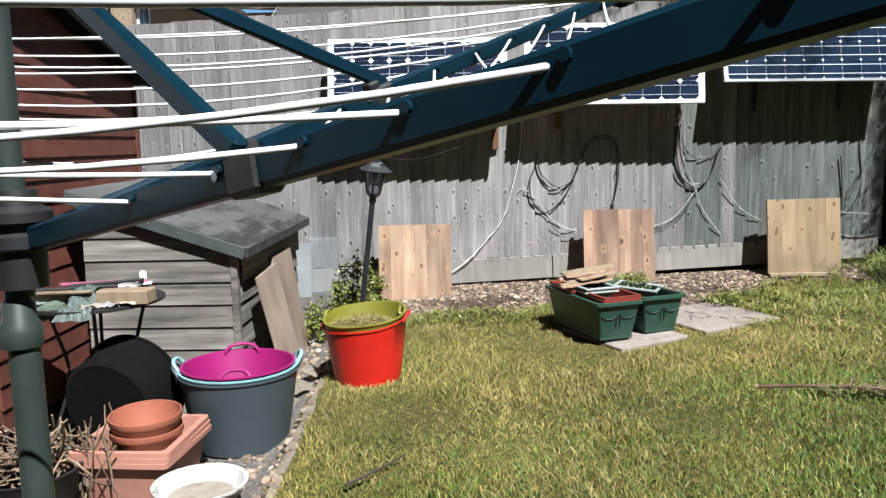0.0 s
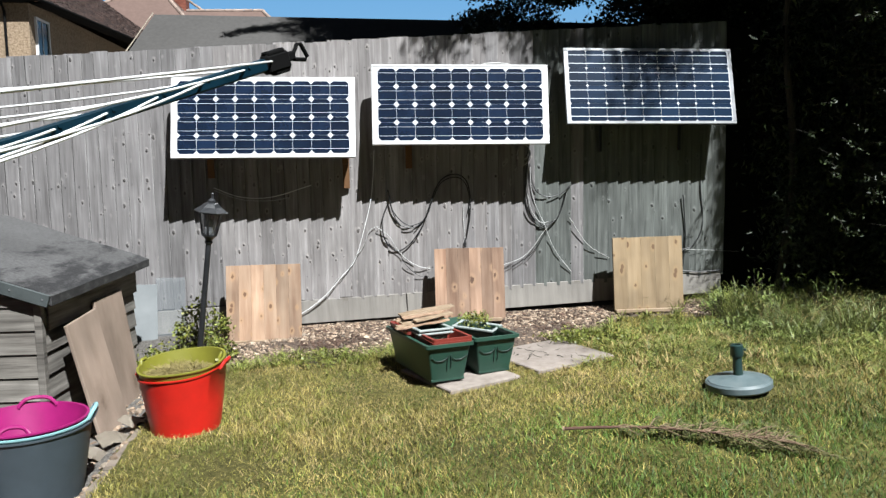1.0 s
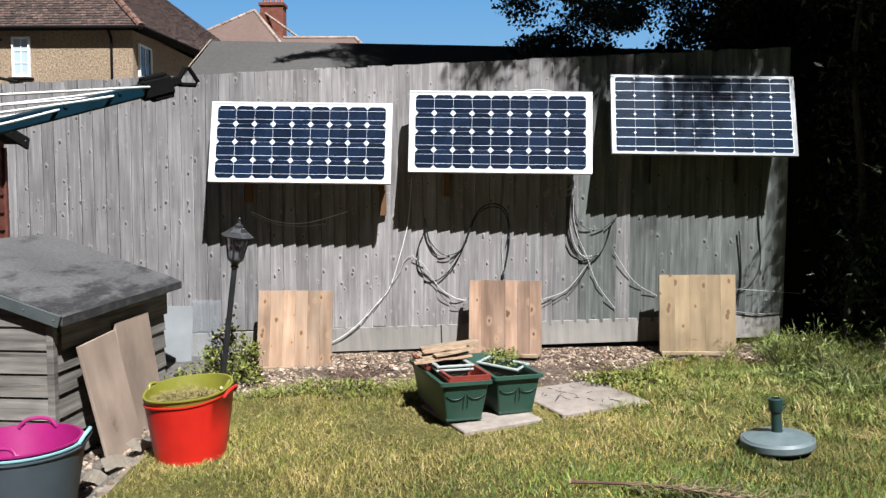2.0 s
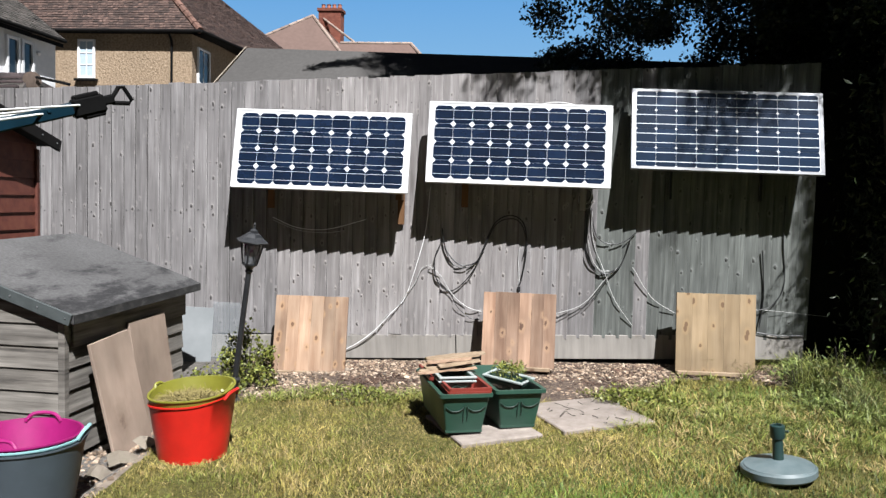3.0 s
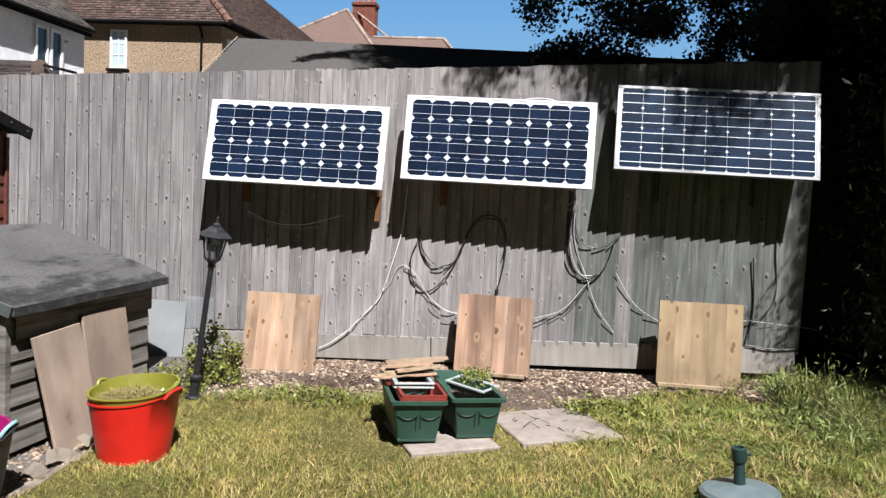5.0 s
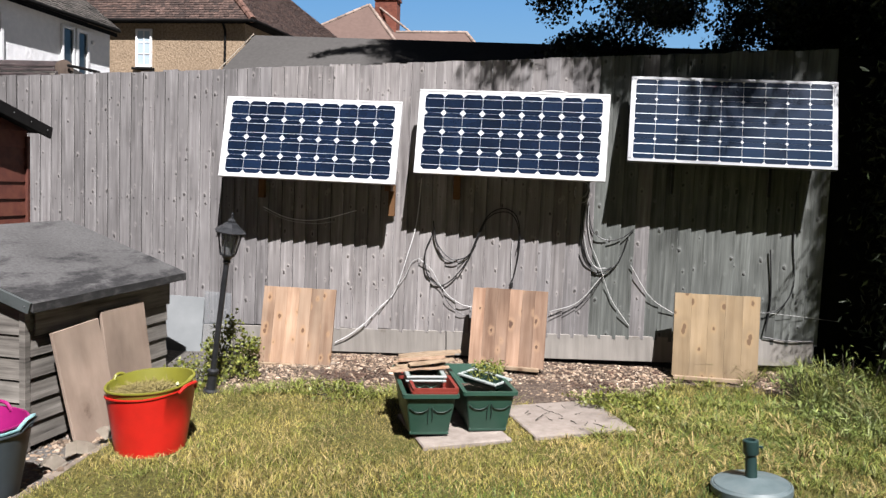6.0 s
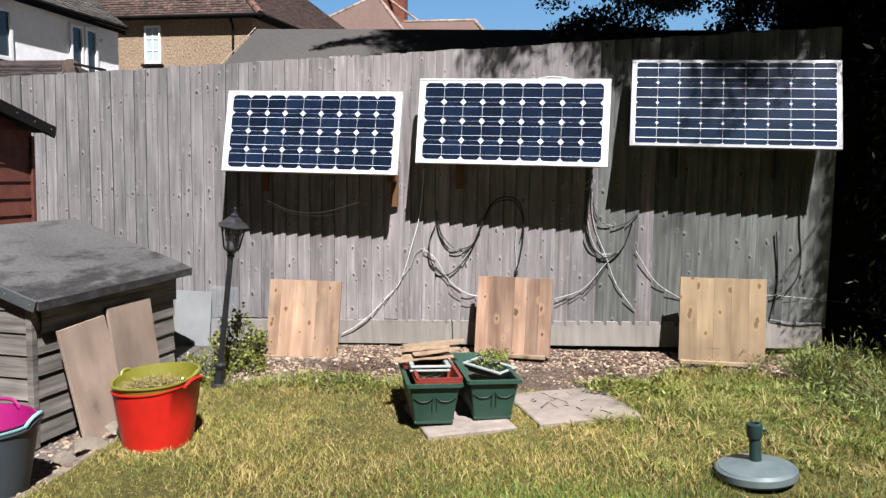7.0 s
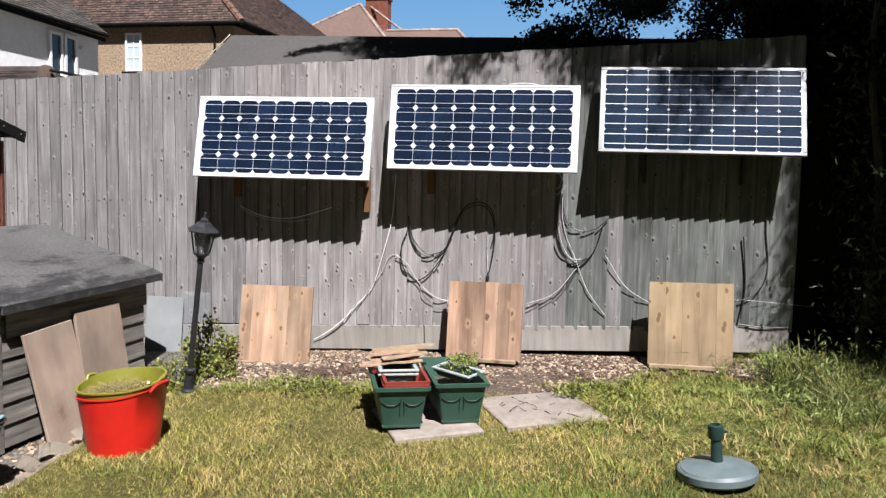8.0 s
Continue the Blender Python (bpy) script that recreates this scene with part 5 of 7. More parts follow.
SH = pose(-0.950, 3.955, -0.120, 0, 0, -3.0)
shed = thing("small_shed", SH, "low weathered grey wooden shed with a felted sloping roof", "shed")
SW, SD, SR = 0.735, 1.17, 0.335            # width, depth, rise per metre to the left
roof_under = lambda u: 0.735 - SR * u
for k in range(9):
    z0 = 0.03 + 0.112 * k
    bm = clipped_board(z0, z0 + 0.118, -SW, 0.0, roof_under, 0.020, -0.050)
    if bm:
        part("board", bm, M_shed, shed)
for k in range(7):
    z0 = 0.03 + 0.112 * k
    z1 = min(z0 + 0.118, 0.735)
    if z1 - z0 > 0.02:
        bm = bmesh.new()
        prof = [(0.0, z0 + 0.003 * (k % 2)), (0.022, z0 + 0.003 * (k % 2)), (0.010, z1), (0.0, z1)]
        a = [bm.verts.new((p, -0.03, q)) for p, q in prof]; b = [bm.verts.new((p, SD, q)) for p, q in prof]
        bm.faces.new(a); bm.faces.new(b[::-1])
        for i in range(4):
            bm.faces.new((a[i], b[i], b[(i + 1) % 4], a[(i + 1) % 4]))
        part("board", bm, M_shed, shed)
part("corner_post", boxed((0.004, -0.050, 0.365), (0.034, 0.040, 0.72), 0.003), M_shed, shed)
part("fascia", boxed((0.026, SD / 2, 0.655), (0.012, SD + 0.02, 0.15), 0.002), M_shed, shed)
part("back_wall", boxed((-SW / 2, SD - 0.01, 0.37), (SW, 0.02, 0.70)), M_shed, shed)
part("side_wall", boxed((-SW + 0.01, SD / 2, 0.47), (0.02, SD - 0.04, 0.90)), M_shed, shed)
part("bearer", boxed((-SW / 2, 0.05, 0.005), (SW, 0.06, 0.05)), M_trimdark, shed)
part("bearer", boxed((-SW / 2, SD - 0.1, 0.005), (SW, 0.06, 0.05)), M_trimdark, shed)


def shed_roof():
    """Roof board with felt folded over its edges, slightly sagging."""
    bm = bmesh.new()
    n, q = 12, 12
    x0, x1, y0, y1 = -SW - 0.06, 0.085, -0.09, SD + 0.11
    top, bot = {}, {}
    for i in range(n + 1):
        for j in range(q + 1):
            u, v = i / n, j / q
            x, y = x0 + (x1 - x0) * u, y0 + (y1 - y0) * v
            z = roof_under(x) + 0.008 + 0.02 * v + 0.004 * noise.noise((x * 4, y * 4, 2)) - (0.006 if u > 0.97 else 0)
            top[i, j] = bm.verts.new((x, y, z + 0.045)); bot[i, j] = bm.verts.new((x, y, z))
    for i in range(n):
        for j in range(q):
            bm.faces.new((top[i, j], top[i + 1, j], top[i + 1, j + 1], top[i, j + 1]))
            bm.faces.new((bot[i, j], bot[i, j + 1], bot[i + 1, j + 1], bot[i + 1, j]))
    for i in range(n):
        bm.faces.new((top[i, 0], bot[i, 0], bot[i + 1, 0], top[i + 1, 0])); bm.faces.new((top[i, q], top[i + 1, q], bot[i + 1, q], bot[i, q]))
    for j in range(q):
        bm.faces.new((top[0, j], top[0, j + 1], bot[0, j + 1], bot[0, j])); bm.faces.new((top[n, j], bot[n, j], bot[n, j + 1], top[n, j + 1])).material_index = 1
    return bm


part("roof", shed_roof(), (M_felt, M_feltedge), shed, "grey felt roof with dark worn patches")
ang = math.atan(SR)
part("bargeboard", boxed(((-SW + 0.02) / 2, -0.098, 0.735 + SR * (SW - 0.02) / 2 + 0.02), ((SW + 0.13) / math.cos(ang), 0.016, 0.058), 0.002, Matrix.Rotation(ang, 3, "Y")), M_greentrim, shed, "grey-green board along the roof edge")
for k in range(6):
    u = -SW + 0.06 + 0.145 * k
    part("nail", rods((u, -0.1085, 0.757 - SR * u), (u, -0.105, 0.757 - SR * u), 0.004, seg=8), M_frame3, shed)


def leaning_board(y, z, w, h, mat, label, x=-0.745, lean=10.5, tilt=0.0):
    ob = part("loose_board", boxed((0, 0, h / 2), (0.018, w, h), 0.003), mat, None, at=Matrix.Translation((x, y, z)) @ Matrix.Rotation(radians(-3), 4, "Z") @ Matrix.Rotation(radians(-lean), 4, "Y") @ Matrix.Rotation(radians(tilt), 4, "X"))
    return tagged(ob, label, "board", "boards leaning on the shed")


leaning_board(4.195, -0.205, 0.365, 0.70, M_oldboard, "sun-bleached brown board leaning on the small shed", -0.715, 11.5, 3.5)
leaning_board(4.62, -0.155, 0.40, 0.68, M_oldboard, "sun-bleached wide board leaning on the small shed beside another", -0.775, 8.0, 1.0)

bm = bmesh.new()
bmesh.ops.create_icosphere(bm, subdivisions=2, radius=1.0)
for v in bm.verts:
    v.co = Vector((v.co.x * 0.06, v.co.y * 0.05, v.co.z * 0.045)) * (1 + 0.3 * noise.noise(v.co * 1.7))
tagged(part("rubble_stone", bm, M_slab, None, at=Matrix.Translation((-0.86, 4.20, -0.135))), "pale rubble stone wedged beside the small shed", "stone")

# ---- red-brown shed ----
big = thing("garden_shed", pose(-1.84, 4.20, -0.12, 0, 0, 90), "red-brown stained garden shed with a dark felted pent roof", "shed")
pent = lambda u: 1.885 - 0.27 * u                        # underside of the roof, falling towards the fence
for k in range(18):
    z0 = 0.035 + 0.107 * k
    bm = clipped_board(z0, z0 + 0.112, -0.85, 0.88, pent, 0.020, 0.0)
    if bm:
        part("board", bm, M_redboard, big)
part("corner_trim", boxed((0.868, -0.018, 0.81), (0.03, 0.03, 1.60), 0.003), M_redboard, big)
part("back_wall", boxed((0.87, 0.62, 0.80), (0.02, 1.2, 1.60)), M_redboard, big)
part("front_wall", boxed((-0.84, 0.62, 1.03), (0.02, 1.2, 2.06)), M_redboard, big)
part("side_wall", boxed((0.0, 1.22, 0.80), (1.7, 0.02, 1.60)), M_redboard, big)
slope = Matrix.Rotation(math.atan(0.27), 3, "Y")
part("roof", boxed((0.01, 0.60, 1.915), (2.0, 1.41, 0.04), 0.004, slope), M_trimdark, big, "dark felted roof")
part("bargeboard", boxed((0.01, -0.112, 1.900), (2.005, 0.018, 0.075), 0.004, slope), M_trimdark, big, "black felted roof edge")
for k in range(13):
    u = -0.93 + 0.155 * k
    part("nail", rods((u, -0.1225, 1.905 - 0.27 * (u - 0.01)), (u, -0.1205, 1.905 - 0.27 * (u - 0.01)), 0.005, seg=8), M_frame3, big)

# ---- rotary airer ----
HUB = Vector((-0.344, 0.892, 1.027))
airer = thing("rotary_airer", (HUB.x, HUB.y, ground_z(HUB.x, HUB.y)), "rotary clothes airer with dark green arms and white lines, opened out", "clothes airer")
base = HUB.z - ground_z(HUB.x, HUB.y)
part("lower_pole", rods((-0.016, 0, -0.02), (-0.016, 0, base - 0.10), 0.0158, seg=24), M_pole, airer, "grey-green lower pole", True)
part("collar", lathed([(0.0158, base - 0.1135), (0.0205, base - 0.112), (0.0215, base - 0.106), (0.0210, base - 0.089), (0.0168, base - 0.084), (0.0160, base - 0.066), (0.0126, base - 0.062), (0.0118, base - 0.050), (0.0, base - 0.049)], 24, (-0.018, 0, 0)), M_pole, airer, smooth=True)
part("upper_pole", rods((-0.014, 0, base - 0.06), (-0.014, 0, base + 0.36), 0.0135, seg=24), M_pole, airer, smooth=True)
part("hub", lathed([(0.012, base - 0.052), (0.024, base - 0.050), (0.025, base - 0.012), (0.032, base - 0.008), (0.032, base + 0.004), (0.026, base + 0.007), (0.026, base + 0.015), (0.033, base + 0.018), (0.033, base + 0.028), (0.022, base + 0.034), (0.02, base + 0.05)], 32, (-0.010, 0, 0)), M_black, airer, smooth=True)
part("top_hub", lathed([(0.02, base + 0.285), (0.034, base + 0.29), (0.034, base + 0.335), (0.02, base + 0.345), (0.0, base + 0.37)], 24), M_black, airer, smooth=True)
ARMS = [(-45.0, 0.170, 0.425), (45.0, 0.332, 0.49), (135.0, 0.30, 0.47), (-135.0, 0.25, 0.47)]      # bearing, rise per metre, where the strut joins
RADII = [0.272, 0.406, 0.50, 0.586, 0.678, 0.766, 0.857, 0.945, 1.035, 1.10]
WOUND = {0: (0.25, 0.0), 1: (0.45, 0.01), 2: (0.55, 0.03), 3: (0.75, 0.03), 4: (0.50, 0.03), 5: (0.90, 0.03)}      # where lines end on the last arm, and their sag

DRAWN_IN = {5: (0.50, 0.030), 6: (0.53, 0.035), 7: (0.64, 0.030), 8: (0.70, 0.012), 9: (0.86, 0.002)}      # the outer lines are drawn in on the first arm


def arm_point(k, r, drop=0.0):
    a, s = radians(ARMS[k][0]), ARMS[k][1]
    return Vector((r * math.cos(a), r * math.sin(a), base + r * s - drop))


for k, (bearing, rise, joint) in enumerate(ARMS):
    a = radians(bearing)
    d = Vector((math.cos(a), math.sin(a), rise)).normalized()
    m = Matrix.Rotation(a, 4, "Z") @ Matrix.Rotation(-math.atan(rise), 4, "Y")
    m.translation = (0, 0, base)
    L = 1.106 * math.sqrt(1 + rise * rise)
    arm = part("arm", boxed((L / 2 + 0.01, 0, -0.002), (L - 0.02, 0.018, 0.0245), 0.003), M_airer, airer, at=m)
    bm = boxed((L - 0.004, 0, -0.003), (0.060, 0.026, 0.036), 0.005)
    box(bm, (L - 0.004, 0, 0.016), (0.046, 0.022, 0.010), 0.003)
    box(bm, (L + 0.002, 0, -0.020), (0.040, 0.020, 0.012), 0.003)
    box(bm, (L + 0.034, 0, 0.0), (0.022, 0.014, 0.018), 0.003)
    part("end_cap", bm, M_coal, arm, "black plastic end cap with a loop")
    loop = [(L + 0.040, 0, -0.001), (L + 0.060, 0, 0.018), (L + 0.069, 0, 0.017), (L + 0.078, 0, -0.011), (L + 0.071, 0, -0.015), (L + 0.040, 0, -0.007)]
    part("end_loop", tubed(loop, 0.0042, 8), M_coal, arm, smooth=True)
    bm = boxed((joint + 0.012, 0, -0.003), (0.040, 0.0225, 0.029), 0.004)
    box(bm, (joint, 0, 0.014), (0.020, 0.020, 0.012), 0.003)
    part("clamp", bm, M_black, arm)
    part("bolt", rods((joint - 0.018, -0.0115, 0.0), (joint - 0.018, 0.0115, 0.0), 0.0035, seg=10), M_frame3, arm)
    for r in RADII:
        q = r * math.sqrt(1 + rise * rise)
        part("line_guide", rods((q, -0.0115, 0.004), (q, 0.0115, 0.004), 0.0032, seg=10), M_airer, arm)
    p1 = arm_point(k, joint) + Vector((0, 0, 0.010))
    p0 = Vector((-0.014 + 0.012 * math.cos(a), 0.012 * math.sin(a), base + 0.31))
    q = (p1 - p0)
    sm = Matrix.Translation((p0 + p1) / 2) @ Matrix.Rotation(a, 4, "Z") @ Matrix.Rotation(math.atan2(-q.z, math.hypot(q.x, q.y)), 4, "Y")
    part("strut", boxed((0, 0, 0), (q.length, 0.012, 0.019), 0.003), M_airer, airer, at=sm)
for k in range(4):
    for i, r in enumerate(RADII):
        rr = random.Random(k * 20 + i)
        r_far, hang = {0: DRAWN_IN, 3: WOUND}.get(k, {}).get(i, (r, None))
        a, b = arm_point(k, r_far), arm_point((k + 1) % 4, r)
        side = (b - a).normalized() * 0.012
        sag = (0.02 + 0.035 * rr.random()) * r if hang is None else hang
        pts = [(a + side).lerp(b - side, u / 12) - Vector((0, 0, sag * 4 * (u / 12) * (1 - u / 12))) for u in range(13)]
        part("washing_line", tubed(pts, 0.0020, 10), M_cord, airer, smooth=True)

# ---- leaning garden lamp ----
lamp = thing("garden_lamp", pose(-0.462, 4.905, ground_z(-0.455, 4.905) - 0.004, 3.5, 8.0, 0), "dark metal lantern on a leaning post in the flower bed", "garden lamp")
part("foot", lathed([(0.045, 0), (0.045, 0.02), (0.03, 0.03), (0.026, 0.12), (0.034, 0.13), (0.034, 0.15), (0.021, 0.16), (0.0, 0.16)], 20), M_lamp, lamp, smooth=True)
part("post", rods((0, 0, 0.1), (0, 0, 0.83), 0.0175, 0.0165, 16), M_lamp, lamp, smooth=True)
part("neck", lathed([(0.017, 0.81), (0.024, 0.82), (0.02, 0.835), (0.03, 0.85), (0.045, 0.862), (0.045, 0.87), (0.0, 0.87)], 20), M_lamp, lamp, smooth=True)
lan = part("lantern_frame", bmesh.new(), M_lamp, lamp)
bm = bmesh.new()
for k in range(6):
    a = 2 * math.pi * (k + 0.5) / 6
    tube(bm, [(0.043 * math.cos(a), 0.043 * math.sin(a), 0.868), (0.068 * math.cos(a), 0.068 * math.sin(a), 1.0)], 0.0055, 6)
lathe(bm, [(0.072, 0.995), (0.078, 1.0), (0.078, 1.008), (0.06, 1.008)], 6)
bm2 = finish("lantern_frame", bm, M_lamp)
lan.data = bm2
bm = bmesh.new()
lathe(bm, [(0.04, 0.872), (0.062, 0.996), (0.058, 0.996), (0.037, 0.874)], 6)
part("lantern_glass", bm, m_lampglass, lan, "smoked glass panes")
part("bulb", lathed([(0.012, 0.87), (0.018, 0.91), (0.014, 0.945), (0.0, 0.952)], 12), M_whitepaint, lan, smooth=True)
part("lantern_roof", lathed([(0.098, 1.0), (0.10, 1.006), (0.062, 1.032), (0.040, 1.052), (0.026, 1.058), (0.024, 1.07), (0.009, 1.082), (0.006, 1.10), (0.009, 1.108), (0.0, 1.12)], 6), M_lamp, lamp)

# ---- loose sheets, cards, edging ----
tagged(part("loose_sheet", boxed((0, 0, 0.235), (0.27, 0.006, 0.47), 0.001), M_sheet, None, at=pose(-1.005, 5.575, -0.03, -6, 1, 2)), "pale grey plastic sheet propped against the fence", "plastic sheet", "plastic sheets")
tagged(part("loose_sheet", boxed((0, 0, 0.25), (0.20, 0.004, 0.49), 0.001), m_clearsheet, None, at=pose(-0.79, 5.64, -0.02, -2.5, 1, 0)), "clear cloudy plastic sheet propped against the fence", "plastic sheet", "plastic sheets")
for k, (x, y, rz, w, d) in enumerate(((-0.625, 3.93, 35, 0.20, 0.13), (-0.68, 3.76, 10, 0.13, 0.10), (-0.60, 4.14, 60, 0.18, 0.11))):
    bm = bmesh.new()
    v = [bm.verts.new((w * (i / 4 - 0.5), d * (j - 0.5), 0.02 * math.sin(i * 1.3) + 0.012 * j)) for j in range(2) for i in range(5)]
    for i in range(4):
        bm.faces.new((v[i], v[i + 1], v[i + 6], v[i + 5]))
    bmesh.ops.solidify(bm, geom=bm.faces[:], thickness=0.004)
    tagged(part("stone_flake", bm, M_card, None, at=pose(x, y, ground_z(x, y) + 0.02, 6, 4, rz)), "flat pale sandstone flake on the gravel", "stone", "stone flakes")
edging = thing("edging", (-0.555, 2.0, 0), "row of worn stone edging between lawn and gravel", "edging", kind="structure")
rng = random.Random(8)
y = 0.0
while y < 2.95:
    L = rng.uniform(0.20, 0.42)
    bm = boxed((0, 0, 0), (0.05, L - 0.01, 0.09), 0.008)
    for v in bm.verts:
        v.co += Vector((rng.uniform(-1, 1), rng.uniform(-1, 1), rng.uniform(-1, 1))) * 0.004
    yy = y + L / 2
    part("edging_stone", bm, M_edge, edging, at=Matrix.Translation((rng.uniform(-0.006, 0.006), yy, ground_z(-0.5, 2.0 + yy) - 0.052)) @ Matrix.Rotation(rng.uniform(-0.03, 0.03), 4, "Z"))
    y += L

# ---- table with clutter ----
TZ = 0.475
tb = thing("garden_table", (-1.44, 3.47, ground_z(-1.44, 3.47)), "small round black metal garden table covered with odds and ends", "table")
h = TZ - ground_z(-1.44, 3.47)
part("tabletop", lathed([(0.0, h - 0.012), (0.27, h - 0.012), (0.285, h - 0.008), (0.285, h + 0.004), (0.275, h + 0.006), (0.0, h)], 40), M_blackmetal, tb, smooth=True)
for k in range(4):
    a = radians(20 + 90 * k)
    c, s_ = math.cos(a), math.sin(a)
    part("leg", tubed(smooth_path([(0.20 * c, 0.20 * s_, h - 0.01), (0.17 * c, 0.17 * s_, h - 0.12), (0.13 * c, 0.13 * s_, h * 0.5), (0.19 * c, 0.19 * s_, 0.1), (0.24 * c, 0.24 * s_, 0.0)], 5), 0.008, 8), M_blackmetal, tb, smooth=True)
part("ring", tubed([(0.135 * math.cos(w), 0.135 * math.sin(w), h * 0.5) for w in [2 * math.pi * k / 24 for k in range(25)]], 0.006, 8), M_blackmetal, tb, smooth=True)
tagged(part("wood_block", boxed((0, 0, 0.03), (0.54, 0.10, 0.058), 0.004), M_palewood, None, at=pose(-1.42, 3.36, TZ + 0.006, 0, 0, -3)), "pale length of planed timber lying on the table", "wood block")


def draped_film():
    """Thin crumpled film that hangs over the timber and the table's edge."""
    way = smooth_path([(3.405, 0.072), (3.36, 0.076), (3.305, 0.072), (3.285, 0.045), (3.262, 0.014), (3.21, 0.010), (3.172, -0.03)], 4)
    bm = bmesh.new()
    n = 14
    rows = []
    for a, (y, z) in enumerate([(p[0], p[1]) for p in way]):
        f = a / (len(way) - 1)
        wide = 0.03 + 0.045 * f
        rows.append([bm.verts.new((-1.41 + wide * (2 * k / n - 1) + 0.012 * noise.noise((k * 0.7, a * 0.35, 2)), y - 0.006 * f * (1 + noise.noise((k * 0.8, a * 0.3, 5))), z + 0.014 * abs(noise.noise((k * 0.9, a * 0.5, 9))))) for k in range(n + 1)])
    for p_, q_ in zip(rows, rows[1:]):
        for k in range(n):
            bm.faces.new((p_[k], p_[k + 1], q_[k + 1], q_[k]))
    bmesh.ops.solidify(bm, geom=bm.faces[:], thickness=0.0008)
    tagged(part("plastic_film", bm, M_greytray, None, at=Matrix.Translation((0, 0, TZ)), smooth=False), "crumpled grey-green plastic film draped over the table's edge", "plastic film")


draped_film()
tagged(part("rag", lathed([(0.05, 0.0), (0.062, -0.026), (0.05, 0.02), (0.025, 0.034), (0.0, 0.03)], 14, squash=lambda x, y, z: (x * 1.2 + 0.01 * math.sin(40 * y), y * 0.7, z + 0.012 * math.sin(50 * x))), M_cloth, None, at=Matrix.Translation((-1.545, 3.265, TZ - 0.005)), smooth=True), "crumpled grey-green rag on the table", "rag")
for x, y, a, mat, lab in ((-1.24, 3.295, 10, M_card, "torn scrap of brown packaging"), (-1.30, 3.27, -25, M_sheet, "crumpled pale wrapper"), (-1.20, 3.35, 60, M_card, "torn scrap of brown packaging"), (-1.36, 3.25, 35, M_card, "torn scrap of brown packaging")):
    bm = bmesh.new()
    bmesh.ops.create_grid(bm, x_segments=6, y_segments=4, size=1.0)
    for v in bm.verts:
        v.co = Vector((v.co.x * 0.042, v.co.y * 0.022, 0.012 + 0.022 * noise.noise((v.co.x * 2.1 + x * 9, v.co.y * 2.3, a))))
    bmesh.ops.solidify(bm, geom=bm.faces[:], thickness=0.001)
    tagged(part("packaging_scrap", bm, mat, None, at=pose(x, y, TZ + 0.006, 0, 0, a)), lab + " on the table", "packaging", "scraps on the table")
tagged(part("hand_tool", rods((-0.06, 0, 0), (0.06, 0, 0), 0.006, 0.005, 10), M_bluepl, None, at=pose(-1.63, 3.30, TZ + 0.014, 0, -4, 28), smooth=True), "blue plastic-handled tool lying on the table", "tool")
bt = thing("spray_bottle", (-1.225, 3.46, TZ + 0.006), "small white bottle with a pink collar", "bottle")
part("bottle_body", lathed([(0.018, 0.0), (0.021, 0.005), (0.021, 0.07), (0.012, 0.085), (0.0, 0.085)], 16), M_whitepaint, bt, smooth=True)
part("collar", lathed([(0.021, 0.045), (0.0225, 0.047), (0.0225, 0.075), (0.016, 0.080), (0.013, 0.084)], 16), M_pink, bt, smooth=True)
part("cap", lathed([(0.015, 0.083), (0.015, 0.11), (0.009, 0.118), (0.0, 0.118)], 16), M_whitepaint, bt, smooth=True)
for k, (x, y, z, a, L, mat, lab) in enumerate(((-1.36, 3.40, 0.085, 8, 0.30, M_black, "black-handled garden tool"), (-1.45, 3.43, 0.08, 2, 0.22, M_pink, "pink-handled garden tool"), (-1.55, 3.52, 0.03, -14, 0.28, M_twig, "short brown stick"),
                                          (-1.48, 3.36, 0.072, 12, 0.34, M_blackmetal, "thin black rod"))):
    bm = rods((-L / 2, 0, 0), (L / 2, 0, 0), 0.009, 0.006, 10)
    box(bm, (L / 2 - 0.04, 0, 0), (0.09, 0.022, 0.014), 0.004)
    tagged(part("hand_tool", bm, mat, None, at=pose(x, y, TZ + z, 0, -3 + k, a), smooth=False), lab + " lying on the table", "tool", "tools on the table")
for k, (x, y, z, a, L, w, mat, lab) in enumerate(((-1.50, 3.30, 0.066, -8, 0.26, 0.03, M_palewood, "thin pale wooden lath"), (-1.30, 3.42, 0.066, 14, 0.24, 0.035, M_whitepaint, "white plastic strip"),
                                                  (-1.42, 3.46, 0.07, -3, 0.34, 0.02, M_oldboard, "narrow grey lath"), (-1.56, 3.36, 0.012, 40, 0.16, 0.05, M_greytray, "grey-green plastic strip"))):
    tagged(part("lath", boxed((0, 0, 0), (L, w, 0.008), 0.001), mat, None, at=pose(x, y, TZ + z + 0.004 * k, 2, -2, a)), lab + " lying among clutter on the table", "strip", "strips on the table")
tagged(part("plastic_bag", lathed([(0.05, 0.0), (0.062, 0.018), (0.05, 0.04), (0.02, 0.052), (0.0, 0.046)], 18, squash=lambda x, y, z: (x * 1.3 + 0.008 * math.sin(70 * z + 30 * y), y * 0.9 + 0.008 * math.sin(45 * x), z * (1 + 0.35 * math.sin(60 * x) * math.cos(50 * y)))), M_palerim, None,
            at=Matrix.Translation((-1.34, 3.50, TZ + 0.005)), smooth=True), "crumpled pale plastic bag on the table", "plastic bag")

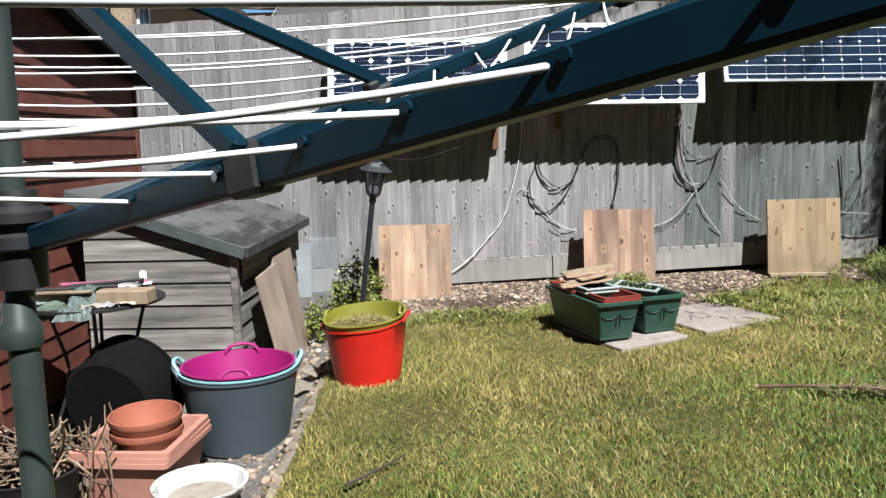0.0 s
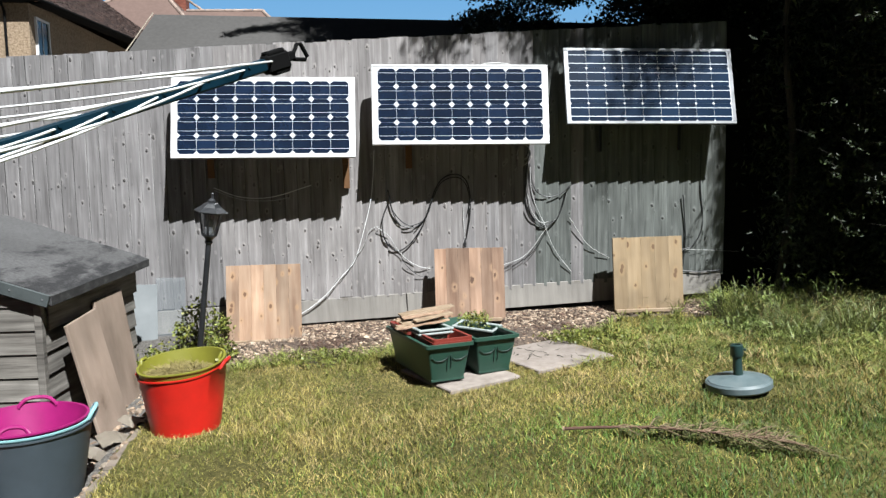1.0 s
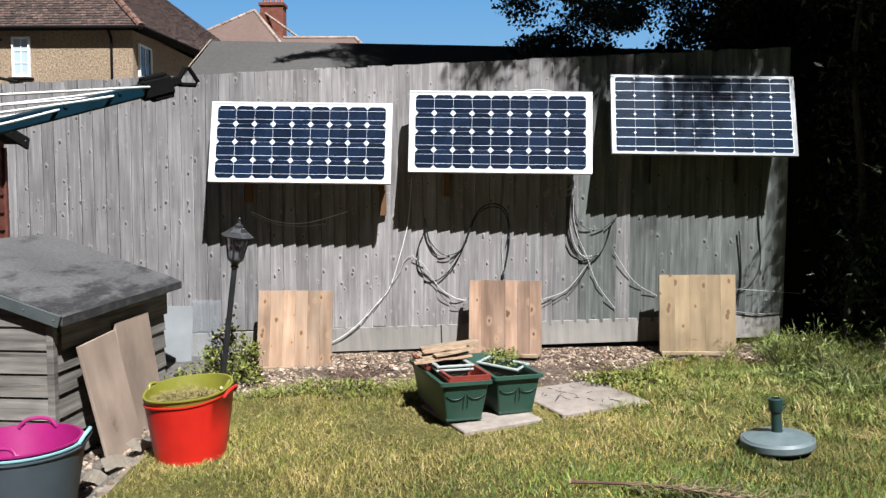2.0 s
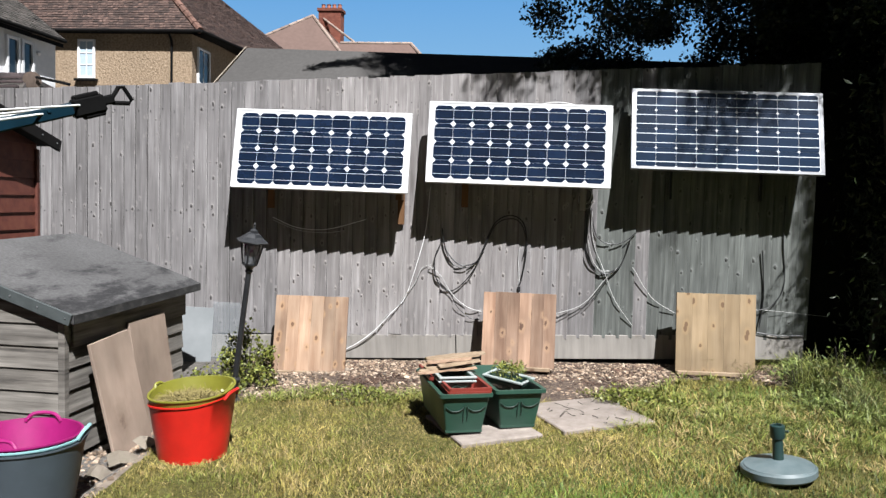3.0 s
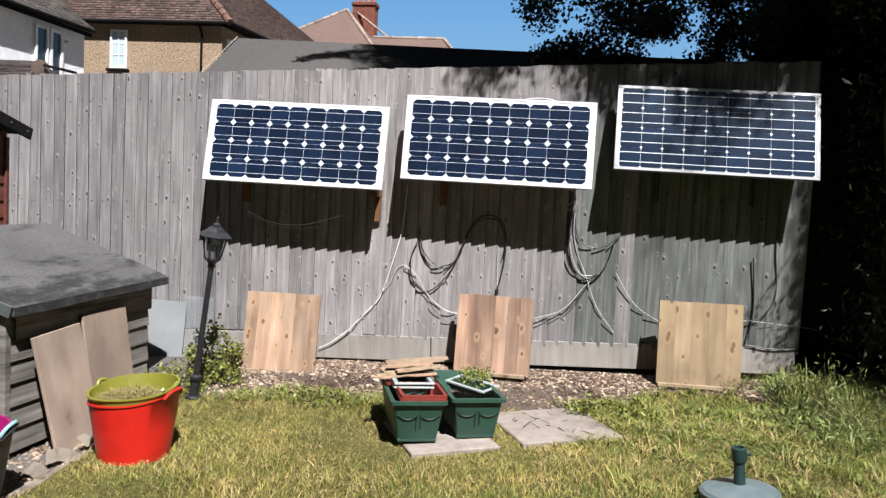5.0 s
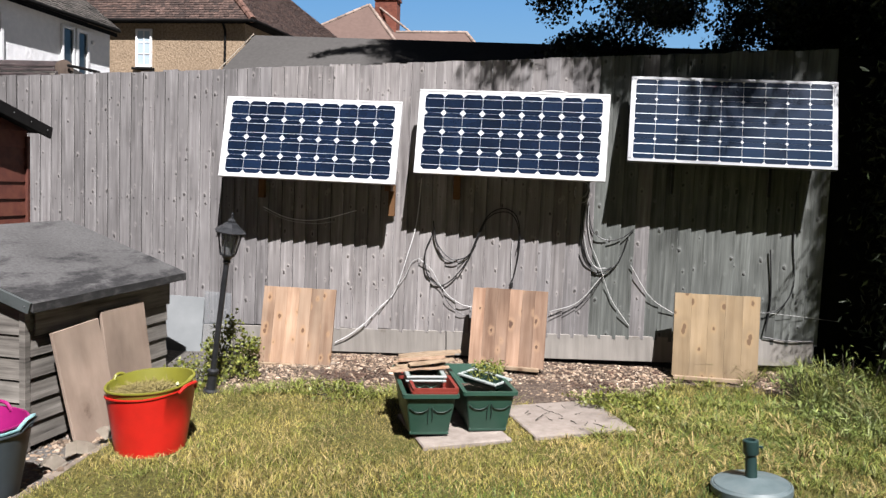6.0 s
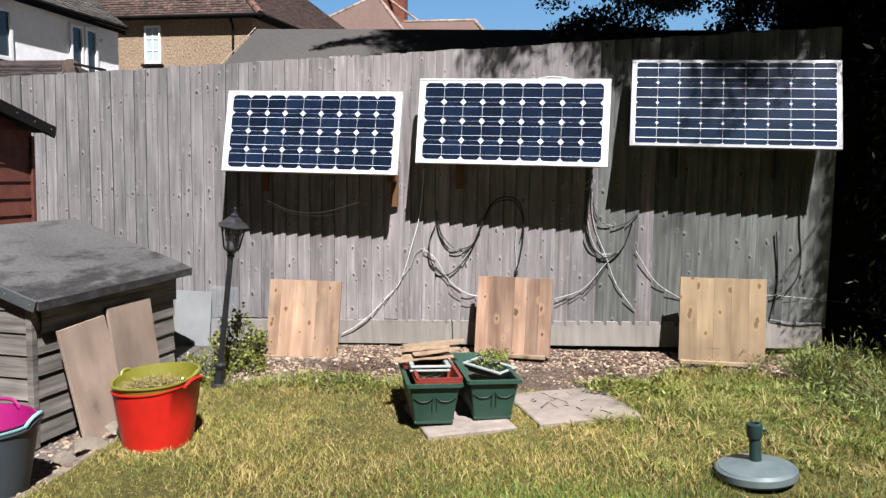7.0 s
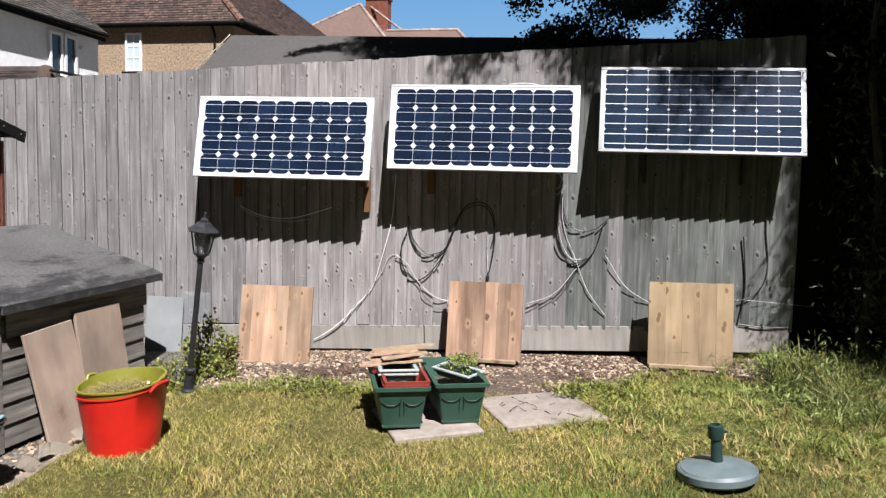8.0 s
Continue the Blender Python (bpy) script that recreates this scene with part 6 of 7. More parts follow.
# ---- black round tub on its side, twigs ----
bt = thing("black_tub", Matrix.Translation((-1.33, 3.24, ground_z(-1.3, 3.2) + 0.225)) @ Matrix.Rotation(radians(-80), 4, "X") @ Matrix.Rotation(radians(12), 4, "Y"), "black plastic tub lying on its side under the table", "tub")
part("tub_wall", lathed([(0.0, 0.0), (0.19, 0.0), (0.205, 0.02), (0.225, 0.20), (0.218, 0.204), (0.198, 0.03), (0.0, 0.02)], 40), M_coal, bt, smooth=True)
part("rim", lathed([(0.224, 0.198), (0.235, 0.203), (0.235, 0.213), (0.218, 0.212), (0.216, 0.203), (0.224, 0.198)], 40), M_coal, bt, smooth=True)
tagged(part("twig_pot", lathed([(0.13, 0.0), (0.17, 0.22), (0.18, 0.23), (0.165, 0.23), (0.125, 0.02), (0.0, 0.02)], 32), M_black, None, at=Matrix.Translation((-1.36, 2.66, ground_z(-1.36, 2.66))), smooth=True), "black plastic pot crammed with dead twigs", "plant pot")


def twigs(name, c, n, spread, length, mat, label, seed, up=0.5, r=(0.002, 0.006)):
    rng = random.Random(seed)
    bm = bmesh.new()
    for _ in range(n):
        p = Vector(c) + Vector((rng.gauss(0, spread[0]), rng.gauss(0, spread[1]), rng.uniform(0, spread[2])))
        d = Vector((rng.uniform(-1, 1), rng.uniform(-1, 1), rng.uniform(-0.2, 1) * up * 2)).normalized()
        L = rng.uniform(*length)
        pts = [p - d * L / 2]
        for k in range(3):
            d = (d + Vector((rng.uniform(-1, 1), rng.uniform(-1, 1), rng.uniform(-1, 1))) * 0.22).normalized()
            pts.append(pts[-1] + d * L / 3)
        tube(bm, pts, rng.uniform(*r), 5, 0.5)
    return tagged(part(name, bm, mat, None), label, "twigs", kind="stuff")


twigs("dead_twigs", (-1.37, 2.66, 0.01), 120, (0.09, 0.08, 0.15), (0.10, 0.22), M_twig, "tangle of dead twigs and stems in a black pot", 3, 0.4, (0.003, 0.008))
twigs("cut_stems", (-1.18, 2.75, -0.02), 30, (0.05, 0.08, 0.1), (0.15, 0.32), M_twig, "upright dry cut stems", 9, 2.5, (0.003, 0.006))
twigs("fallen_twigs", (1.66, 4.80, 0.05), 24, (0.18, 0.15, 0.004), (0.025, 0.10), M_bark, "small dark twigs lying on the paving slab", 6, 0.02, (0.0015, 0.003))

# dark rod laid where the airer's arm casts its shadow on the grass
ob = thing("stick", (-0.186, 2.830, ground_z(-0.186, 2.830)), "thin dark rod standing in for the airer arm's shadow on the lawn", "stick")
part("stick_wood", tubed(smooth_path([(-0.099, -0.117, 0.022), (-0.020, -0.035, 0.030), (0.040, 0.047, 0.028), (0.100, 0.118, 0.034)], 5), 0.0065, 8, 0.45), M_bark, ob, smooth=True)

# ---- fallen branch ----
br = thing("fallen_branch", (1.435, 3.455, 0), "cut branch with wilted greenery lying on the lawn", "branch")
gz = lambda u: Vector((0.99 * u, -0.40 * u + 0.03 * math.sin(5 * u), ground_z(1.435 + u, 3.455 - 0.4 * u) + 0.035 + 0.02 * math.sin(3.1 * u)))
part("stem", tubed([gz(k / 14 * 0.82) for k in range(15)], 0.008, 8, 0.4), M_redbark, br, smooth=True)
part("cut_end", rods(gz(-0.005), gz(0.004), 0.0115, seg=10), M_palewood, br)
rng = random.Random(2)
verts, faces = [], []


def needle(p, d, size):
    s_ = d.cross(Vector((rng.uniform(-1, 1), rng.uniform(-1, 1), 1))).normalized() * 0.0026
    b = len(verts)
    verts.extend([p - s_, p + s_, p + d * size])
    faces.append((b, b + 1, b + 2))


for k in range(62):
    u = 0.16 + 0.68 * rng.random() ** 0.55
    p = gz(u)
    d = Vector((rng.uniform(0.5, 1), rng.uniform(-1, 1) * 1.1, rng.uniform(-0.10, 0.08))).normalized()
    L = rng.uniform(0.08, 0.26) * (0.5 + 0.6 * u)
    bend = [p, p + d * L * 0.5 + Vector((0, 0, 0.008)), p + d * L - Vector((0, 0, 0.012))]
    part("side_twig", tubed(bend, 0.0028, 5, 0.4), M_twig, br)
    for j in range(int(20 + 210 * L)):
        v = rng.uniform(0.2, 1.05)
        q = bend[0].lerp(bend[2], v) + Vector((rng.gauss(0, 0.009), rng.gauss(0, 0.009), rng.gauss(0.002, 0.007)))
        needle(q, (d + Vector((rng.uniform(-1, 1), rng.uniform(-1, 1), rng.uniform(-0.5, 0.6))) * 0.9).normalized(), rng.uniform(0.012, 0.034))
part("needle_spray", raw("needle_spray", verts, faces, M_drygreen), None, br)

# ---- leaves ----


def leaf_mesh(name, centres, per, spread, size, mat, seed, droop=0.2, slim=1.0, ball=False):
    """Many small folded leaves scattered round clump centres."""
    rng = np.random.default_rng(seed)
    n = len(centres) * per
    off = rng.normal(0, 1, (n, 3))
    if ball:                                             # compact clumps with a clear edge
        off *= 1.75 * rng.random((n, 1)) ** 0.4 / np.linalg.norm(off, axis=1)[:, None]
    c = np.repeat(np.array(centres), per, 0) + off * np.array(spread)
    d = rng.normal(0, 1, (n, 3)); d[:, 2] -= droop
    d /= np.linalg.norm(d, axis=1)[:, None]
    u = rng.normal(0, 1, (n, 3))
    s = np.cross(d, u); s /= np.linalg.norm(s, axis=1)[:, None] + 1e-9
    nn = np.cross(d, s)
    L = rng.uniform(size[0], size[1], (n, 1))
    w = L * rng.uniform(0.28, 0.42, (n, 1)) * slim
    v = np.empty((n, 4, 3))
    v[:, 0] = c - d * L / 2; v[:, 1] = c + s * w + nn * L * 0.08; v[:, 2] = c + d * L / 2; v[:, 3] = c - s * w + nn * L * 0.08
    me = bpy.data.meshes.new(name)
    me.vertices.add(n * 4); me.vertices.foreach_set("co", v.reshape(-1))
    me.loops.add(n * 6)
    me.loops.foreach_set("vertex_index", ((np.arange(n) * 4)[:, None] + np.array([[0, 1, 2, 0, 2, 3]])).reshape(-1).astype(np.int32))
    me.polygons.add(n * 2)
    me.polygons.foreach_set("loop_start", (np.arange(n * 2) * 3).astype(np.int32))
    me.update(calc_edges=True)
    me.materials.append(mat)
    return me


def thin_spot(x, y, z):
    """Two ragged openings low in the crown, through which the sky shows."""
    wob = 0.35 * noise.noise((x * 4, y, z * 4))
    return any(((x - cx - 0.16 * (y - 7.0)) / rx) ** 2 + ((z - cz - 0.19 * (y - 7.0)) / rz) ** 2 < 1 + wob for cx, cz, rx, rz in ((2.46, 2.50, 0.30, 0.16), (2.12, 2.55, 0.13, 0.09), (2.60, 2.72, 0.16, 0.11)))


def canopy_ok(x, y, z):
    """Where the old tree's crown hangs: high over the lawn, lower behind the fence, thick on the right."""
    # xs, u: where a leaf's shadow meets the fence; the limits shape that shade
    k = 5.7 - y
    xs, u = x - 0.5 * k, z - 1.6 * k
    if z < 1.95 or (z < 3.6 and y < 5.0) or (y < 5.95 and z < 3.1 and x < 3.3):
        return False
    if xs < max(0.80 + 0.35 * noise.noise((u * 2.5, y, 3)), 1.15 - 0.5 * (u - 1.9)):
        return False
    if u < (2.22 + 0.2 * noise.noise((xs * 3.0, 0, 5)) if xs < 1.9 else 2.02 + 0.14 * noise.noise((xs * 3.0, 0, 5)) if xs < 3.43 else -0.1):
        return False
    if y > 5.3 and x < 1.25 + 0.35 * max(0.0, z - 2.3) - 0.25 * (y - 6):
        return False
    return ((x - 4.9) / 4.6) ** 2 + ((y - 5.2) / 3.6) ** 2 + ((z - 4.4) / 3.9) ** 2 < 1


rng = random.Random(21)
clumps = []
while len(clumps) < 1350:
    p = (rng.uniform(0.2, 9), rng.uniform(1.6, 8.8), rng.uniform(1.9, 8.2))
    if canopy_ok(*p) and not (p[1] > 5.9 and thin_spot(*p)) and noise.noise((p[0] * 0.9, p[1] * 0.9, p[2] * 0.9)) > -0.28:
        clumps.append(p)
# further clumps out of view, added to deepen the shade on the fence top
for _ in range(9000):
    p = (rng.uniform(1.4, 6.2), rng.uniform(2.6, 4.7), rng.uniform(3.5, 7.0))
    u = p[2] - 1.6 * (5.7 - p[1])
    if canopy_ok(*p) and u < 3.3 and len(clumps) < 1950:
        clumps.append(p)
for low, high, first, last, count in ((-0.35, 3.0, 3.27, 6.2, 1500), (3.0, 5.0, 0.3, 3.6, 560), (3.0, 5.0, 3.6, 6.4, 420)):      # unseen clumps on the sun's way, added to shade hedge and outbuilding
    placed = 0
    while placed < count:
        y, u, xs = rng.uniform(2.0, 4.6), rng.uniform(low, high), rng.uniform(first, last)
        p = (xs + 0.5 * (5.7 - y), y, u + 1.6 * (5.7 - y))
        if p[2] > 3.6 and (high > 4 or xs < 3.9 or noise.noise((xs * 2.6, u * 2.6, 12)) < 0.16) and (high < 4 or xs > 0.72 + 0.10 * noise.noise((u * 5, 0, 1)) + (0.22 if 3.85 < u < 4.1 else 0)):
            clumps.append(p); placed += 1
tips = []
for (xa, ua), (xb, ub), count in (((0.05, 4.12), (0.60, 4.42), 26), ((0.26, 3.68), (0.72, 3.98), 18), ((0.30, 4.30), (0.62, 4.20), 10)):      # unseen tips on the sun's way, set to cast branch shadows on the outbuilding
    for k in range(count):
        f = k / (count - 1)
        y = 5.3 + 0.1 * rng.uniform(-1, 1)
        xs, u = xa + (xb - xa) * f + rng.uniform(-0.02, 0.02), ua + (ub - ua) * f + rng.uniform(-0.035, 0.035) * (0.4 + f)
        tips.append((xs + 0.5 * (5.7 - y) - 5.6, y - 6.9, u + 1.6 * (5.7 - y) - 0.15))
placed = 0
while placed < 7:                                       # unseen thin high clumps, placed so their shadow dapples the last panel
    y, u, xs = rng.uniform(2.0, 3.0), rng.uniform(1.25, 1.95), rng.uniform(1.95, 3.3)
    if noise.noise((xs * 3.1, u * 3.1, 8)) > 0.0:
        clumps.append((xs + 0.5 * (5.7 - y), y, u + 1.6 * (5.7 - y))); placed += 1

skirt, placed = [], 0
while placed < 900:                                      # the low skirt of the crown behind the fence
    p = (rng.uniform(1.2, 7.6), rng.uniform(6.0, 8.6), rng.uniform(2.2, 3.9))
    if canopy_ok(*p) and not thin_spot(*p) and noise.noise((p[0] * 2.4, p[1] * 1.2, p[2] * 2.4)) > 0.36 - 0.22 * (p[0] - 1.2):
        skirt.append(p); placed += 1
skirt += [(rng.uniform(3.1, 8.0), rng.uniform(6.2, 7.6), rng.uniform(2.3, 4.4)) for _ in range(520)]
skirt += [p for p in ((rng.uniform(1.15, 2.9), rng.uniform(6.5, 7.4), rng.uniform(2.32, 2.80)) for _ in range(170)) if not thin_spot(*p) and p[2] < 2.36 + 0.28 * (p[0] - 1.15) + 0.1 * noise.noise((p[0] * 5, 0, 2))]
skirt += [(rng.uniform(3.15, 5.0), rng.uniform(6.1, 7.4), rng.uniform(2.1, 3.3)) for _ in range(560)]
tree = thing("tree", (5.6, 6.9, 0.15), "large dark broadleaved tree overhanging the fence", "tree")
bm = bmesh.new()
rod(bm, (0, 0, -0.1), (-0.1, -0.1, 2.4), 0.24, 0.17, 16)
part("trunk", bm, M_bark, tree, smooth=True)
rng = random.Random(5)
for k, tip in enumerate(((-3.9, -0.5, 4.3), (-3.0, -2.2, 4.2), (-1.0, -3.2, 4.6), (1.6, -1.6, 5.0), (-2.2, 0.6, 3.6), (0.5, 1.0, 6.0), (-2.2, -1.0, 2.9), (2.4, 0.6, 4.2))):
    a, b = Vector((-0.1, -0.1, 2.2)), Vector(tip)
    mid = a.lerp(b, 0.5) + Vector((rng.uniform(-0.2, 0.2), rng.uniform(-0.2, 0.2), 0.4))
    limb = part("limb", tubed(smooth_path([a, mid, b], 8), 0.085, 8, 0.2), M_bark, tree, smooth=True)
    bm = bmesh.new()
    for j in range(9):
        p = mid.lerp(b, rng.random())
        tube(bm, smooth_path([p, p + Vector((rng.uniform(-0.5, 0.3), rng.uniform(-0.5, 0.5), rng.uniform(-0.4, 0.4))), p + Vector((rng.uniform(-1.0, 0.5), rng.uniform(-0.9, 0.9), rng.uniform(-0.6, 0.6)))], 4), 0.014, 5, 0.3)
    part("twig_spray", bm, M_bark, limb)
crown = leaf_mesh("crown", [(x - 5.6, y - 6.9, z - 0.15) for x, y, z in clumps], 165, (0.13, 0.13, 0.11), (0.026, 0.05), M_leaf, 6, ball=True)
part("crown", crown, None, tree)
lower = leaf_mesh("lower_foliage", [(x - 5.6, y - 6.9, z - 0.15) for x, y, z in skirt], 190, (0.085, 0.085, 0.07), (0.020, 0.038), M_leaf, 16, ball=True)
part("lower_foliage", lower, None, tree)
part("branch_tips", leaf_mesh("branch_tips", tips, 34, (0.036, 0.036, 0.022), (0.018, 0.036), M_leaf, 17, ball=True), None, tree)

# ---- hedge ----
rng = random.Random(31)
hed = []
while len(hed) < 900:
    p = (rng.uniform(3.42, 6.8), rng.uniform(4.95, 5.65), rng.uniform(0.35, 3.0))
    front = 5.05 + 0.45 * max(0.0, 4.1 - p[0]) + 0.22 * noise.noise((p[0] * 1.6, p[2] * 1.6, 2)) - 0.12 * max(0, p[0] - 4.4)
    if p[1] > front and p[0] > 3.36 + 0.10 * noise.noise((p[2] * 2.5, 1, 1)) + 0.12 * abs(p[2] - 1.6) * 0.3:
        hed.append(p)
hedge = thing("hedge", (4.6, 5.4, 0.2), "tall dark evergreen hedge in deep shade", "hedge")
for k in range(7):
    x = -1.1 + k * 0.5
    part("stem", tubed(smooth_path([(x, 0.1, -0.1), (x + 0.06, 0.0, 0.9), (x - 0.05, -0.05, 1.9), (x + 0.1, 0, 2.7)], 4), 0.035, 8, 0.3), M_bark, hedge, smooth=True)
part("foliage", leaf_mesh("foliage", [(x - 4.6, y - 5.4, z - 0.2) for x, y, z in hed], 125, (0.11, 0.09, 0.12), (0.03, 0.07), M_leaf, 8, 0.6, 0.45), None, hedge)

rng = random.Random(58)
sprays, bm = [], bmesh.new()
while len(sprays) < 1000:                                # thin side shoots that reach out of the shade
    tip = Vector((rng.uniform(3.3, 4.5), rng.uniform(4.42, 4.8), rng.uniform(0.72, 2.35)))
    if rng.random() > 0.15 + 1.1 * (tip.x - 3.4) or noise.noise((tip.x * 3, tip.z * 4.5, 17)) < 0.02 - 0.25 * (tip.z - 1.0) * (1 if tip.z < 1.0 else 0):
        continue
    root = tip + Vector((rng.uniform(0.12, 0.3), rng.uniform(0.5, 0.7), rng.uniform(-0.05, 0.15)))
    way = [root.lerp(tip, f) + Vector((0, 0, 0.05 * f * (1 - f))) - Vector((4.6, 5.4, 0.2)) for f in (0.0, 0.4, 0.75, 1.0)]
    tube(bm, way, 0.0022, 4, 0.4)
    sprays += [tuple(way[2].lerp(way[3], f)) for f in (0.3, 0.65, 1.0)]
part("spray_wood", bm, M_bark, hedge)
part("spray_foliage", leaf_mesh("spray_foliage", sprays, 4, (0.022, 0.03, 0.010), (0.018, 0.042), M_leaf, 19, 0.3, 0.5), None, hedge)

# ---- bush and weeds ----
rng = random.Random(41)


def bush(x, y, r, h, n, per, label, size=(0.025, 0.05), mat=None, name="bush", slim=1.0):
    ob = thing(name, (x, y, ground_z(x, y)), label, name)
    cs, bm = [], bmesh.new()
    for _ in range(n):
        a, q = rng.uniform(0, 6.283), r * math.sqrt(rng.random())
        c = Vector((q * math.cos(a), q * math.sin(a), h * rng.uniform(0.15, 1.0) * (1 - 0.5 * (q / r) ** 2)))
        cs.append(tuple(c))
        tube(bm, [(c.x * 0.2, c.y * 0.2, -0.01), (c.x * 0.7, c.y * 0.7, c.z * 0.5), tuple(c)], 0.0025, 5, 0.5)
    part("stem", bm, M_bark, ob)
    part("foliage", leaf_mesh("foliage", cs, per, (r * 0.13, r * 0.13, h * 0.09), size, mat or M_bushleaf, int(x * 100) % 97 + 3, 0.2, slim), None, ob)


bush(-0.50, 5.30, 0.16, 0.36, 60, 26, "leafy green bush beside the garden lamp", (0.014, 0.032))
bush(-0.66, 5.12, 0.22, 0.20, 50, 22, "low spreading leafy plant beside the small shed", (0.014, 0.03))
bush(-0.36, 5.17, 0.12, 0.12, 26, 14, "small leafy plant at the foot of the garden lamp", (0.014, 0.03))
bush(-0.72, 4.95, 0.16, 0.14, 18, 16, "low weeds beside the small shed")
bush(1.88, 5.12, 0.20, 0.08, 40, 16, "low patch of green weeds at the edge of the bed", (0.012, 0.026))
bush(2.12, 5.00, 0.20, 0.07, 30, 14, "low patch of green weeds in the grass", (0.012, 0.026))
bush(0.30, 5.02, 0.20, 0.07, 26, 14, "low green weeds at the edge of the bed", (0.012, 0.026))
bush(3.02, 5.25, 0.18, 0.24, 26, 12, "ragged green weeds at the end of the fence", (0.025, 0.06), M_weedleaf, slim=0.22)
bush(3.35, 5.05, 0.28, 0.20, 26, 12, "ragged green weeds below the hedge", (0.025, 0.06), M_weedleaf, slim=0.22)
bush(3.9, 4.95, 0.34, 0.20, 26, 12, "ragged green weeds below the hedge", (0.025, 0.06), M_weedleaf, slim=0.22)

bush(3.12, 4.82, 0.26, 0.12, 30, 14, "low ragged green weeds beside the lawn", (0.025, 0.06), M_weedleaf, slim=0.22)
bush(3.62, 4.72, 0.30, 0.13, 30, 14, "low ragged green weeds beside the lawn", (0.025, 0.06), M_weedleaf, slim=0.22)
bush(3.02, 5.02, 0.20, 0.13, 26, 12, "low ragged green weeds at the end of the bed", (0.025, 0.06), M_weedleaf, slim=0.22)

bush(3.24, 5.14, 0.20, 0.36, 26, 10, "tall ragged green weeds at the foot of the hedge", (0.025, 0.06), M_weedleaf, slim=0.22)
bush(3.62, 5.06, 0.26, 0.34, 26, 10, "tall ragged green weeds at the foot of the hedge", (0.025, 0.06), M_weedleaf, slim=0.22)


def potted_weeds():
    ob = thing("weeds", (1.21, 4.76, PZ - 0.045), "straggly green weeds growing in a planter", "weeds")
    r2 = random.Random(3)
    cs = [(r2.uniform(-0.07, 0.09), r2.uniform(-0.04, 0.20), r2.uniform(0.03, 0.085)) for _ in range(46)]
    bm = bmesh.new()
    for c in cs:
        tube(bm, [(c[0] * 0.5, c[1] * 0.7, 0.0), c], 0.002, 5, 0.6)
    part("stem", bm, M_bushleaf, ob)
    part("foliage", leaf_mesh("foliage", cs, 12, (0.02, 0.03, 0.012), (0.012, 0.032), M_bushleaf, 4, 0.2, 0.5), None, ob)


potted_weeds()
bm = bmesh.new()
bmesh.ops.create_icosphere(bm, subdivisions=3, radius=1.0)
for v in bm.verts:
    v.co = Vector((v.co.x * 0.05, v.co.y * 0.035, v.co.z * 0.045)) * (1 + 0.55 * noise.noise(v.co * 1.7) + 0.2 * noise.noise(v.co * 5))
tagged(part("rock", bm, M_rock, None, at=Matrix.Translation((3.285, 5.25, ground_z(3.285, 5.25) + 0.03))), "pale rock among long grass", "rock")

# ---- neighbouring buildings ----


def slab(corners, t, mat, uv=1.0):
    """A flat sheet through four corners with thickness t below it, and metric UVs."""
    bm = bmesh.new()
    lay = bm.loops.layers.uv.new("UVMap")
    c = [Vector(p) for p in corners]
    nrm = (c[1] - c[0]).cross(c[-1] - c[0]).normalized()
    if nrm.z < 0:
        nrm = -nrm
    top = [bm.verts.new(p) for p in c]
    low = [bm.verts.new(p - nrm * t) for p in c]
    ex = (c[1] - c[0]).normalized()
    ey = nrm.cross(ex)
    fs = [bm.faces.new(top), bm.faces.new(low[::-1])]
    for k in range(len(c)):
        fs.append(bm.faces.new((top[k], low[k], low[(k + 1) % len(c)], top[(k + 1) % len(c)])))
    for f in fs:
        for lp in f.loops:
            p = lp.vert.co - c[0]
            lp[lay].uv = (p.dot(ex) * uv, p.dot(ey) * uv)
    return bm


def window(parent, c, w, h, facing, bars=(2, 3), sill=True, frame_w=0.06, mat=None):
    """A framed window in a wall; facing: the wall's outward way, along -y or +x."""
    m = Matrix.Translation(c) if facing == "y" else Matrix.Translation(c) @ Matrix.Rotation(radians(90), 4, "Z")
    win = part("window", boxed((0, 0.004, 0), (w, 0.02, h)), mat or m_glass, parent, at=m)
    bm = bmesh.new()
    f = frame_w
    for s in (-1, 1):
        box(bm, (s * (w / 2 + f / 2 - 0.01), -0.01, 0), (f, 0.09, h + 2 * f - 0.02), 0.005)
        box(bm, (0, -0.01, s * (h / 2 + f / 2 - 0.01)), (w - 0.02, 0.088, f), 0.005)
    part("window_frame", bm, M_whitepaint, win)
    bm = bmesh.new()
    for k in range(1, bars[0]):
        box(bm, (w * (k / bars[0] - 0.5), 0.0, 0), (0.03, 0.05, h - 0.02))
    for k in range(1, bars[1]):
        box(bm, (0, 0.002, h * (k / bars[1] - 0.5)), (w - 0.02, 0.046, 0.025))
    if bars[0] * bars[1] > 1:
        part("glazing_bars", bm, M_whitepaint, win)
    if sill:
        part("sill", boxed((0, -0.06, -h / 2 - f - 0.05), (w + 0.3, 0.2, 0.08), 0.01), M_trimdark, win)
    return win


# the tan house with a hipped roof
hs = thing("house", (-13.4, 31.0, 0.0), "tan pebbledashed two-storey house with a brown tiled hipped roof", "house", "neighbouring houses")
hx0, hx1, hy0, hy1, he = -5.2, 3.79, -4.12, 10.2, 6.78
part("wall", boxed(((hx0 + hx1 - 0.4) / 2, hy0 + 0.12, he / 2), (hx1 - 0.4 - hx0, 0.24, he)), M_pebbledash, hs)
part("wall", boxed((hx1 - 0.52, (hy0 + hy1) / 2, he / 2), (0.24, hy1 - hy0 - 0.48, he)), M_pebbledash, hs)
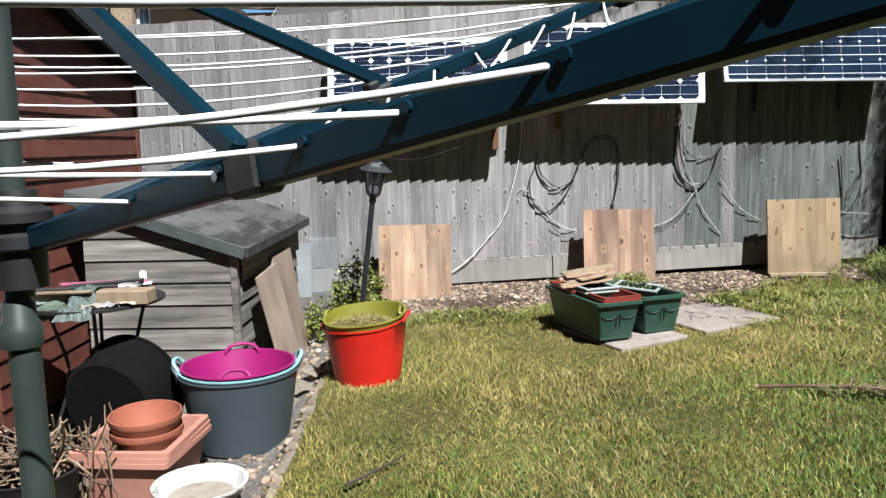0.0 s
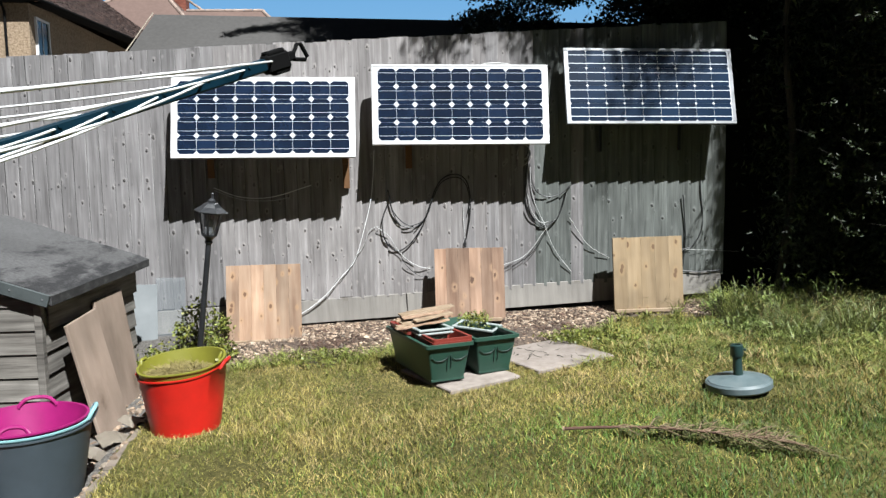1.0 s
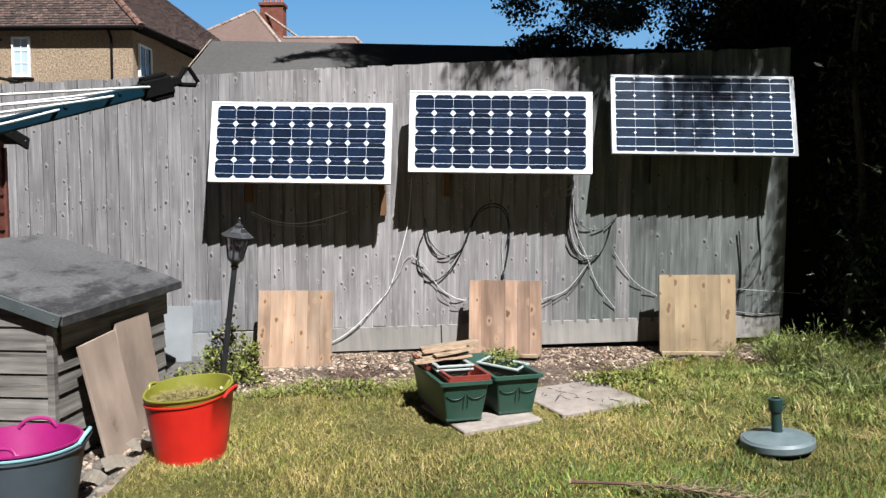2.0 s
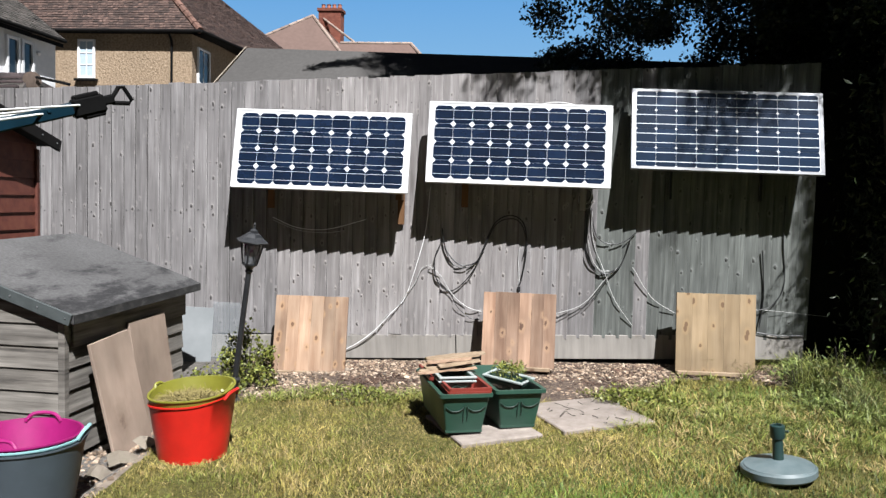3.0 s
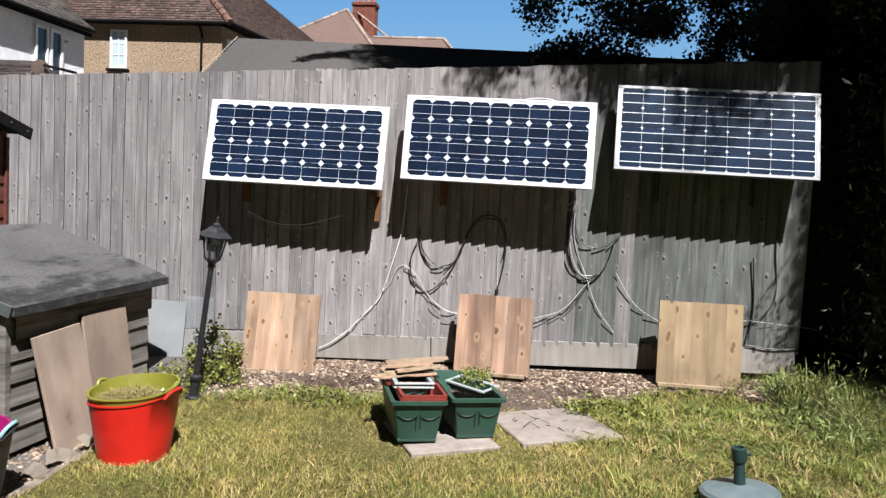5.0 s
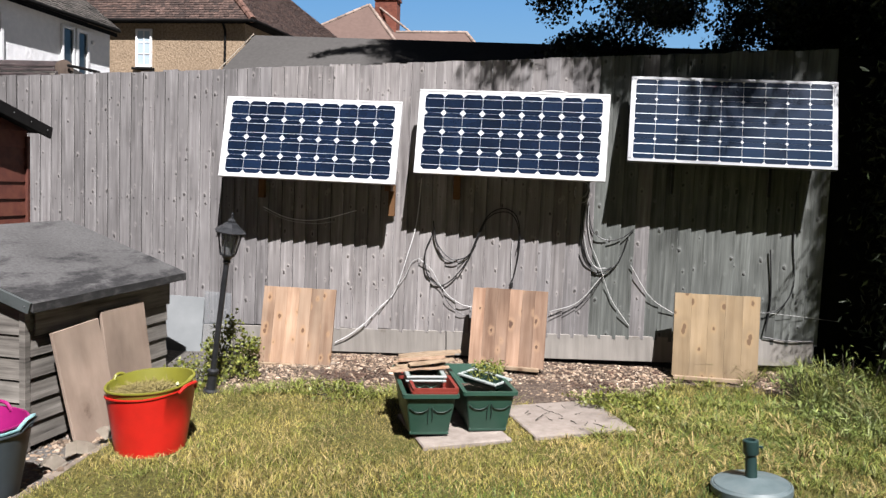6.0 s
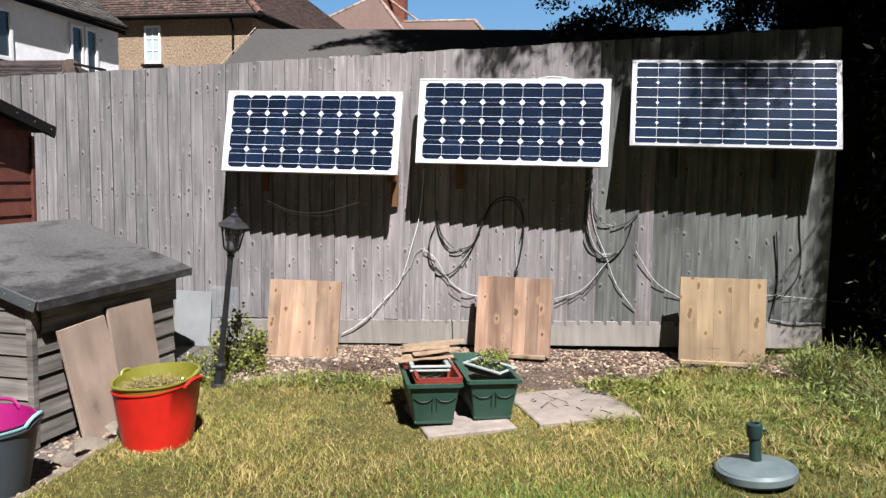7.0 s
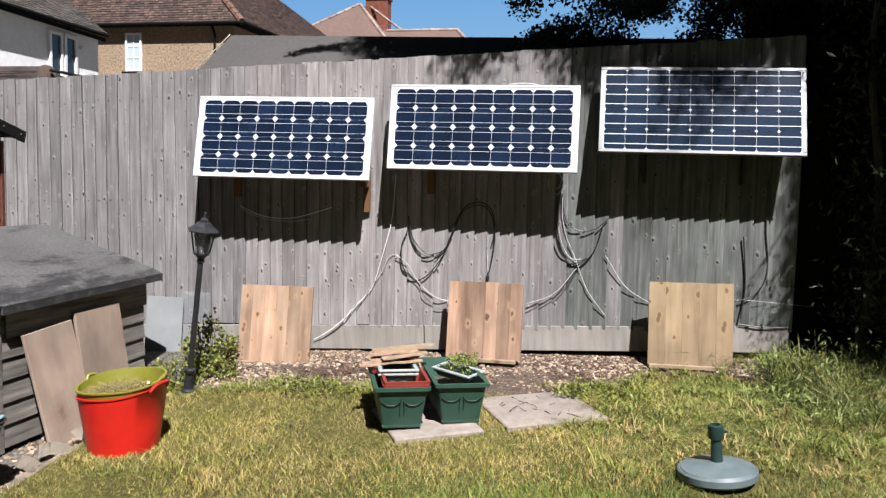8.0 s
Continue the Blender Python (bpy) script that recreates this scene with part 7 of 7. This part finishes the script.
part("wall", boxed((hx0 + 0.12, (hy0 + hy1) / 2, he / 2), (0.24, hy1 - hy0 - 0.48, he)), M_pebbledash, hs)
part("wall", boxed(((hx0 + hx1 - 0.4) / 2, hy1 - 0.12, he / 2), (hx1 - 0.4 - hx0, 0.24, he)), M_pebbledash, hs)
o = 0.40
ax, ay, bx2 = hx0 - o, -4.4, hx1
peak = (-2.7, 0.6, he + 6.2)
e0, e1, e2, e3 = (ax, ay, he), (bx2, ay, he), (bx2 + 1.35, 10.6, he), (ax, 10.6, he)
part("roof", slab((e0, e1, peak), 0.06, M_tiles), M_tiles, hs)
part("roof", slab((e1, e2, peak), 0.06, M_tiles), M_tiles, hs)
part("roof", slab((e2, e3, peak), 0.06, M_tiles), M_tiles, hs)
part("roof", slab((e3, e0, peak), 0.06, M_tiles), M_tiles, hs)


def tile_cover(parent, corners, course, width, thick, mat, seed):
    """Overlapping roof tiles in courses over a flat roof face, whose first two corners are its eave."""
    rng = random.Random(seed)
    c = [Vector(q) for q in corners]
    u = (c[1] - c[0]).normalized()
    nrm = u.cross(c[-1] - c[0]).normalized()
    nrm = nrm if nrm.z > 0 else -nrm
    up = nrm.cross(u)
    up = up if up.z > 0 else -up
    flat = [((q - c[0]).dot(u), (q - c[0]).dot(up)) for q in c]
    verts, faces = [], []
    k = 0
    while k * course < max(b for a, b in flat) - 0.02:
        b = (k + 0.4) * course
        cut = sorted(a0 + (a1 - a0) * (b - b0) / (b1 - b0) for (a0, b0), (a1, b1) in zip(flat, flat[1:] + flat[:1]) if (b0 - b) * (b1 - b) < 0)
        if len(cut) >= 2:
            a = cut[0] - width * (0.5 if k % 2 else 0.0)
            while a < cut[-1]:
                lo, hi = max(a, cut[0]), min(a + width * 0.97, cut[-1])
                if hi - lo > 0.02:
                    lift, slip = thick * rng.uniform(0.8, 1.5), course * rng.uniform(-0.10, 0.06)
                    p = len(verts)
                    for aa, bb, h in ((lo, 0, 0.002), (hi, 0, 0.002), (lo, 0, lift), (hi, 0, lift * rng.uniform(0.85, 1.15)), (hi, 1.2, 0.004), (lo, 1.2, 0.004)):
                        verts.append(c[0] + u * aa + up * (k * course + slip + bb * course) + nrm * h)
                    faces += [(p, p + 1, p + 3, p + 2), (p + 2, p + 3, p + 4, p + 5), (p, p + 2, p + 5), (p + 1, p + 4, p + 3)]
                a += width
        k += 1
    ob = new("tile_covering", raw("tile_covering", verts, faces, mat))
    ob.parent = parent
    return tagged(ob, kind="stuff")


def hip_tiles(parent, a, b, n, mat, r=0.12):
    a, b = Vector(a), Vector(b)
    for k in range(n):
        p, q = a.lerp(b, k / n), a.lerp(b, (k + 0.94) / n)
        part("ridge_tile", rods(p, q, r, r * 0.94, 8), mat, parent)
hip_tiles(hs, e1, peak, 26, M_hiptile, 0.13)
tile_cover(hs, (e0, e1, peak), 0.13, 0.185, 0.022, M_claytile, 1)
tile_cover(hs, (e1, e2, peak), 0.13, 0.185, 0.022, M_claytile, 2)
part("soffit", boxed(((ax + bx2) / 2, ay + 0.22, he - 0.05), (bx2 - ax, 0.44, 0.05)), M_trimdark, hs)
part("soffit", boxed((bx2 + 0.46, 3.1, he - 0.05), (0.44, 15.0, 0.05), 0, Matrix.Rotation(-math.atan(1.35 / 15.0), 3, "Z")), M_trimdark, hs)
part("gutter", tubed([(ax, ay - 0.05, he - 0.03), (bx2 + 0.05, ay - 0.05, he - 0.03)], 0.06, 8), M_trimdark, hs)
part("gutter", tubed([(bx2 + 0.05, ay - 0.05, he - 0.03), (bx2 + 1.40, 10.6, he - 0.03)], 0.06, 8), M_trimdark, hs)
part("drainpipe", tubed([(2.69, ay - 0.04, he - 0.05), (2.69, hy0 - 0.06, he - 0.35), (2.69, hy0 - 0.06, 0.0)], 0.045, 8), M_trimdark, hs)
window(hs, (-0.39, hy0 - 0.02, 5.83), 0.50, 1.22, "y", (2, 3), True, 0.07, m_netglass)
window(hs, (hx1 - 0.38, hy0 + 0.95, 5.72), 0.95, 1.15, "x", (2, 1), True, 0.07)

# the white house
wh = thing("house", (-10.95, 14.0, 0.0), "white rendered house with a grey-brown tiled roof", "house", "neighbouring houses")
part("wall", boxed((-0.18, 0.0, 2.53), (0.24, 12.8, 5.06)), M_render, wh)
part("wall", boxed((-4.0, 6.28, 2.53), (7.52, 0.24, 5.06)), M_render, wh)
part("wall", boxed((-4.0, -6.28, 2.53), (7.52, 0.24, 5.06)), M_render, wh)
part("wall", boxed((-7.88, 0.0, 2.53), (0.24, 12.8, 5.06)), M_render, wh)
part("roof", slab(((0.20, -6.8, 5.06), (0.20, 6.45, 5.20), (-4.0, 6.45, 8.4), (-4.0, -6.8, 8.3)), 0.10, M_tilesgrey), M_tilesgrey, wh)
part("roof", slab(((-8.5, -6.8, 5.0), (-8.5, 6.75, 5.12), (-4.0, 6.75, 8.4), (-4.0, -6.8, 8.3)), 0.10, M_tilesgrey), M_tilesgrey, wh)
tile_cover(wh, ((0.20, -6.8, 5.06), (0.20, 6.45, 5.20), (-4.0, 6.45, 8.4), (-4.0, -6.8, 8.3)), 0.12, 0.19, 0.018, M_greytile, 3)
part("fascia", boxed((0.15, -0.15, 5.04), (0.03, 13.1, 0.10)), M_trimdark, wh)
part("gutter", tubed([(0.20, -6.8, 5.03), (0.20, 6.45, 5.16)], 0.045, 8), M_trimdark, wh)
window(wh, (-0.04, 4.56, 4.33), 0.38, 1.06, "x", (1, 1), False, 0.07)
window(wh, (-0.04, 5.14, 4.33), 0.36, 1.06, "x", (1, 1), False, 0.09)
window(wh, (-0.04, 1.72, 4.26), 1.0, 0.98, "x", (2, 1), True, 0.09)
part("wall_light", lathed([(0.03, 0), (0.06, 0.05), (0.03, 0.1), (0, 0.1)], 10, (-0.02, 5.6, 4.65)), M_whitepaint, wh)

# the far house with a chimney
fh = thing("house", (-9.0, 48.0, 0.0), "far house with brown tiled roof and brick chimney", "house", "neighbouring houses")
part("wall", boxed((-1.0, 0.0, 4.2), (9.0, 7.0, 8.4)), M_pebbledash, fh)
apex, eL, eR = (-2.05, -1.2, 11.93), (-6.9, -4.2, 8.9), (1.0, -4.2, 8.4)
part("roof", slab((eL, eR, apex), 0.08, M_tilespink), M_tilespink, fh)
part("roof", slab((eR, (1.0, 4.0, 8.4), (-1.6, 2.5, 11.93), apex), 0.08, M_tilespink), M_tilespink, fh)
part("roof", slab((eL, (-6.9, 4.0, 8.9), (-1.6, 2.5, 11.93), apex), 0.08, M_tilespink), M_tilespink, fh)
part("roof", slab(((-0.4, -4.3, 8.5), (5.3, -4.3, 8.5), (4.02, -2.6, 10.07), (-0.4, -2.6, 10.07)), 0.08, M_tilespink), M_tilespink, fh)
part("roof", slab(((5.3, -4.3, 8.5), (5.3, 0.5, 8.5), (4.02, -2.6, 10.07)), 0.08, M_tilespink), M_tilespink, fh)
hip_tiles(fh, eL, apex, 12, M_ridge, 0.10)
hip_tiles(fh, apex, eR, 12, M_ridge, 0.10)
hip_tiles(fh, (-0.05, -2.6, 10.07), (4.02, -2.6, 10.07), 8, M_ridge, 0.10)
hip_tiles(fh, (4.02, -2.6, 10.07), (5.3, -4.3, 8.6), 5, M_ridge, 0.10)
hip_tiles(fh, (-1.5, -0.8, 11.85), (0.8, -2.5, 10.1), 8, M_ridge, 0.07)
ch = part("chimney", boxed((-1.13, -0.4, 11.3), (1.35, 0.9, 2.1)), M_brick, fh, "red brick chimney stack")
part("chimney_cap", boxed((-1.13, -0.4, 12.38), (1.5, 1.05, 0.16)), M_brick, ch)
for k in range(4):
    part("chimney_pot", lathed([(0.13, 0), (0.11, 0.25), (0.14, 0.3), (0.1, 0.32), (0, 0.32)], 12, (-1.62 + 0.33 * k, -0.4, 12.46)), M_terra, ch)

# the felted outbuilding right behind the fence
gb = thing("outbuilding", (1.2, 7.05, 0.0), "low outbuilding with a grey felt roof behind the fence", "outbuilding")
gl, gr = -2.36, 3.0
part("wall", boxed((0.32, -0.30, 1.0), (5.2, 0.1, 2.0)), M_shed, gb)
part("wall", boxed((0.32, 1.45, 1.0), (5.2, 0.1, 2.0)), M_shed, gb)
part("wall", boxed((gl + 0.10, 0.57, 1.0), (0.1, 1.6, 2.0)), M_shed, gb)
part("roof", slab(((gl - 0.12, -0.62, 2.00), (gr, -0.62, 1.97), (gr, 0.0, 2.395), (gl + 0.02, 0.0, 2.515)), 0.05, M_felt2), M_felt2, gb)
part("roof", slab(((gl + 0.02, 0.0, 2.515), (gr, 0.0, 2.395), (gr, 1.65, 1.9), (gl + 0.02, 1.65, 1.95)), 0.05, M_felt2), M_felt2, gb)
part("verge", tubed([(gl - 0.13, -0.63, 2.01), (gl + 0.01, 0.0, 2.525)], 0.005, 6), M_card, gb, "pale trim along the roof edge")

# the low tiled roof further along
lr = thing("outbuilding", (-6.2, 9.6, 0.0), "low outbuilding with a weathered tiled roof behind the fence", "outbuilding")
part("wall", boxed((0, 0.3, 1.1), (4.0, 1.6, 2.2)), M_render, lr)
part("roof", slab(((-2.4, -0.75, 2.30), (1.75, -0.75, 2.30), (1.30, 0.2, 2.67), (-2.4, 0.2, 2.70)), 0.06, M_tilesgrey), M_tilesgrey, lr)
part("roof", slab(((-2.4, 1.2, 2.30), (1.75, 1.2, 2.30), (1.30, 0.2, 2.67), (-2.4, 0.2, 2.70)), 0.06, M_tilesgrey), M_tilesgrey, lr)
part("ridge_tile", lathed([(0.0, 0.0), (0.085, 0.0), (0.105, 0.004), (0.108, 0.03), (0.098, 0.035), (0.095, 0.26), (0.0, 0.26)], 20), M_ridgebrown, lr, at=look((1.53, -0.12, 2.565), (2.2, -1.03, 2.60)), smooth=True)
part("ridge_tile", rods((-2.4, 0.2, 2.68), (1.30, 0.2, 2.65), 0.05, 0.05, 8), M_tilesgrey, lr)
for q in range(3):
    part("tile_course", boxed((-0.4, -0.05 - 0.22 * q, 2.605 - 0.085 * q), (4.0 - 0.18 * (2 - q), 0.03, 0.03), 0.004), M_tilesgrey, lr)
part("gutter", tubed([(1.58, -0.12, 2.60), (1.78, -0.12, 2.565), (2.02, -0.14, 2.515)], 0.018, 8), M_trimdark, lr)

# ---- unseen wall added behind the walker: closes the garden, cuts sky and bounce ----
part("wall_south", boxed((1.0, -4.2, 3.5), (16.0, 0.3, 7.2)), M_shed, None)
tagged(bpy.data.objects["wall_south"], "unseen plain wall added behind the walker to cut sky and bounced light", "wall", kind="structure")

# ---- sky in the distance ----
m_sky, t_sky, b_sky = node_material("clear_blue_sky")
em = t_sky.nodes.new("ShaderNodeEmission")
tc, sep, rampn = t_sky.nodes.new("ShaderNodeTexCoord"), t_sky.nodes.new("ShaderNodeSeparateXYZ"), t_sky.nodes.new("ShaderNodeValToRGB")
t_sky.links.new(tc.outputs["Generated"], sep.inputs[0])
t_sky.links.new(sep.outputs["Z"], rampn.inputs[0])
rampn.color_ramp.elements[0].position, rampn.color_ramp.elements[0].color = 0.1, (0.110, 0.192, 0.255, 1)
rampn.color_ramp.elements[1].position, rampn.color_ramp.elements[1].color = 0.8, (0.028, 0.104, 0.232, 1)
t_sky.links.new(rampn.outputs[0], em.inputs[0])
em.inputs[1].default_value = 1.0
t_sky.links.new(em.outputs[0], t_sky.nodes["Material Output"].inputs[0])
tagged(new("backdrop", raw("backdrop", [(-1100, 1000, -20), (1100, 1000, -20), (1100, 1000, 420), (-1100, 1000, 420)], [(0, 1, 2, 3)], m_sky)), "clear blue summer sky", "sky", kind="structure")
